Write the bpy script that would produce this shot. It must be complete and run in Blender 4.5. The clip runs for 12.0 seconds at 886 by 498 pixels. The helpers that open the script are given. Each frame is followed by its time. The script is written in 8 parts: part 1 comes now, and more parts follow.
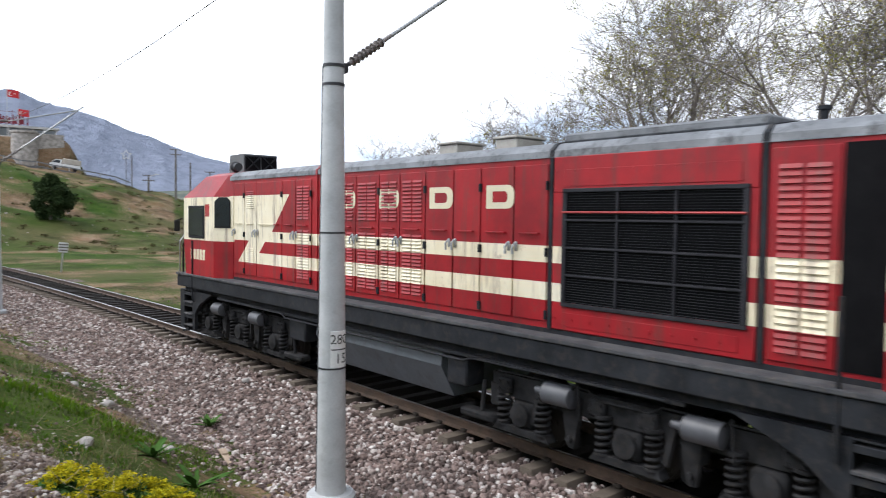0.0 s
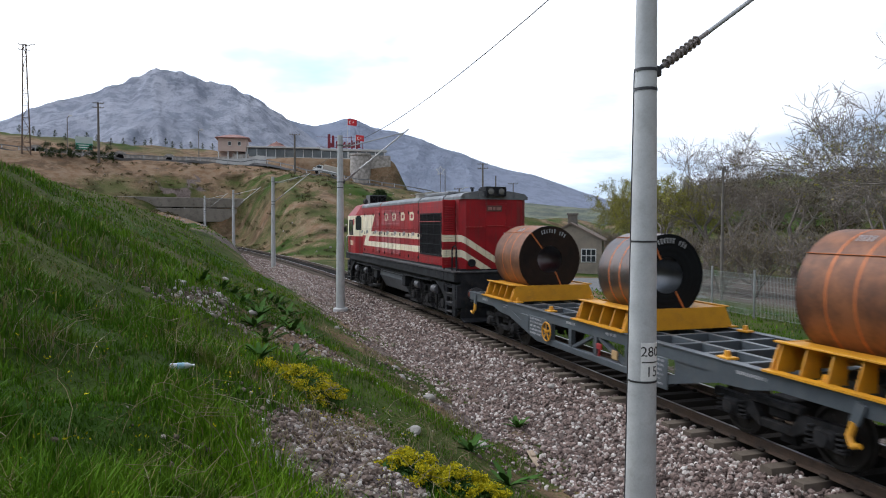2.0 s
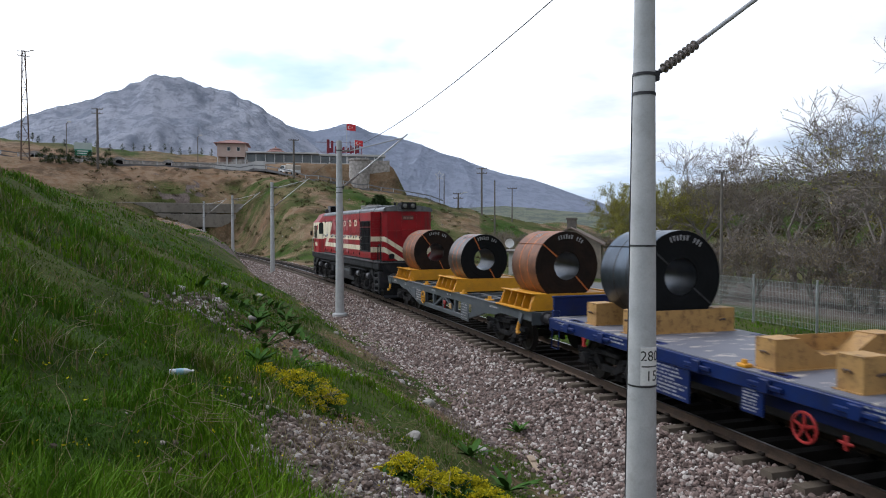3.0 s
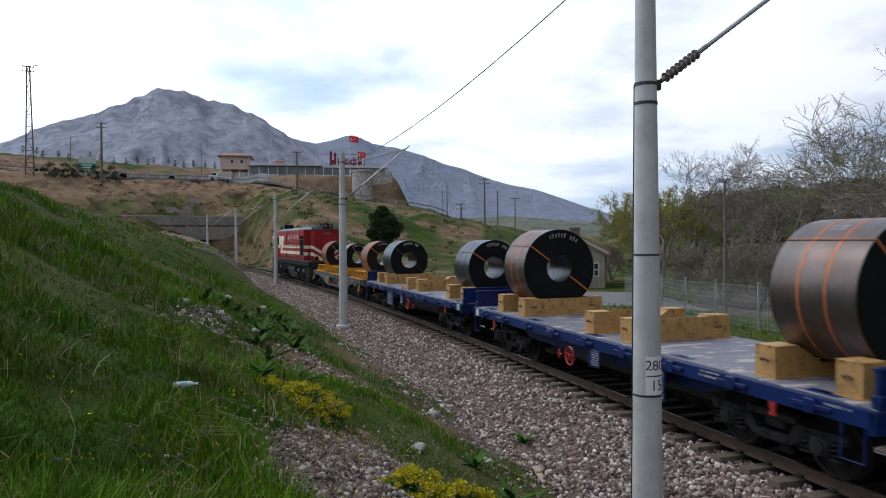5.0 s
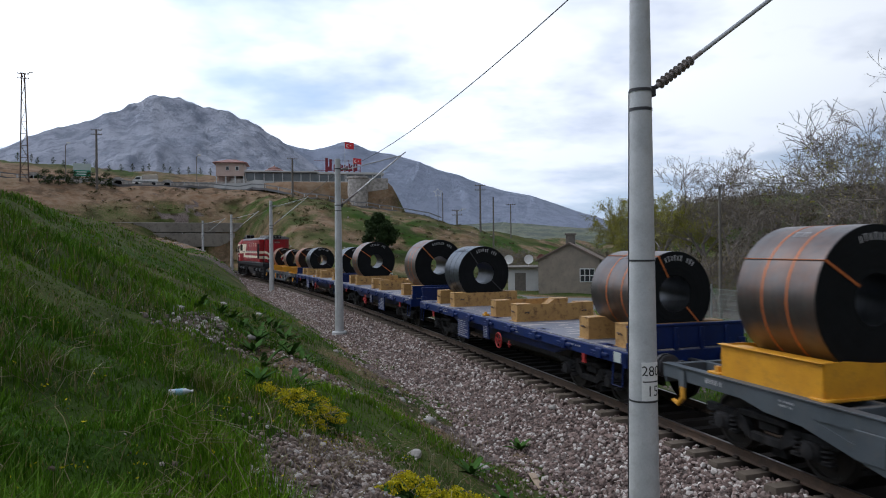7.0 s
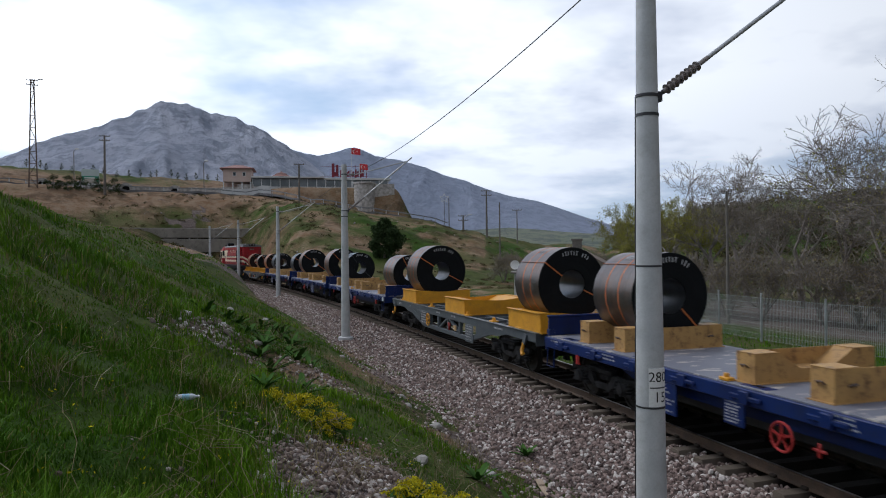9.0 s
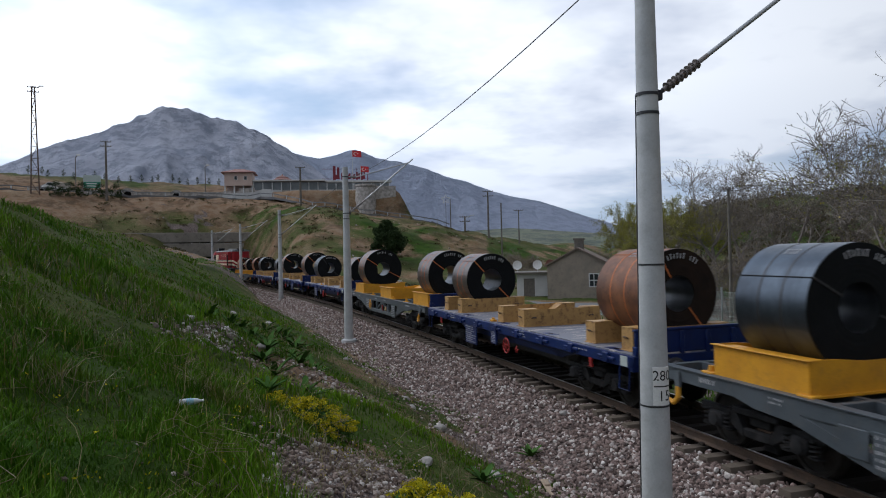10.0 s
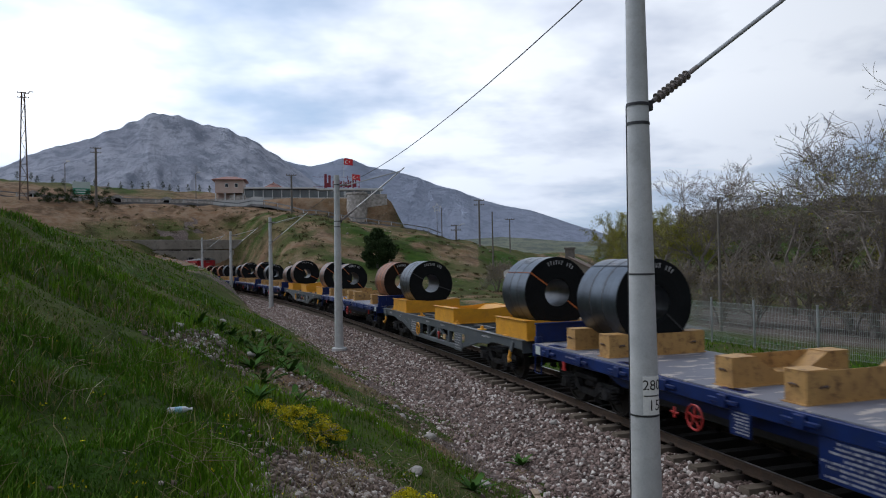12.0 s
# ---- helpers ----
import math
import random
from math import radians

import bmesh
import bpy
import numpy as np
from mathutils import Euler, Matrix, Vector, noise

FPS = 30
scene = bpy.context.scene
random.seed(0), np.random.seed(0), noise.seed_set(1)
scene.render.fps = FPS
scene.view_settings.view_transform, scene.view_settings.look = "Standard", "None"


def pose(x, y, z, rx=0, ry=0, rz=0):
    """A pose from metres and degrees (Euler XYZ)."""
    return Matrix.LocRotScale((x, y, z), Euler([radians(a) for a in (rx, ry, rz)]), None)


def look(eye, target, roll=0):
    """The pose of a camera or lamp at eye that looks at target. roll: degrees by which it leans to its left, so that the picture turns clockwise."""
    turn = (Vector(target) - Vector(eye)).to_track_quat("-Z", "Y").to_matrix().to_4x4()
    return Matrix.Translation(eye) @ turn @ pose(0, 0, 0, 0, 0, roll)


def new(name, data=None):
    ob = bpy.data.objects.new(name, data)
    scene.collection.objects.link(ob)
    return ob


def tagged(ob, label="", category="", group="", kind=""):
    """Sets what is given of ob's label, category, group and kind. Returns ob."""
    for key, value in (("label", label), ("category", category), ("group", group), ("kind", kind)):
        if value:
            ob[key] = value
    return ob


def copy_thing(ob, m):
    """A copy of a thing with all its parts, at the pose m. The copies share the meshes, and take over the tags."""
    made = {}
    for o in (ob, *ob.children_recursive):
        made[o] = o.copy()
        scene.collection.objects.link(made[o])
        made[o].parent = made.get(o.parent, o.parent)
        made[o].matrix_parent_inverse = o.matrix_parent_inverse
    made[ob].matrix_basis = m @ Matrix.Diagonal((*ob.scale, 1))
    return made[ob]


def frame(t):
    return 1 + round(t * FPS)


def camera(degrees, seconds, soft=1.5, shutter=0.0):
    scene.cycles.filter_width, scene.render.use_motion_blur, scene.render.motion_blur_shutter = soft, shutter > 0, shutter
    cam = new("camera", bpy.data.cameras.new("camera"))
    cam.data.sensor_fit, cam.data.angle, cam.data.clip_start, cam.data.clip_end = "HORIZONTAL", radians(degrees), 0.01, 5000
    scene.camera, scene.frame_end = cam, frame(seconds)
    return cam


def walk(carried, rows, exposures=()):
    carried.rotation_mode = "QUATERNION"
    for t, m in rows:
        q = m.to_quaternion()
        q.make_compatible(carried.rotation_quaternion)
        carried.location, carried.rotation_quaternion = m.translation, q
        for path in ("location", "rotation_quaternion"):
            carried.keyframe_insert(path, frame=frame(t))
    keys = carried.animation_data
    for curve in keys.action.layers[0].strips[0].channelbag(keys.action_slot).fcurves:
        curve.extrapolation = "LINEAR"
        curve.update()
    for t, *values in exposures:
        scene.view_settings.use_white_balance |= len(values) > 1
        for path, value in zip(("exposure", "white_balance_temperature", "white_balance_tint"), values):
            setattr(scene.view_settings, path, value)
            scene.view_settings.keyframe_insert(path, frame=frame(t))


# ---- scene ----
EYE = (0.0, 0.0, 3.3)
TURNS = [(0, -23.82, -2.55, -0.75), (0.3, -18.1, -2.51, -0.45), (0.5, -14.37, -2.48, -0.26), (1, -6.37, -2.45, -0.09), (1.5, -2.02, -2.33, -0.41),
         (2, 0.06, -2.03, -0.13), (2.5, 0, -1.8, 0), (4.5, 0.21, -1.06, 0.31), (5, 0.25, -0.77, 0.5), (5.5, -0.03, -0.56, 0.52),
         (6, -0.2, -0.37, 0.56), (6.5, -0.21, -0.26, 0.61), (7, -0.09, -0.27, 0.63), (9, 0.42, 0.18, 0.63), (9.5, 0.21, 0.24, 0.93),
         (10, 0.59, 0.28, 1.38), (10.5, 0.66, 0.22, 1.36), (11, 0.95, 0.35, 1.29), (11.5, 0.95, 0.58, 1.02), (12, -0.14, 0.96, 1.09)]
EXPOSURES = [(0, 0.66, 6150, 10), (0.5, 0.42, 6120, 10), (1, 0.30, 6080, 10), (2.5, 0.12, 6040, 10), (5.5, -0.20, 5950, 10), (7, -0.28, 5900, 10), (9, -0.41, 5920, 10), (12, -0.48, 5920, 10)]
cam = camera(64.29, 12.0, soft=1.05, shutter=0.2)
SHIFT = {0: (0.145, -0.065), 0.3: (0.093, -0.035), 0.5: (0.058, -0.015), 1: (0.02, 0.0)}   # the hand-held start
walk(cam, [(t, pose(EYE[0] + SHIFT.get(t, (0, 0))[0], EYE[1] + SHIFT.get(t, (0, 0))[1], EYE[2], 90 + p, r, w)) for t, w, p, r in TURNS], EXPOSURES)


# ---- node helpers ----
def nodes_of(tree):
    return tree.nodes, tree.links


class G:
    """A small node-graph writer."""

    def __init__(self, tree):
        self.t = tree

    def n(self, kind, **props):
        node = self.t.nodes.new(kind)
        for k, v in props.items():
            if k == "op":
                node.operation = v
            elif k == "blend":
                node.blend_type = v
            elif k == "dtype":
                node.data_type = v
        return node

    def put(self, sock, v):
        if isinstance(v, bpy.types.NodeSocket):
            self.t.links.new(v, sock)
        elif isinstance(v, (tuple, list)) and len(v) == 3 and sock.type == "RGBA":
            sock.default_value = (*v, 1)
        else:
            sock.default_value = v

    def m(self, op, a, b=0.0, c=0.0, clamp=False):
        k = self.n("ShaderNodeMath", op=op)
        k.use_clamp = clamp
        for s, v in zip(k.inputs, (a, b, c)):
            self.put(s, v)
        return k.outputs[0]

    def band(self, v, a, b, soft=0.004):
        """1 where a < v < b."""
        lo = self.m("DIVIDE", self.m("SUBTRACT", v, a), soft, clamp=True)
        hi = self.m("DIVIDE", self.m("SUBTRACT", b, v), soft, clamp=True)
        return self.m("MULTIPLY", lo, hi)

    def over(self, a, b):
        return self.m("MAXIMUM", a, b)

    def mix(self, f, a, b, blend="MIX"):
        k = self.n("ShaderNodeMix", dtype="RGBA", blend=blend)
        self.put(k.inputs[0], f), self.put(k.inputs[6], a), self.put(k.inputs[7], b)
        return k.outputs[2]

    def noise(self, vec, scale, detail=4.0, rough=0.55):
        k = self.n("ShaderNodeTexNoise")
        if vec is not None:
            self.put(k.inputs["Vector"], vec)
        k.inputs["Scale"].default_value, k.inputs["Detail"].default_value, k.inputs["Roughness"].default_value = scale, detail, rough
        return k.outputs[0]

    def ramp(self, v, a, b):
        k = self.n("ShaderNodeMapRange")
        self.put(k.inputs[0], v)
        k.inputs[1].default_value, k.inputs[2].default_value = a, b
        k.clamp = True
        return k.outputs[0]

    def coords(self, kind="Object", scale=None):
        o = self.n("ShaderNodeTexCoord").outputs[kind]
        if scale:
            mp = self.n("ShaderNodeMapping")
            self.put(mp.inputs["Vector"], o)
            mp.inputs["Scale"].default_value = scale
            o = mp.outputs[0]
        return o

    def xyz(self, vec):
        k = self.n("ShaderNodeSeparateXYZ")
        self.put(k.inputs[0], vec)
        return k.outputs

    def bump(self, height, strength, dist=0.02):
        k = self.n("ShaderNodeBump")
        k.inputs["Strength"].default_value, k.inputs["Distance"].default_value = strength, dist
        self.put(k.inputs["Height"], height)
        return k.outputs[0]


def material(name):
    mat = bpy.data.materials.new(name)
    mat.use_nodes = True
    return mat, G(mat.node_tree), mat.node_tree.nodes["Principled BSDF"]


def surf(name, c1, c2, scale=3.0, rough=0.6, metal=0.0, bump=0.15, fine=40.0, dirt=None, dirt_amount=0.35, coat=0.0, stretch=None, spec=0.5, by_piece=0.0):
    """Two-scale surface: broad shift c1..c2, fine grain, optional dirt patches, bump."""
    mat, g, b = material(name)
    co = g.coords("Object", stretch)
    n1 = g.noise(co, scale, 5)
    n2 = g.noise(co, fine, 3)
    col = g.mix(g.ramp(n1, 0.35, 0.65), c1, c2)
    col = g.mix(g.m("MULTIPLY", g.ramp(n2, 0.4, 0.75), 0.25), col, (c1[0] * 0.55, c1[1] * 0.55, c1[2] * 0.55))
    if dirt:
        n3 = g.noise(co, scale * 2.7, 6, 0.7)
        col = g.mix(g.m("MULTIPLY", g.ramp(n3, 0.5, 0.68), dirt_amount), col, dirt)
    if by_piece:
        rnd = g.n("ShaderNodeObjectInfo").outputs["Random"]
        col = g.mix(g.m("MULTIPLY", rnd, by_piece), col, (c2[0] * 0.4, c2[1] * 0.4, c2[2] * 0.4))
    g.put(b.inputs["Base Color"], col)
    g.put(b.inputs["Roughness"], g.m("ADD", g.m("MULTIPLY", n2, 0.2), rough - 0.1, clamp=True))
    b.inputs["Metallic"].default_value = metal
    b.inputs["Coat Weight"].default_value = coat
    b.inputs["Specular IOR Level"].default_value = spec
    if bump:
        g.put(b.inputs["Normal"], g.bump(g.m("ADD", n1, g.m("MULTIPLY", n2, 0.5)), bump))
    return mat


# ---- sky and sun: broken overcast, brightest low ahead to the right ----
SUN_AZ, SUN_EL = radians(-62), radians(52)   # from the +y axis towards +x
world = bpy.data.worlds.new("sky")
world.use_nodes = True
scene.world = world
g = G(world.node_tree)
bg = world.node_tree.nodes["Background"]
sky = g.n("ShaderNodeTexSky")
sky.sky_type, sky.sun_disc, sky.sun_elevation, sky.sun_rotation = "NISHITA", False, SUN_EL, SUN_AZ
sky.air_density, sky.dust_density = 1.0, 2.0
dirv = g.coords("Generated")
dx, dy, dz = g.xyz(dirv)
flat = g.n("ShaderNodeCombineXYZ")
up = g.m("ADD", g.m("MAXIMUM", dz, 0.0), 0.16)
g.put(flat.inputs[0], g.m("DIVIDE", dx, up)), g.put(flat.inputs[1], g.m("DIVIDE", dy, up))
c1 = g.noise(flat.outputs[0], 0.42, 5, 0.5)
c2 = g.noise(flat.outputs[0], 1.25, 5, 0.55)
cover = g.ramp(g.m("ADD", g.m("MULTIPLY", c1, 0.8), g.m("MULTIPLY", c2, 0.2)), 0.38, 0.50)
shade = g.ramp(g.m("ADD", g.m("MULTIPLY", c2, 0.55), g.m("MULTIPLY", c1, 0.45)), 0.37, 0.54)
cloud = g.mix(shade, (6.9, 7.6, 9.5), (16.8, 16.8, 16.9))
low = g.ramp(dz, 0.02, 0.22)
cloud = g.mix(low, g.mix(0.6, cloud, (8.0, 8.9, 10.6)), cloud)
blue = g.mix(0.6, sky.outputs[0], (8.0, 10.6, 13.6))
# thinner cloud towards the hidden sun
sunward = g.m("ADD", g.m("MULTIPLY", dx, math.sin(SUN_AZ)), g.m("MULTIPLY", dy, math.cos(SUN_AZ)))
glow = g.m("ADD", 0.71, g.m("MULTIPLY", sunward, 0.54))
final = g.mix(g.m("ADD", g.m("MULTIPLY", cover, 0.85), 0.1), blue, cloud)
scaled = g.n("ShaderNodeVectorMath", op="SCALE")
g.put(scaled.inputs[0], final), g.put(scaled.inputs["Scale"], glow)
g.put(bg.inputs["Color"], scaled.outputs[0])
bg.inputs["Strength"].default_value = 0.1
sun = new("sun", bpy.data.lights.new("sun", "SUN"))
sun.data.energy, sun.data.angle, sun.data.color = 1.5, radians(22), (1.0, 0.95, 0.88)
sun.matrix_world = look((math.sin(SUN_AZ) * math.cos(SUN_EL) * 50, math.cos(SUN_AZ) * math.cos(SUN_EL) * 50, math.sin(SUN_EL) * 50), (0, 0, 0))


# ---- mesh builder ----
class M:
    """Collects boxes, tubes, lathes and prisms into one mesh."""

    def __init__(self):
        self.v, self.f = [], []

    def add(self, v, f):
        k = len(self.v)
        self.v.extend(tuple(p) for p in v)
        self.f.extend(tuple(i + k for i in q) for q in f)
        return self

    def box(self, x0, x1, y0, y1, z0, z1, c=0.0, m=None):
        x0, x1, y0, y1, z0, z1 = min(x0, x1), max(x0, x1), min(y0, y1), max(y0, y1), min(z0, z1), max(z0, z1)
        c = min(c, (x1 - x0) * 0.45, (y1 - y0) * 0.45, (z1 - z0) * 0.45)
        if c <= 0:
            v = [(x, y, z) for x in (x0, x1) for y in (y0, y1) for z in (z0, z1)]
            f = [(0, 1, 3, 2), (4, 6, 7, 5), (0, 4, 5, 1), (2, 3, 7, 6), (0, 2, 6, 4), (1, 5, 7, 3)]
        else:
            v, idx = [], {}
            lo, hi = (x0, y0, z0), (x1, y1, z1)
            for sx in (0, 1):
                for sy in (0, 1):
                    for sz in (0, 1):
                        s = (sx, sy, sz)
                        for a in range(3):
                            p = [(hi[k] - (c if k != a else 0)) if s[k] else (lo[k] + (c if k != a else 0)) for k in range(3)]
                            idx[s, a] = len(v)
                            v.append(tuple(p))
            f = []
            for a in range(3):
                o = [k for k in range(3) if k != a]
                for sa in (0, 1):
                    q = []
                    for s0, s1 in ((0, 0), (1, 0), (1, 1), (0, 1)):
                        s = [0, 0, 0]
                        s[a], s[o[0]], s[o[1]] = sa, s0, s1
                        q.append(idx[tuple(s), a])
                    f.append(tuple(q))
            for a in range(3):
                o = [k for k in range(3) if k != a]
                for s0 in (0, 1):
                    for s1 in (0, 1):
                        q = []
                        for sa, b in ((0, o[0]), (1, o[0]), (1, o[1]), (0, o[1])):
                            s = [0, 0, 0]
                            s[a], s[o[0]], s[o[1]] = sa, s0, s1
                            q.append(idx[tuple(s), b])
                        f.append(tuple(q))
            for sx in (0, 1):
                for sy in (0, 1):
                    for sz in (0, 1):
                        f.append(tuple(idx[(sx, sy, sz), a] for a in range(3)))
        if m is not None:
            v = [tuple(m @ Vector(p)) for p in v]
        return self.add(v, f)

    def beam(self, p0, p1, w, d, up=(0, 0, 1)):
        """A square bar from p0 to p1."""
        p0, p1 = Vector(p0), Vector(p1)
        t = (p1 - p0).normalized()
        s = t.cross(Vector(up))
        if s.length < 1e-4:
            s = t.cross(Vector((1, 0, 0)))
        s.normalize()
        u = s.cross(t)
        v = [p + s * a * w / 2 + u * b * d / 2 for p in (p0, p1) for a, b in ((-1, -1), (1, -1), (1, 1), (-1, 1))]
        return self.add(v, [(0, 1, 2, 3), (7, 6, 5, 4), (0, 4, 5, 1), (1, 5, 6, 2), (2, 6, 7, 3), (3, 7, 4, 0)])

    def tube(self, pts, r, n=8, caps=True):
        pts = [Vector(p) for p in pts]
        rs = r if isinstance(r, (list, tuple)) else [r] * len(pts)
        v, f = [], []
        t0 = (pts[1] - pts[0]).normalized()
        s = t0.orthogonal().normalized()
        for i, p in enumerate(pts):
            t = (pts[min(i + 1, len(pts) - 1)] - pts[max(i - 1, 0)]).normalized()
            s = (s - t * s.dot(t)).normalized()
            u = t.cross(s)
            for k in range(n):
                a = 2 * math.pi * k / n
                v.append(p + (s * math.cos(a) + u * math.sin(a)) * rs[i])
        for i in range(len(pts) - 1):
            for k in range(n):
                f.append((i * n + k, i * n + (k + 1) % n, (i + 1) * n + (k + 1) % n, (i + 1) * n + k))
        if caps:
            f.append(tuple(range(n))[::-1])
            f.append(tuple((len(pts) - 1) * n + k for k in range(n)))
        return self.add(v, f)

    def lathe(self, prof, origin, axis="x", n=24, closed=False):
        """prof: (along, radius) pairs turned about the axis through origin."""
        o = Vector(origin)
        ax = {"x": (0, 1, 2), "y": (1, 2, 0), "z": (2, 0, 1)}[axis]
        v, f = [], []
        for a, r in prof:
            for k in range(n):
                w = 2 * math.pi * k / n
                p = [0, 0, 0]
                p[ax[0]], p[ax[1]], p[ax[2]] = a, r * math.cos(w), r * math.sin(w)
                v.append(o + Vector(p))
        m = len(prof)
        for i in range(m if closed else m - 1):
            j = (i + 1) % m
            for k in range(n):
                f.append((i * n + k, i * n + (k + 1) % n, j * n + (k + 1) % n, j * n + k))
        if not closed:
            if prof[0][1] > 1e-5:
                f.append(tuple(range(n))[::-1])
            if prof[-1][1] > 1e-5:
                f.append(tuple((m - 1) * n + k for k in range(n)))
        return self.add(v, f)

    def prism(self, poly, a, b, axis="y"):
        """Extrudes a polygon: along y the polygon is (x, z); along x it is (y, z); along z it is (x, y)."""
        put = {"y": lambda p, t: (p[0], t, p[1]), "x": lambda p, t: (t, p[0], p[1]), "z": lambda p, t: (p[0], p[1], t)}[axis]
        n = len(poly)
        v = [put(p, a) for p in poly] + [put(p, b) for p in poly]
        f = [tuple(range(n))[::-1], tuple(range(n, 2 * n))] + [(i, (i + 1) % n, n + (i + 1) % n, n + i) for i in range(n)]
        return self.add(v, f)

    def spring(self, x, y, z0, z1, r, wire, turns=5, n=6):
        pts = []
        for i in range(turns * 10 + 1):
            a = 2 * math.pi * i / 10
            pts.append((x + r * math.cos(a), y + r * math.sin(a), z0 + (z1 - z0) * i / (turns * 10)))
        return self.tube(pts, wire, n)

    def mesh(self, name, mat, smooth=40):
        me = bpy.data.meshes.new(name)
        me.from_pydata(self.v, [], self.f)
        bm = bmesh.new()
        bm.from_mesh(me)
        if len(bm.faces) < 60000:
            bmesh.ops.recalc_face_normals(bm, faces=bm.faces)
        bm.to_mesh(me)
        bm.free()
        if smooth:
            me.polygons.foreach_set("use_smooth", [True] * len(me.polygons))
            me.set_sharp_from_angle(angle=radians(smooth))
        me.materials.append(mat)
        return me


def part(name, mb, mat, parent=None, label="", smooth=40, m=None):
    ob = new(name, mb.mesh(name, mat, smooth))
    if parent is not None:
        ob.parent = parent
    if m is not None:
        ob.matrix_basis = m
    if label:
        tagged(ob, label)
    return ob


def empty(name, m=None):
    ob = new(name)
    ob.empty_display_size = 0.3
    if m is not None:
        ob.matrix_basis = m
    return ob


def raw_mesh(name, verts, faces, mat, smooth=True):
    """A mesh from numpy arrays: verts (n,3), faces (m,k)."""
    me = bpy.data.meshes.new(name)
    verts, faces = np.asarray(verts, np.float32), np.asarray(faces, np.int32)
    k = faces.shape[1]
    me.vertices.add(len(verts)), me.loops.add(faces.size), me.polygons.add(len(faces))
    me.vertices.foreach_set("co", verts.ravel())
    me.loops.foreach_set("vertex_index", faces.ravel())
    me.polygons.foreach_set("loop_start", np.arange(0, faces.size, k, dtype=np.int32))
    me.polygons.foreach_set("use_smooth", np.full(len(faces), smooth))
    me.update(calc_edges=True)
    me.materials.append(mat)
    return me


# ---- the track's line: a wide curve to the left ----
_ty = np.linspace(-160, 260, 21001)
_tx = 2.809 - 0.32724 * (_ty - 20) - 0.0010396 * (_ty - 20) ** 2
_ts = np.concatenate([[0], np.cumsum(np.hypot(np.diff(_tx), np.diff(_ty)))])
_ts -= np.interp(10, _ty, _ts)
_hx, _hy = np.gradient(_tx, _ts), np.gradient(_ty, _ts)


def track(s, u=0.0):
    """Plan point at s metres along the line, u metres to its left, and the heading there."""
    x, y, hx, hy = (np.interp(s, _ts, a) for a in (_tx, _ty, _hx, _hy))
    return x - hy * u, y + hx * u, hx, hy


def track_su(x, y):
    """s and u of plan points (arrays)."""
    s = np.interp(y, _ty, _ts)
    for _ in range(4):
        px, py, hx, hy = track(s)
        s = s + (x - px) * hx + (y - py) * hy
    px, py, hx, hy = track(s)
    return s, (x - px) * -hy + (y - py) * hx


def place(s, u=0.0, z=0.0, turn=0.0):
    """A pose on the line, its x axis along the line."""
    x, y, hx, hy = track(s, u)
    return pose(float(x), float(y), z, 0, 0, math.degrees(math.atan2(hy, hx)) + turn)


# ---- smooth noise on arrays ----
def vnoise(x, y, seed=0):
    rs = np.random.RandomState(seed)
    tab = rs.rand(256, 256)
    xi, yi = np.floor(x).astype(int), np.floor(y).astype(int)
    fx, fy = x - xi, y - yi
    fx, fy = fx * fx * (3 - 2 * fx), fy * fy * (3 - 2 * fy)
    a, b = tab[xi % 256, yi % 256], tab[(xi + 1) % 256, yi % 256]
    c, d = tab[xi % 256, (yi + 1) % 256], tab[(xi + 1) % 256, (yi + 1) % 256]
    return (a * (1 - fx) + b * fx) * (1 - fy) + (c * (1 - fx) + d * fx) * fy - 0.5


def fbm(x, y, seed=0, octaves=4):
    out, amp = 0, 1.0
    for k in range(octaves):
        out = out + amp * vnoise(x * 2 ** k + 17.3 * k, y * 2 ** k + 5.1 * k, seed + k)
        amp *= 0.5
    return out


def ease(v, a, b):
    t = np.clip((v - a) / (b - a), 0, 1)
    return t * t * (3 - 2 * t)


# ---- materials ----
CONCRETE = surf("concrete", (0.50, 0.51, 0.52), (0.40, 0.41, 0.42), 2.0, 0.75, bump=0.08, dirt=(0.25, 0.24, 0.22), dirt_amount=0.3)


def sleeper_material():
    """Concrete near ends; oily brake dust and under-train shade painted black across the rest."""
    mat, g, b = material("sleeper_stained_shaded")
    co = g.coords("Object")
    x, y, z = g.xyz(co)
    n1, n2 = g.noise(co, 4, 5), g.noise(co, 40, 3)
    rnd = g.n("ShaderNodeObjectInfo").outputs["Random"]
    col = g.mix(g.ramp(n1, 0.35, 0.65), (0.14, 0.115, 0.092), (0.09, 0.072, 0.058))
    col = g.mix(g.m("MULTIPLY", rnd, 0.4), col, (0.10, 0.08, 0.065))
    oil_shade = g.ramp(g.m("ADD", y, g.m("MULTIPLY", n1, 0.15)), 1.12, 0.92)
    col = g.mix(g.m("MULTIPLY", oil_shade, 0.95), col, (0.011, 0.009, 0.008))
    g.put(b.inputs["Base Color"], col)
    b.inputs["Roughness"].default_value = 0.9
    b.inputs["Specular IOR Level"].default_value = 0.2
    g.put(b.inputs["Normal"], g.bump(g.m("ADD", n1, n2), 0.4))
    return mat


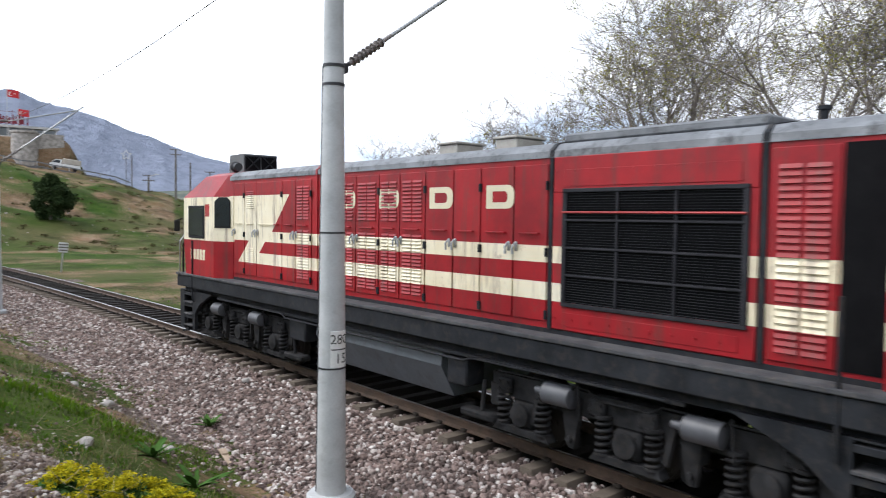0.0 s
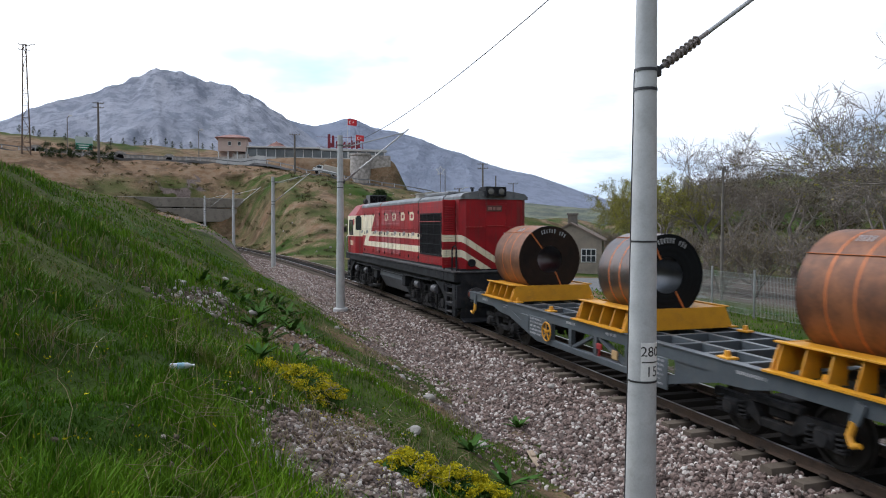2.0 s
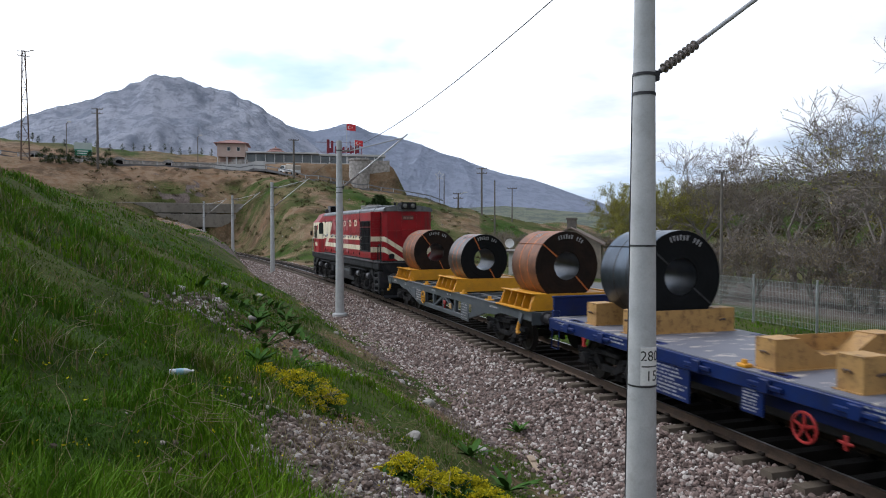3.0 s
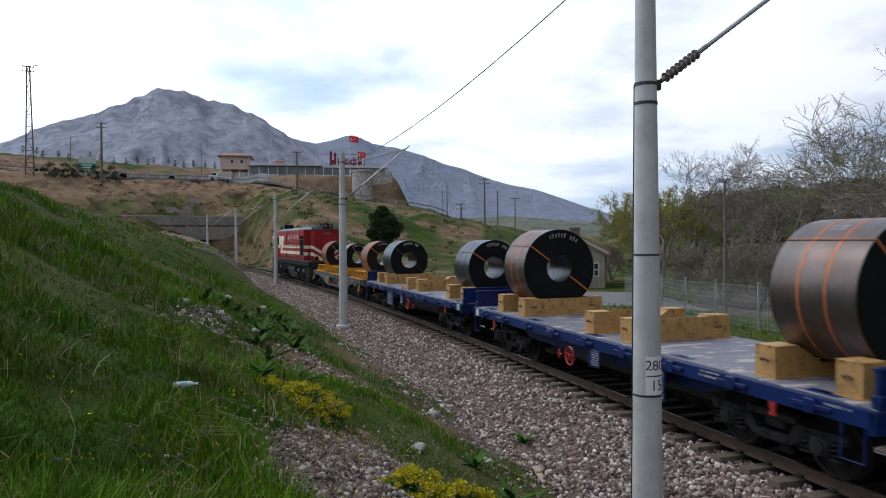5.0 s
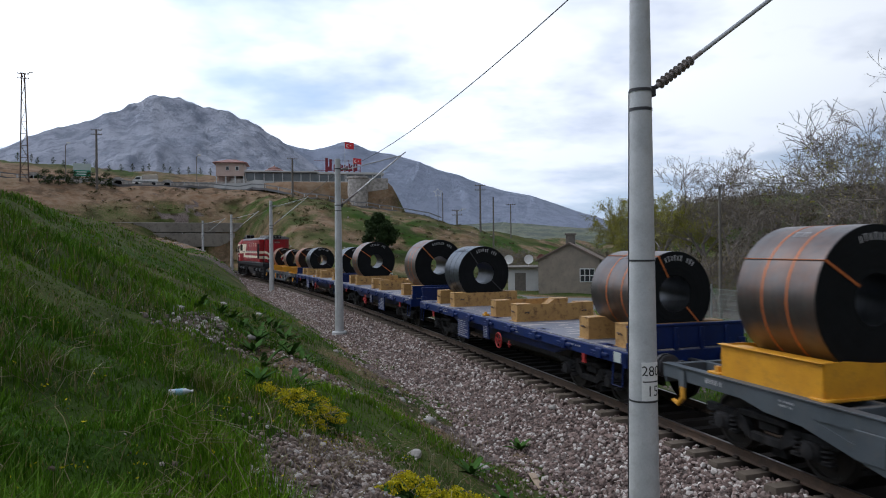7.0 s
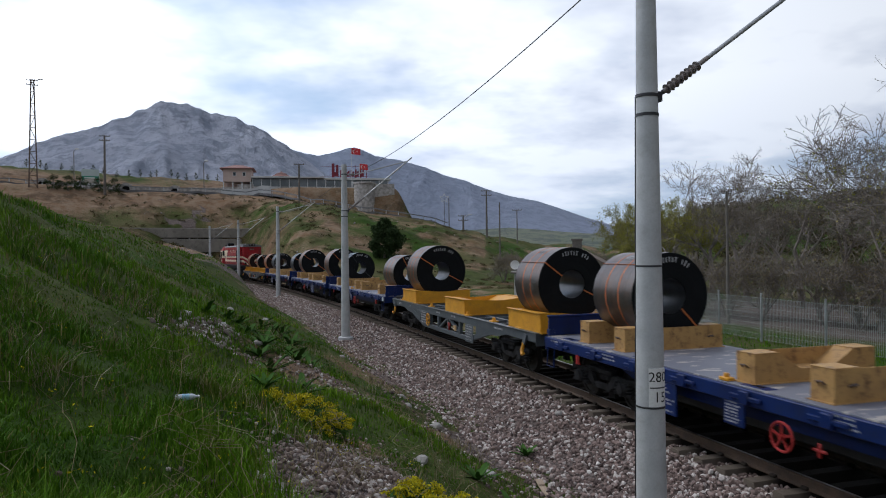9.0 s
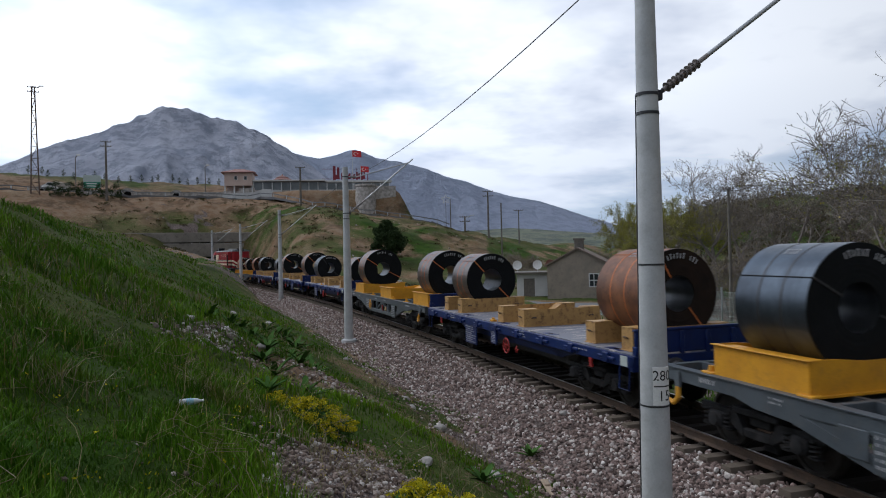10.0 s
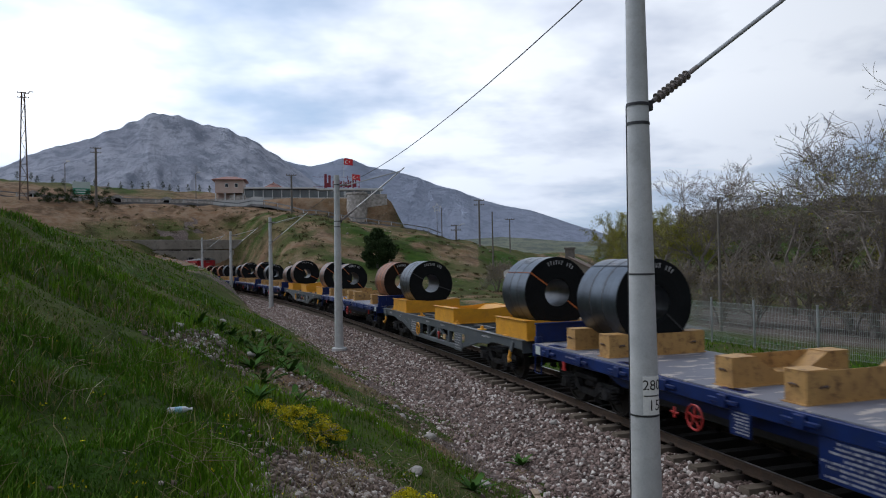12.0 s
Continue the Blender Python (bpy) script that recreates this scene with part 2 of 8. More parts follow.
SLEEPER = sleeper_material()
RAIL = surf("rail_steel", (0.10, 0.065, 0.045), (0.065, 0.045, 0.035), 6.0, 0.65, 0.3, bump=0.1)
RAIL_TOP = surf("rail_running_face", (0.45, 0.45, 0.46), (0.35, 0.35, 0.36), 6.0, 0.3, 1.0, bump=0.0)
STEEL = surf("galvanised_steel", (0.45, 0.46, 0.47), (0.36, 0.37, 0.38), 8.0, 0.45, 0.8, bump=0.05)
DARK_STEEL = surf("dark_steel", (0.05, 0.05, 0.055), (0.035, 0.035, 0.04), 8.0, 0.55, 0.4, bump=0.1)
INSULATOR = surf("brown_porcelain", (0.24, 0.21, 0.20), (0.16, 0.14, 0.135), 6.0, 0.35, bump=0.02, coat=0.3)
RUSTY_POST = surf("rusty_post", (0.13, 0.085, 0.065), (0.09, 0.065, 0.055), 6.0, 0.8, bump=0.1)
STONE = surf("ballast_stone", (0.33, 0.29, 0.27), (0.22, 0.19, 0.18), 9.0, 0.9, bump=0.0)
BARK = surf("grey_bark", (0.23, 0.20, 0.178), (0.12, 0.10, 0.09), 5.0, 0.9, bump=0.3)
WHITE_PAINT = surf("white_paint", (0.72, 0.72, 0.70), (0.62, 0.62, 0.60), 3.0, 0.6, bump=0.05)
BLACK_PAINT = surf("black_paint", (0.02, 0.02, 0.02), (0.03, 0.03, 0.03), 3.0, 0.6, bump=0.0)


def island_mat(name, a, b, c, rough=0.85, sss=0.0):
    """Colour varied from piece to piece."""
    mat, g, p = material(name)
    rnd = g.n("ShaderNodeNewGeometry").outputs["Random Per Island"]
    col = g.mix(g.ramp(rnd, 0.0, 0.6), a, b)
    col = g.mix(g.ramp(rnd, 0.72, 1.0), col, c)
    g.put(p.inputs["Base Color"], col)
    p.inputs["Roughness"].default_value = rough
    p.inputs["Specular IOR Level"].default_value = 0.06
    return mat


def grass_material():
    """Blades that differ singly and in drifts: lush, dark and olive."""
    mat, g, p = material("grass_blades")
    co = g.coords("Object")
    rnd = g.n("ShaderNodeNewGeometry").outputs["Random Per Island"]
    col = g.mix(rnd, (0.038, 0.100, 0.003), (0.088, 0.190, 0.006))
    col = g.mix(g.ramp(g.noise(co, 0.55, 4, 0.6), 0.46, 0.60), col, g.mix(rnd, (0.110, 0.225, 0.006), (0.17, 0.300, 0.012)))
    col = g.mix(g.m("MULTIPLY", g.ramp(g.noise(co, 1.1, 4, 0.6), 0.50, 0.62), 0.8), col, g.mix(rnd, (0.015, 0.045, 0.003), (0.036, 0.085, 0.006)))
    col = g.mix(g.m("MULTIPLY", g.ramp(g.noise(co, 0.8, 5, 0.7), 0.56, 0.66), 0.6), col, (0.135, 0.135, 0.025))
    col = g.mix(g.ramp(rnd, 0.90, 0.95), col, (0.22, 0.19, 0.07))
    g.put(p.inputs["Base Color"], col)
    p.inputs["Roughness"].default_value = 0.7
    p.inputs["Specular IOR Level"].default_value = 0.12
    return mat


BALLAST = island_mat("ballast_stones", (0.07, 0.052, 0.048), (0.26, 0.195, 0.175), (0.62, 0.58, 0.55))
# near-black stones carry oily grime and the shade under the train
OILY_SHADED_STONES = island_mat("oily_shaded_stones", (0.008, 0.007, 0.007), (0.016, 0.014, 0.013), (0.035, 0.03, 0.028))
PALE_RUBBLE = island_mat("pale_rubble", (0.07, 0.055, 0.045), (0.20, 0.17, 0.15), (0.55, 0.53, 0.51))
GREY_STONES = island_mat("loose_grey_stones", (0.085, 0.062, 0.05), (0.23, 0.18, 0.155), (0.50, 0.47, 0.44))
GRASS_BLADE = grass_material()
DRY_STALK = island_mat("dry_stalks", (0.24, 0.205, 0.12), (0.17, 0.14, 0.075), (0.42, 0.38, 0.27))
WEED = island_mat("weed_leaves", (0.030, 0.072, 0.018), (0.055, 0.115, 0.026), (0.085, 0.135, 0.045))
YELLOW_FLOWER = island_mat("yellow_green_flowers", (0.34, 0.31, 0.012), (0.52, 0.44, 0.012), (0.17, 0.20, 0.02))
SPRING_LEAF = island_mat("spring_leaves", (0.31, 0.29, 0.055), (0.21, 0.22, 0.045), (0.42, 0.35, 0.10))
PINE_LEAF = island_mat("evergreen_leaves", (0.02, 0.038, 0.016), (0.035, 0.055, 0.02), (0.05, 0.07, 0.03))


def ground_material():
    mat, g, b = material("ground")
    co = g.coords("Object")
    at = g.n("ShaderNodeVertexColor")
    at.layer_name = "cover"
    sep = g.n("ShaderNodeSeparateColor")
    g.put(sep.inputs[0], at.outputs[0])
    gravel, dirt, paved = sep.outputs[0], sep.outputs[1], sep.outputs[2]
    n0, n1, n2 = g.noise(co, 0.07, 4), g.noise(co, 0.6, 6, 0.65), g.noise(co, 9.0, 5, 0.7)
    vor = g.n("ShaderNodeTexVoronoi")
    g.put(vor.inputs["Vector"], co)
    vor.inputs["Scale"].default_value = 17.0
    hue = g.xyz(vor.outputs["Color"])[0]
    grass = g.mix(g.ramp(n1, 0.35, 0.65), (0.018, 0.050, 0.004), (0.042, 0.078, 0.009))
    grass = g.mix(g.ramp(n0, 0.4, 0.62), grass, (0.085, 0.082, 0.034))
    grass = g.mix(g.m("MULTIPLY", g.ramp(n2, 0.45, 0.7), 0.6), grass, (0.03, 0.035, 0.014))
    earth = g.mix(g.ramp(n1, 0.35, 0.65), (0.165, 0.098, 0.056), (0.235, 0.17, 0.118))
    earth = g.mix(g.m("MULTIPLY", g.ramp(n2, 0.5, 0.75), 0.5), earth, (0.055, 0.05, 0.026))
    n3 = g.noise(co, 0.22, 9, 0.72)
    earth = g.mix(g.m("MULTIPLY", g.ramp(n3, 0.48, 0.60), 0.75), earth, (0.062, 0.040, 0.024))
    earth = g.mix(g.m("MULTIPLY", g.ramp(g.noise(co, 1.7, 7, 0.75), 0.56, 0.66), 0.55), earth, (0.24, 0.20, 0.16))
    grass = g.mix(g.m("MULTIPLY", g.ramp(n3, 0.50, 0.62), 0.6), grass, (0.014, 0.024, 0.005))
    pebbles = g.mix(hue, (0.05, 0.04, 0.036), (0.20, 0.16, 0.147))
    edge = g.m("SUBTRACT", n2, 0.5)
    mask = lambda v, w: g.ramp(g.m("ADD", v, g.m("MULTIPLY", edge, w)), 0.42, 0.58)
    col = g.mix(mask(dirt, 1.2), grass, earth)
    col = g.mix(mask(gravel, 0.9), col, pebbles)
    # oily stains and the train's shade painted into the bed colour
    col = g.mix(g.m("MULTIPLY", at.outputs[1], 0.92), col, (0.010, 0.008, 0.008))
    col = g.mix(mask(paved, 0.2), col, g.mix(n1, (0.20, 0.20, 0.20), (0.13, 0.13, 0.135)))
    g.put(b.inputs["Base Color"], col)
    b.inputs["Roughness"].default_value = 0.95
    b.inputs["Specular IOR Level"].default_value = 0.05
    h = g.m("ADD", g.m("MULTIPLY", n2, 0.7), g.m("MULTIPLY", g.m("MULTIPLY", vor.outputs["Distance"], gravel), 0.8))
    g.put(b.inputs["Normal"], g.bump(h, 0.8, 0.08))
    return mat


# ---- the ground: one sheet to the horizon ----
RIDGE = ([-180, -70, -34, -28, -15, -10, -8, -1.2, 1, 4, 8, 12, 16, 20, 26, 40, 70, 180],
         [4.0, 4.5, 4.9, 4.8, 4.5, 3.8, 3.4, 2.35, 1.6, 1.0, 0.2, -0.6, 1.2, 3.0, 3.4, 3.6, 3.4, 3.4])
RIDGE_FAR = ([-180, -70, -34, -26, -15, -10, 2, 14, 180], [90, 110, 165, 168, 165, 150, 150, 190, 190])
RIDGE_FOOT = ([-180, -70, -40, -16, -12.5, 2, 10, 180], [60, 70, 120, 130, 82, 84, 95, 95])


def ground_z(x, y):
    x, y = np.asarray(x, float), np.asarray(y, float)
    s, u = track_su(x, y)
    r = np.hypot(x, y)
    az = np.degrees(np.arctan2(x, y))
    # embankment on the left of the line
    k = 0.55 + 0.30 * ease(s, 35, 75) - 0.03 * ease(-s, 0, 20)
    rise = k * np.maximum(u - 3.9, 0)
    cap = np.interp(s, [5, 25, 45, 70], [7.8, 7.6, 6.4, 4.7])
    rise = np.where(rise < 0.6 * cap, rise, cap - 0.4 * cap * np.exp(-(rise - 0.6 * cap) / (0.4 * cap)))
    rough = np.clip((np.abs(u) - 3.2) / 3, 0, 1)
    left = -0.8 + rise + rough * (0.45 * fbm(x * 0.22, y * 0.22, 3) + 0.16 * fbm(x * 1.1, y * 1.1, 9))
    right = -0.85 + np.clip((np.abs(u) - 2.8) / 3, 0, 1) * (0.22 * fbm(x * 0.25, y * 0.25, 21)) - 0.5 * ease(-u, 14, 22)
    side = np.where(u > 0, left, right)
    bed = -0.34 - 0.44 * np.clip((np.abs(u) - 1.72) / 1.15, 0, 1)
    bed = bed + 0.05 * fbm(x * 3, y * 3, 5, 3) * np.clip((np.abs(u) - 1.2) / 0.4, 0, 1)
    near = np.where(np.abs(u) < 2.87, bed, bed + (side + 0.78) * ease(np.abs(u), 2.6, 3.6))
    # hills round about
    el = np.interp(az, *RIDGE)
    far = np.interp(az, *RIDGE_FAR)
    top = 3.3 + far * np.tan(np.radians(el))
    foot = np.interp(az, *RIDGE_FOOT)
    hill = near + (top - near) * ease(r, foot, far) * 1.0
    hill = hill + ease(r, foot, far) * (1.6 * fbm(x * 0.045, y * 0.045, 31) * ease(r, far, far - 25) + 0.9 * fbm(x * 0.16, y * 0.16, 33) + 0.5 * fbm(x * 0.45, y * 0.45, 35) - 1.1 * np.abs(fbm(x * 0.09, y * 0.05, 37)) * ease(r, far, far - 12))
    # rising ground behind the road, then the valley floor
    back = np.interp(az, [-180, -70, -34, -15, -8, 0, 180], [2, 6, 12, 9.5, -1, -6, -4])
    hill = hill + back * ease(r, far + 8, far + 75)
    # terrace under the restaurant
    on = ease(az, -21.5, -18.5) * ease(az, -2.5, -4.4) * ease(r - np.interp(az, [-22, -16, -12, -9.5, -4], [174, 170, 159, 160.5, 160.5]), 0, 6) * ease(r, 215, 200)
    hill = hill + (18.4 - hill) * on
    # spoil bank beside the far line, hiding its foot
    crest = np.interp(az, [-30, -24.5, -23.2, -21.3, -19.6, -17.95, -16.3, -15.2, -14], [2.2, 1.38, 1.15, 0.79, 0.24, -0.45, -1.6, -2.4, -3.5])
    bank = 3.3 + r * np.tan(np.radians(crest)) - 0.35 * np.maximum(u - 7.5, 0) + 0.35 * fbm(x * 0.5, y * 0.5, 55) - 0.25
    bank = near + (bank - near) * ease(u, 3.0, 5.2)
    on = ease(r, 52, 66) * ease(r, 142, 132) * ease(az, -29, -25.5) * (u > 3.0)
    hill = np.where(on > 0, np.maximum(hill, hill + (bank - hill) * on), hill)
    valley = -18 + 26 * np.exp(-((az - 9) / 7) ** 2) * np.exp(-((r - 520) / 170) ** 2) + 5 * fbm(x * 0.006, y * 0.006, 41)
    z = hill + (valley - hill) * ease(r, far + 80, far + 230)
    # the cutting stays open along the line
    open_ = ease(np.abs(u), 13, 3.4) * ease(s, 139, 136) * (s > -150)
    z = z + (np.minimum(near, z) - z) * np.where(u > 0, 0.0 + ease(np.abs(u), 6, 3.0), open_) * ease(s, 142, 136)
    bedflat = ease(np.abs(u), 3.4, 2.9) * ease(s, 142, 137) * (s > -150)
    return z * (1 - bedflat) + near * bedflat


def build_ground():
    az = np.concatenate([np.arange(-62, 62, 0.36), np.arange(62, 298, 4.0)])
    az = np.radians(az)
    rad = np.concatenate([0.06 * np.exp(np.linspace(0, math.log(80 / 0.06), 270)), np.arange(81, 212, 1.0), 212 * np.exp(np.linspace(0.03, math.log(3400 / 212), 60))])
    A, Rr = np.meshgrid(az, rad)
    x, y = np.sin(A) * Rr + 0.2, np.cos(A) * Rr - 0.4
    z = ground_z(x, y)
    n, m = len(rad), len(az)
    i, j = np.meshgrid(np.arange(n - 1), np.arange(m), indexing="ij")
    jn = (j + 1) % m
    faces = np.stack([i * m + j, i * m + jn, (i + 1) * m + jn, (i + 1) * m + j], -1).reshape(-1, 4)[:, ::-1]
    verts = np.stack([x, y, z], -1).reshape(-1, 3)
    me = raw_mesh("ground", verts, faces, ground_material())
    s, u = track_su(verts[:, 0], verts[:, 1])
    r = np.hypot(verts[:, 0], verts[:, 1])
    azd = np.degrees(np.arctan2(verts[:, 0], verts[:, 1]))
    X, Y = verts[:, 0], verts[:, 1]
    gravel = np.where(s < 134, ease(np.abs(u), 3.5, 2.7), 0)
    patch = fbm(X * 0.35, Y * 0.35, 51)
    gravel = np.maximum(gravel, ease(patch, 0.10, 0.30) * ease(np.abs(u), 5.2, 3.8) * 0.8)
    gravel = np.maximum(gravel, 0.9 * np.exp(-(((X + 0.75) / 0.75) ** 2 + ((Y - 6.2) / 2.3) ** 2) ** 2))
    gravel = np.maximum(gravel, 0.75 * ease(-u, 16, 24) * ease(r, 80, 60) * (u < 0) * ease(azd, 16, 22))
    dirt = np.where((r > 85) & (azd < 3), 0.80 + 0.9 * fbm(X * 0.05, Y * 0.05, 61) - 0.55 * ease(azd, -14, -7) - 0.3 * ease(r, 175, 190), 0.0)
    dirt = np.maximum(dirt, 0.62 * ease(azd, -15, -13) * ease(azd, -2, -4) * ease(r, 140, 150) * ease(r, 215, 205))
    dirt = np.where((r > 40) & (azd > 13), 0.22 + 0.7 * fbm(X * 0.06, Y * 0.06, 63), dirt)
    dirt = np.maximum(dirt, np.where(u > 3.5, 0.25 + 0.75 * fbm(X * 0.3, Y * 0.3, 65) - 0.35 * ease(u, 7, 10), 0))
    dirt = np.maximum(dirt, np.where((u > 2.7) & (u < 6.0), 0.33 + 0.6 * fbm(X * 0.5, Y * 0.5, 67), 0))
    dirt = np.maximum(dirt, np.where((u < -3.5) & (azd < 14) & (r > 34), 0.40 + 0.55 * fbm(X * 0.25, Y * 0.25, 69), 0))
    bank = ease(r, 50, 62) * ease(r, 140, 130) * (u > 3.2) * ease(azd, -28, -24) * (azd < -14)
    dirt = np.maximum(dirt, bank * (0.50 + 0.8 * fbm(X * 0.22, Y * 0.22, 57)))
    gravel = np.maximum(gravel, bank * (0.25 + 0.9 * fbm(X * 0.3, Y * 0.3, 59)))
    scar = np.exp(-(((X + 2.5) / 1.2) ** 2 + ((Y - 12.7 - 0.5 * (X + 2.5)) / 0.75) ** 2)) + np.exp(-(((X + 1.15) / 0.45) ** 2 + ((Y - 8.6) / 1.1) ** 2)) + 0.8 * np.exp(-(((X + 4.4) / 0.5) ** 2 + ((Y - 12.1) / 1.9) ** 2))
    dirt = np.maximum(dirt, np.minimum(scar, 1) * (0.75 + 0.5 * fbm(X * 1.2, Y * 1.2, 58)))
    paved = ((X > 6.5) & (X < 17) & (Y > 44) & (Y < 61)).astype(float) * 0.9
    col = me.color_attributes.new("cover", "FLOAT_COLOR", "POINT")
    # fourth channel marks the bed painted dark with grime and under-train shade
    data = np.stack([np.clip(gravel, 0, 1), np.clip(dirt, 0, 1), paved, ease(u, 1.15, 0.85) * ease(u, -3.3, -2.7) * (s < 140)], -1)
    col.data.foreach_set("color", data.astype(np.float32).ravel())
    return tagged(new("ground", me), "grassy railway embankment with bare earth and gravel", "ground", kind="structure")


build_ground()


# ---- distant mountains ----
def rock_material(name, a, b, haze):
    mat, g, p = material(name)
    co = g.coords("Object")
    n1, n2 = g.noise(co, 0.006, 10, 0.72), g.noise(co, 0.022, 8, 0.75)
    col = g.mix(g.ramp(n1, 0.38, 0.6), a, b)
    col = g.mix(g.m("MULTIPLY", g.ramp(n2, 0.47, 0.56), 0.75), col, (a[0] * 0.4, a[1] * 0.45, a[2] * 0.5))
    # pale blue air haze mixed into the rock colour
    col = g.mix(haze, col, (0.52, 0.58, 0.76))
    g.put(p.inputs["Base Color"], col)
    p.inputs["Roughness"].default_value = 1.0
    p.inputs["Specular IOR Level"].default_value = 0.0
    g.put(p.inputs["Normal"], g.bump(g.m("ADD", n1, n2), 1.0, 70.0))
    return mat


def mountain(name, label, azs, els, dist, deep, mat, seed, rough=1.0, base=-30):
    """A range whose crest stands at the given bearings and heights, with gullied flanks."""
    a = np.radians(np.linspace(azs[0], azs[-1], 420))
    crest = 3.3 + dist * np.tan(np.radians(np.interp(np.degrees(a), azs, els)))
    t = np.linspace(-1, 1, 90)
    A, T = np.meshgrid(a, t)
    C = np.meshgrid(crest, t)[0]
    shape = np.clip(1 - np.abs(T), 0, 1) ** 1.15
    R = dist + T * deep
    x, y = np.sin(A) * R, np.cos(A) * R
    gully = np.abs(fbm(A * dist / (deep * 0.22), T * 1.6 + 3, seed, 5)) * 0.42 * rough
    ridge = fbm(A * dist / 60.0, T * 6, seed + 9, 4) * 0.035 * rough
    z = base + (C - base) * np.clip(shape * (1 - gully * np.abs(T) ** 0.5 * 1.2) + ridge * np.minimum(1, shape * 2), 0, None)
    n, m = A.shape
    i, j = np.meshgrid(np.arange(n - 1), np.arange(m - 1), indexing="ij")
    f = np.stack([i * m + j, i * m + j + 1, (i + 1) * m + j + 1, (i + 1) * m + j], -1).reshape(-1, 4)
    me = raw_mesh(name, np.stack([x, y, z], -1).reshape(-1, 3), f, mat)
    return tagged(new(name, me), label, "mountain", kind="structure")


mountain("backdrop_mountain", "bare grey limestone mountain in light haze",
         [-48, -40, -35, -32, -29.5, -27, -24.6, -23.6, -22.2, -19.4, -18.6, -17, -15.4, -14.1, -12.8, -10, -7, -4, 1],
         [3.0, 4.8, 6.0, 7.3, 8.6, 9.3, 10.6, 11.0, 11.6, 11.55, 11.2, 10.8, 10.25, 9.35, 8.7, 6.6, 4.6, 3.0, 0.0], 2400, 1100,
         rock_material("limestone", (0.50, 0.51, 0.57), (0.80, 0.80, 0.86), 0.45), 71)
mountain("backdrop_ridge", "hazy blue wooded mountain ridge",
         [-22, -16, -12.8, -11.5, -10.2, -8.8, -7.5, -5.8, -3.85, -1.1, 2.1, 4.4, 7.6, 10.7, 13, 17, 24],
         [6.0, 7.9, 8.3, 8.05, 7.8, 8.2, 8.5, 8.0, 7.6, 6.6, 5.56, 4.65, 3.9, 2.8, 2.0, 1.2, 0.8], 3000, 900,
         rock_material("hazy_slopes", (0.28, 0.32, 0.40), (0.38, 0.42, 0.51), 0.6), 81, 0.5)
# hills' own colour brightened for the sunlight on them
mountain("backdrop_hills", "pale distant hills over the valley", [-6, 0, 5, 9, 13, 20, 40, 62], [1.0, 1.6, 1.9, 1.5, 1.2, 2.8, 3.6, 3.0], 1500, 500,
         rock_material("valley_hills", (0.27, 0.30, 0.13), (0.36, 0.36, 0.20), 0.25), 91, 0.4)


# ---- rails, sleepers, ballast ----
def sweep(profile, s0, s1, step, u, mat, name):
    ss = np.arange(s0, s1 + 0.01, step)
    P = np.array(profile)
    v = []
    for s in ss:
        x, y, hx, hy = track(s)
        for a, z in P:
            v.append((x - hy * (u + a), y + hx * (u + a), z))
    n, m = len(ss), len(P)
    f = [(i * m + j, i * m + (j + 1) % m, (i + 1) * m + (j + 1) % m, (i + 1) * m + j) for i in range(n - 1) for j in range(m)]
    b = M().add(v, f)
    return part(name, b, mat)


line = tagged(empty("railway_track"), "single railway track with rusty rails on concrete sleepers", "railway track", kind="structure")
RAIL_SHAPE = [(-0.07, -0.17), (0.07, -0.17), (0.07, -0.155), (0.012, -0.135), (0.012, -0.045), (0.034, -0.035), (0.036, -0.008), (0.026, -0.001),
              (-0.026, -0.001), (-0.036, -0.008), (-0.034, -0.035), (-0.012, -0.045), (-0.012, -0.135), (-0.07, -0.155)]
for side in (1, -1):
    r_ = sweep(RAIL_SHAPE, -60, 136, 1.0, side * 0.7535, RAIL, "rail")
    r_.parent = line
    t_ = sweep([(-0.024, -0.002), (0.024, -0.002), (0.02, 0.0005), (-0.02, 0.0005)], -60, 136, 1.0, side * 0.7535, RAIL_TOP, "running_face")
    t_.parent = r_
sl = M()
sl.prism([(-0.15, -0.40), (0.15, -0.40), (0.11, -0.185), (0.10, -0.175), (-0.10, -0.175), (-0.11, -0.185)], -1.3, 1.3, "y")
for side in (1, -1):
    for k in (1, -1):
        sl.box(-0.06, 0.06, side * 0.7535 + k * 0.10 - 0.035, side * 0.7535 + k * 0.10 + 0.035, -0.175, -0.125, 0.015)
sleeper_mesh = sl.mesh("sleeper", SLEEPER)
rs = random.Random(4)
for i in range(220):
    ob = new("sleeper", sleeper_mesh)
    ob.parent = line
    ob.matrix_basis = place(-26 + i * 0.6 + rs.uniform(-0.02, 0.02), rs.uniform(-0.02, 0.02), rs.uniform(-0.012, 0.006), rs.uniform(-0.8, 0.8))


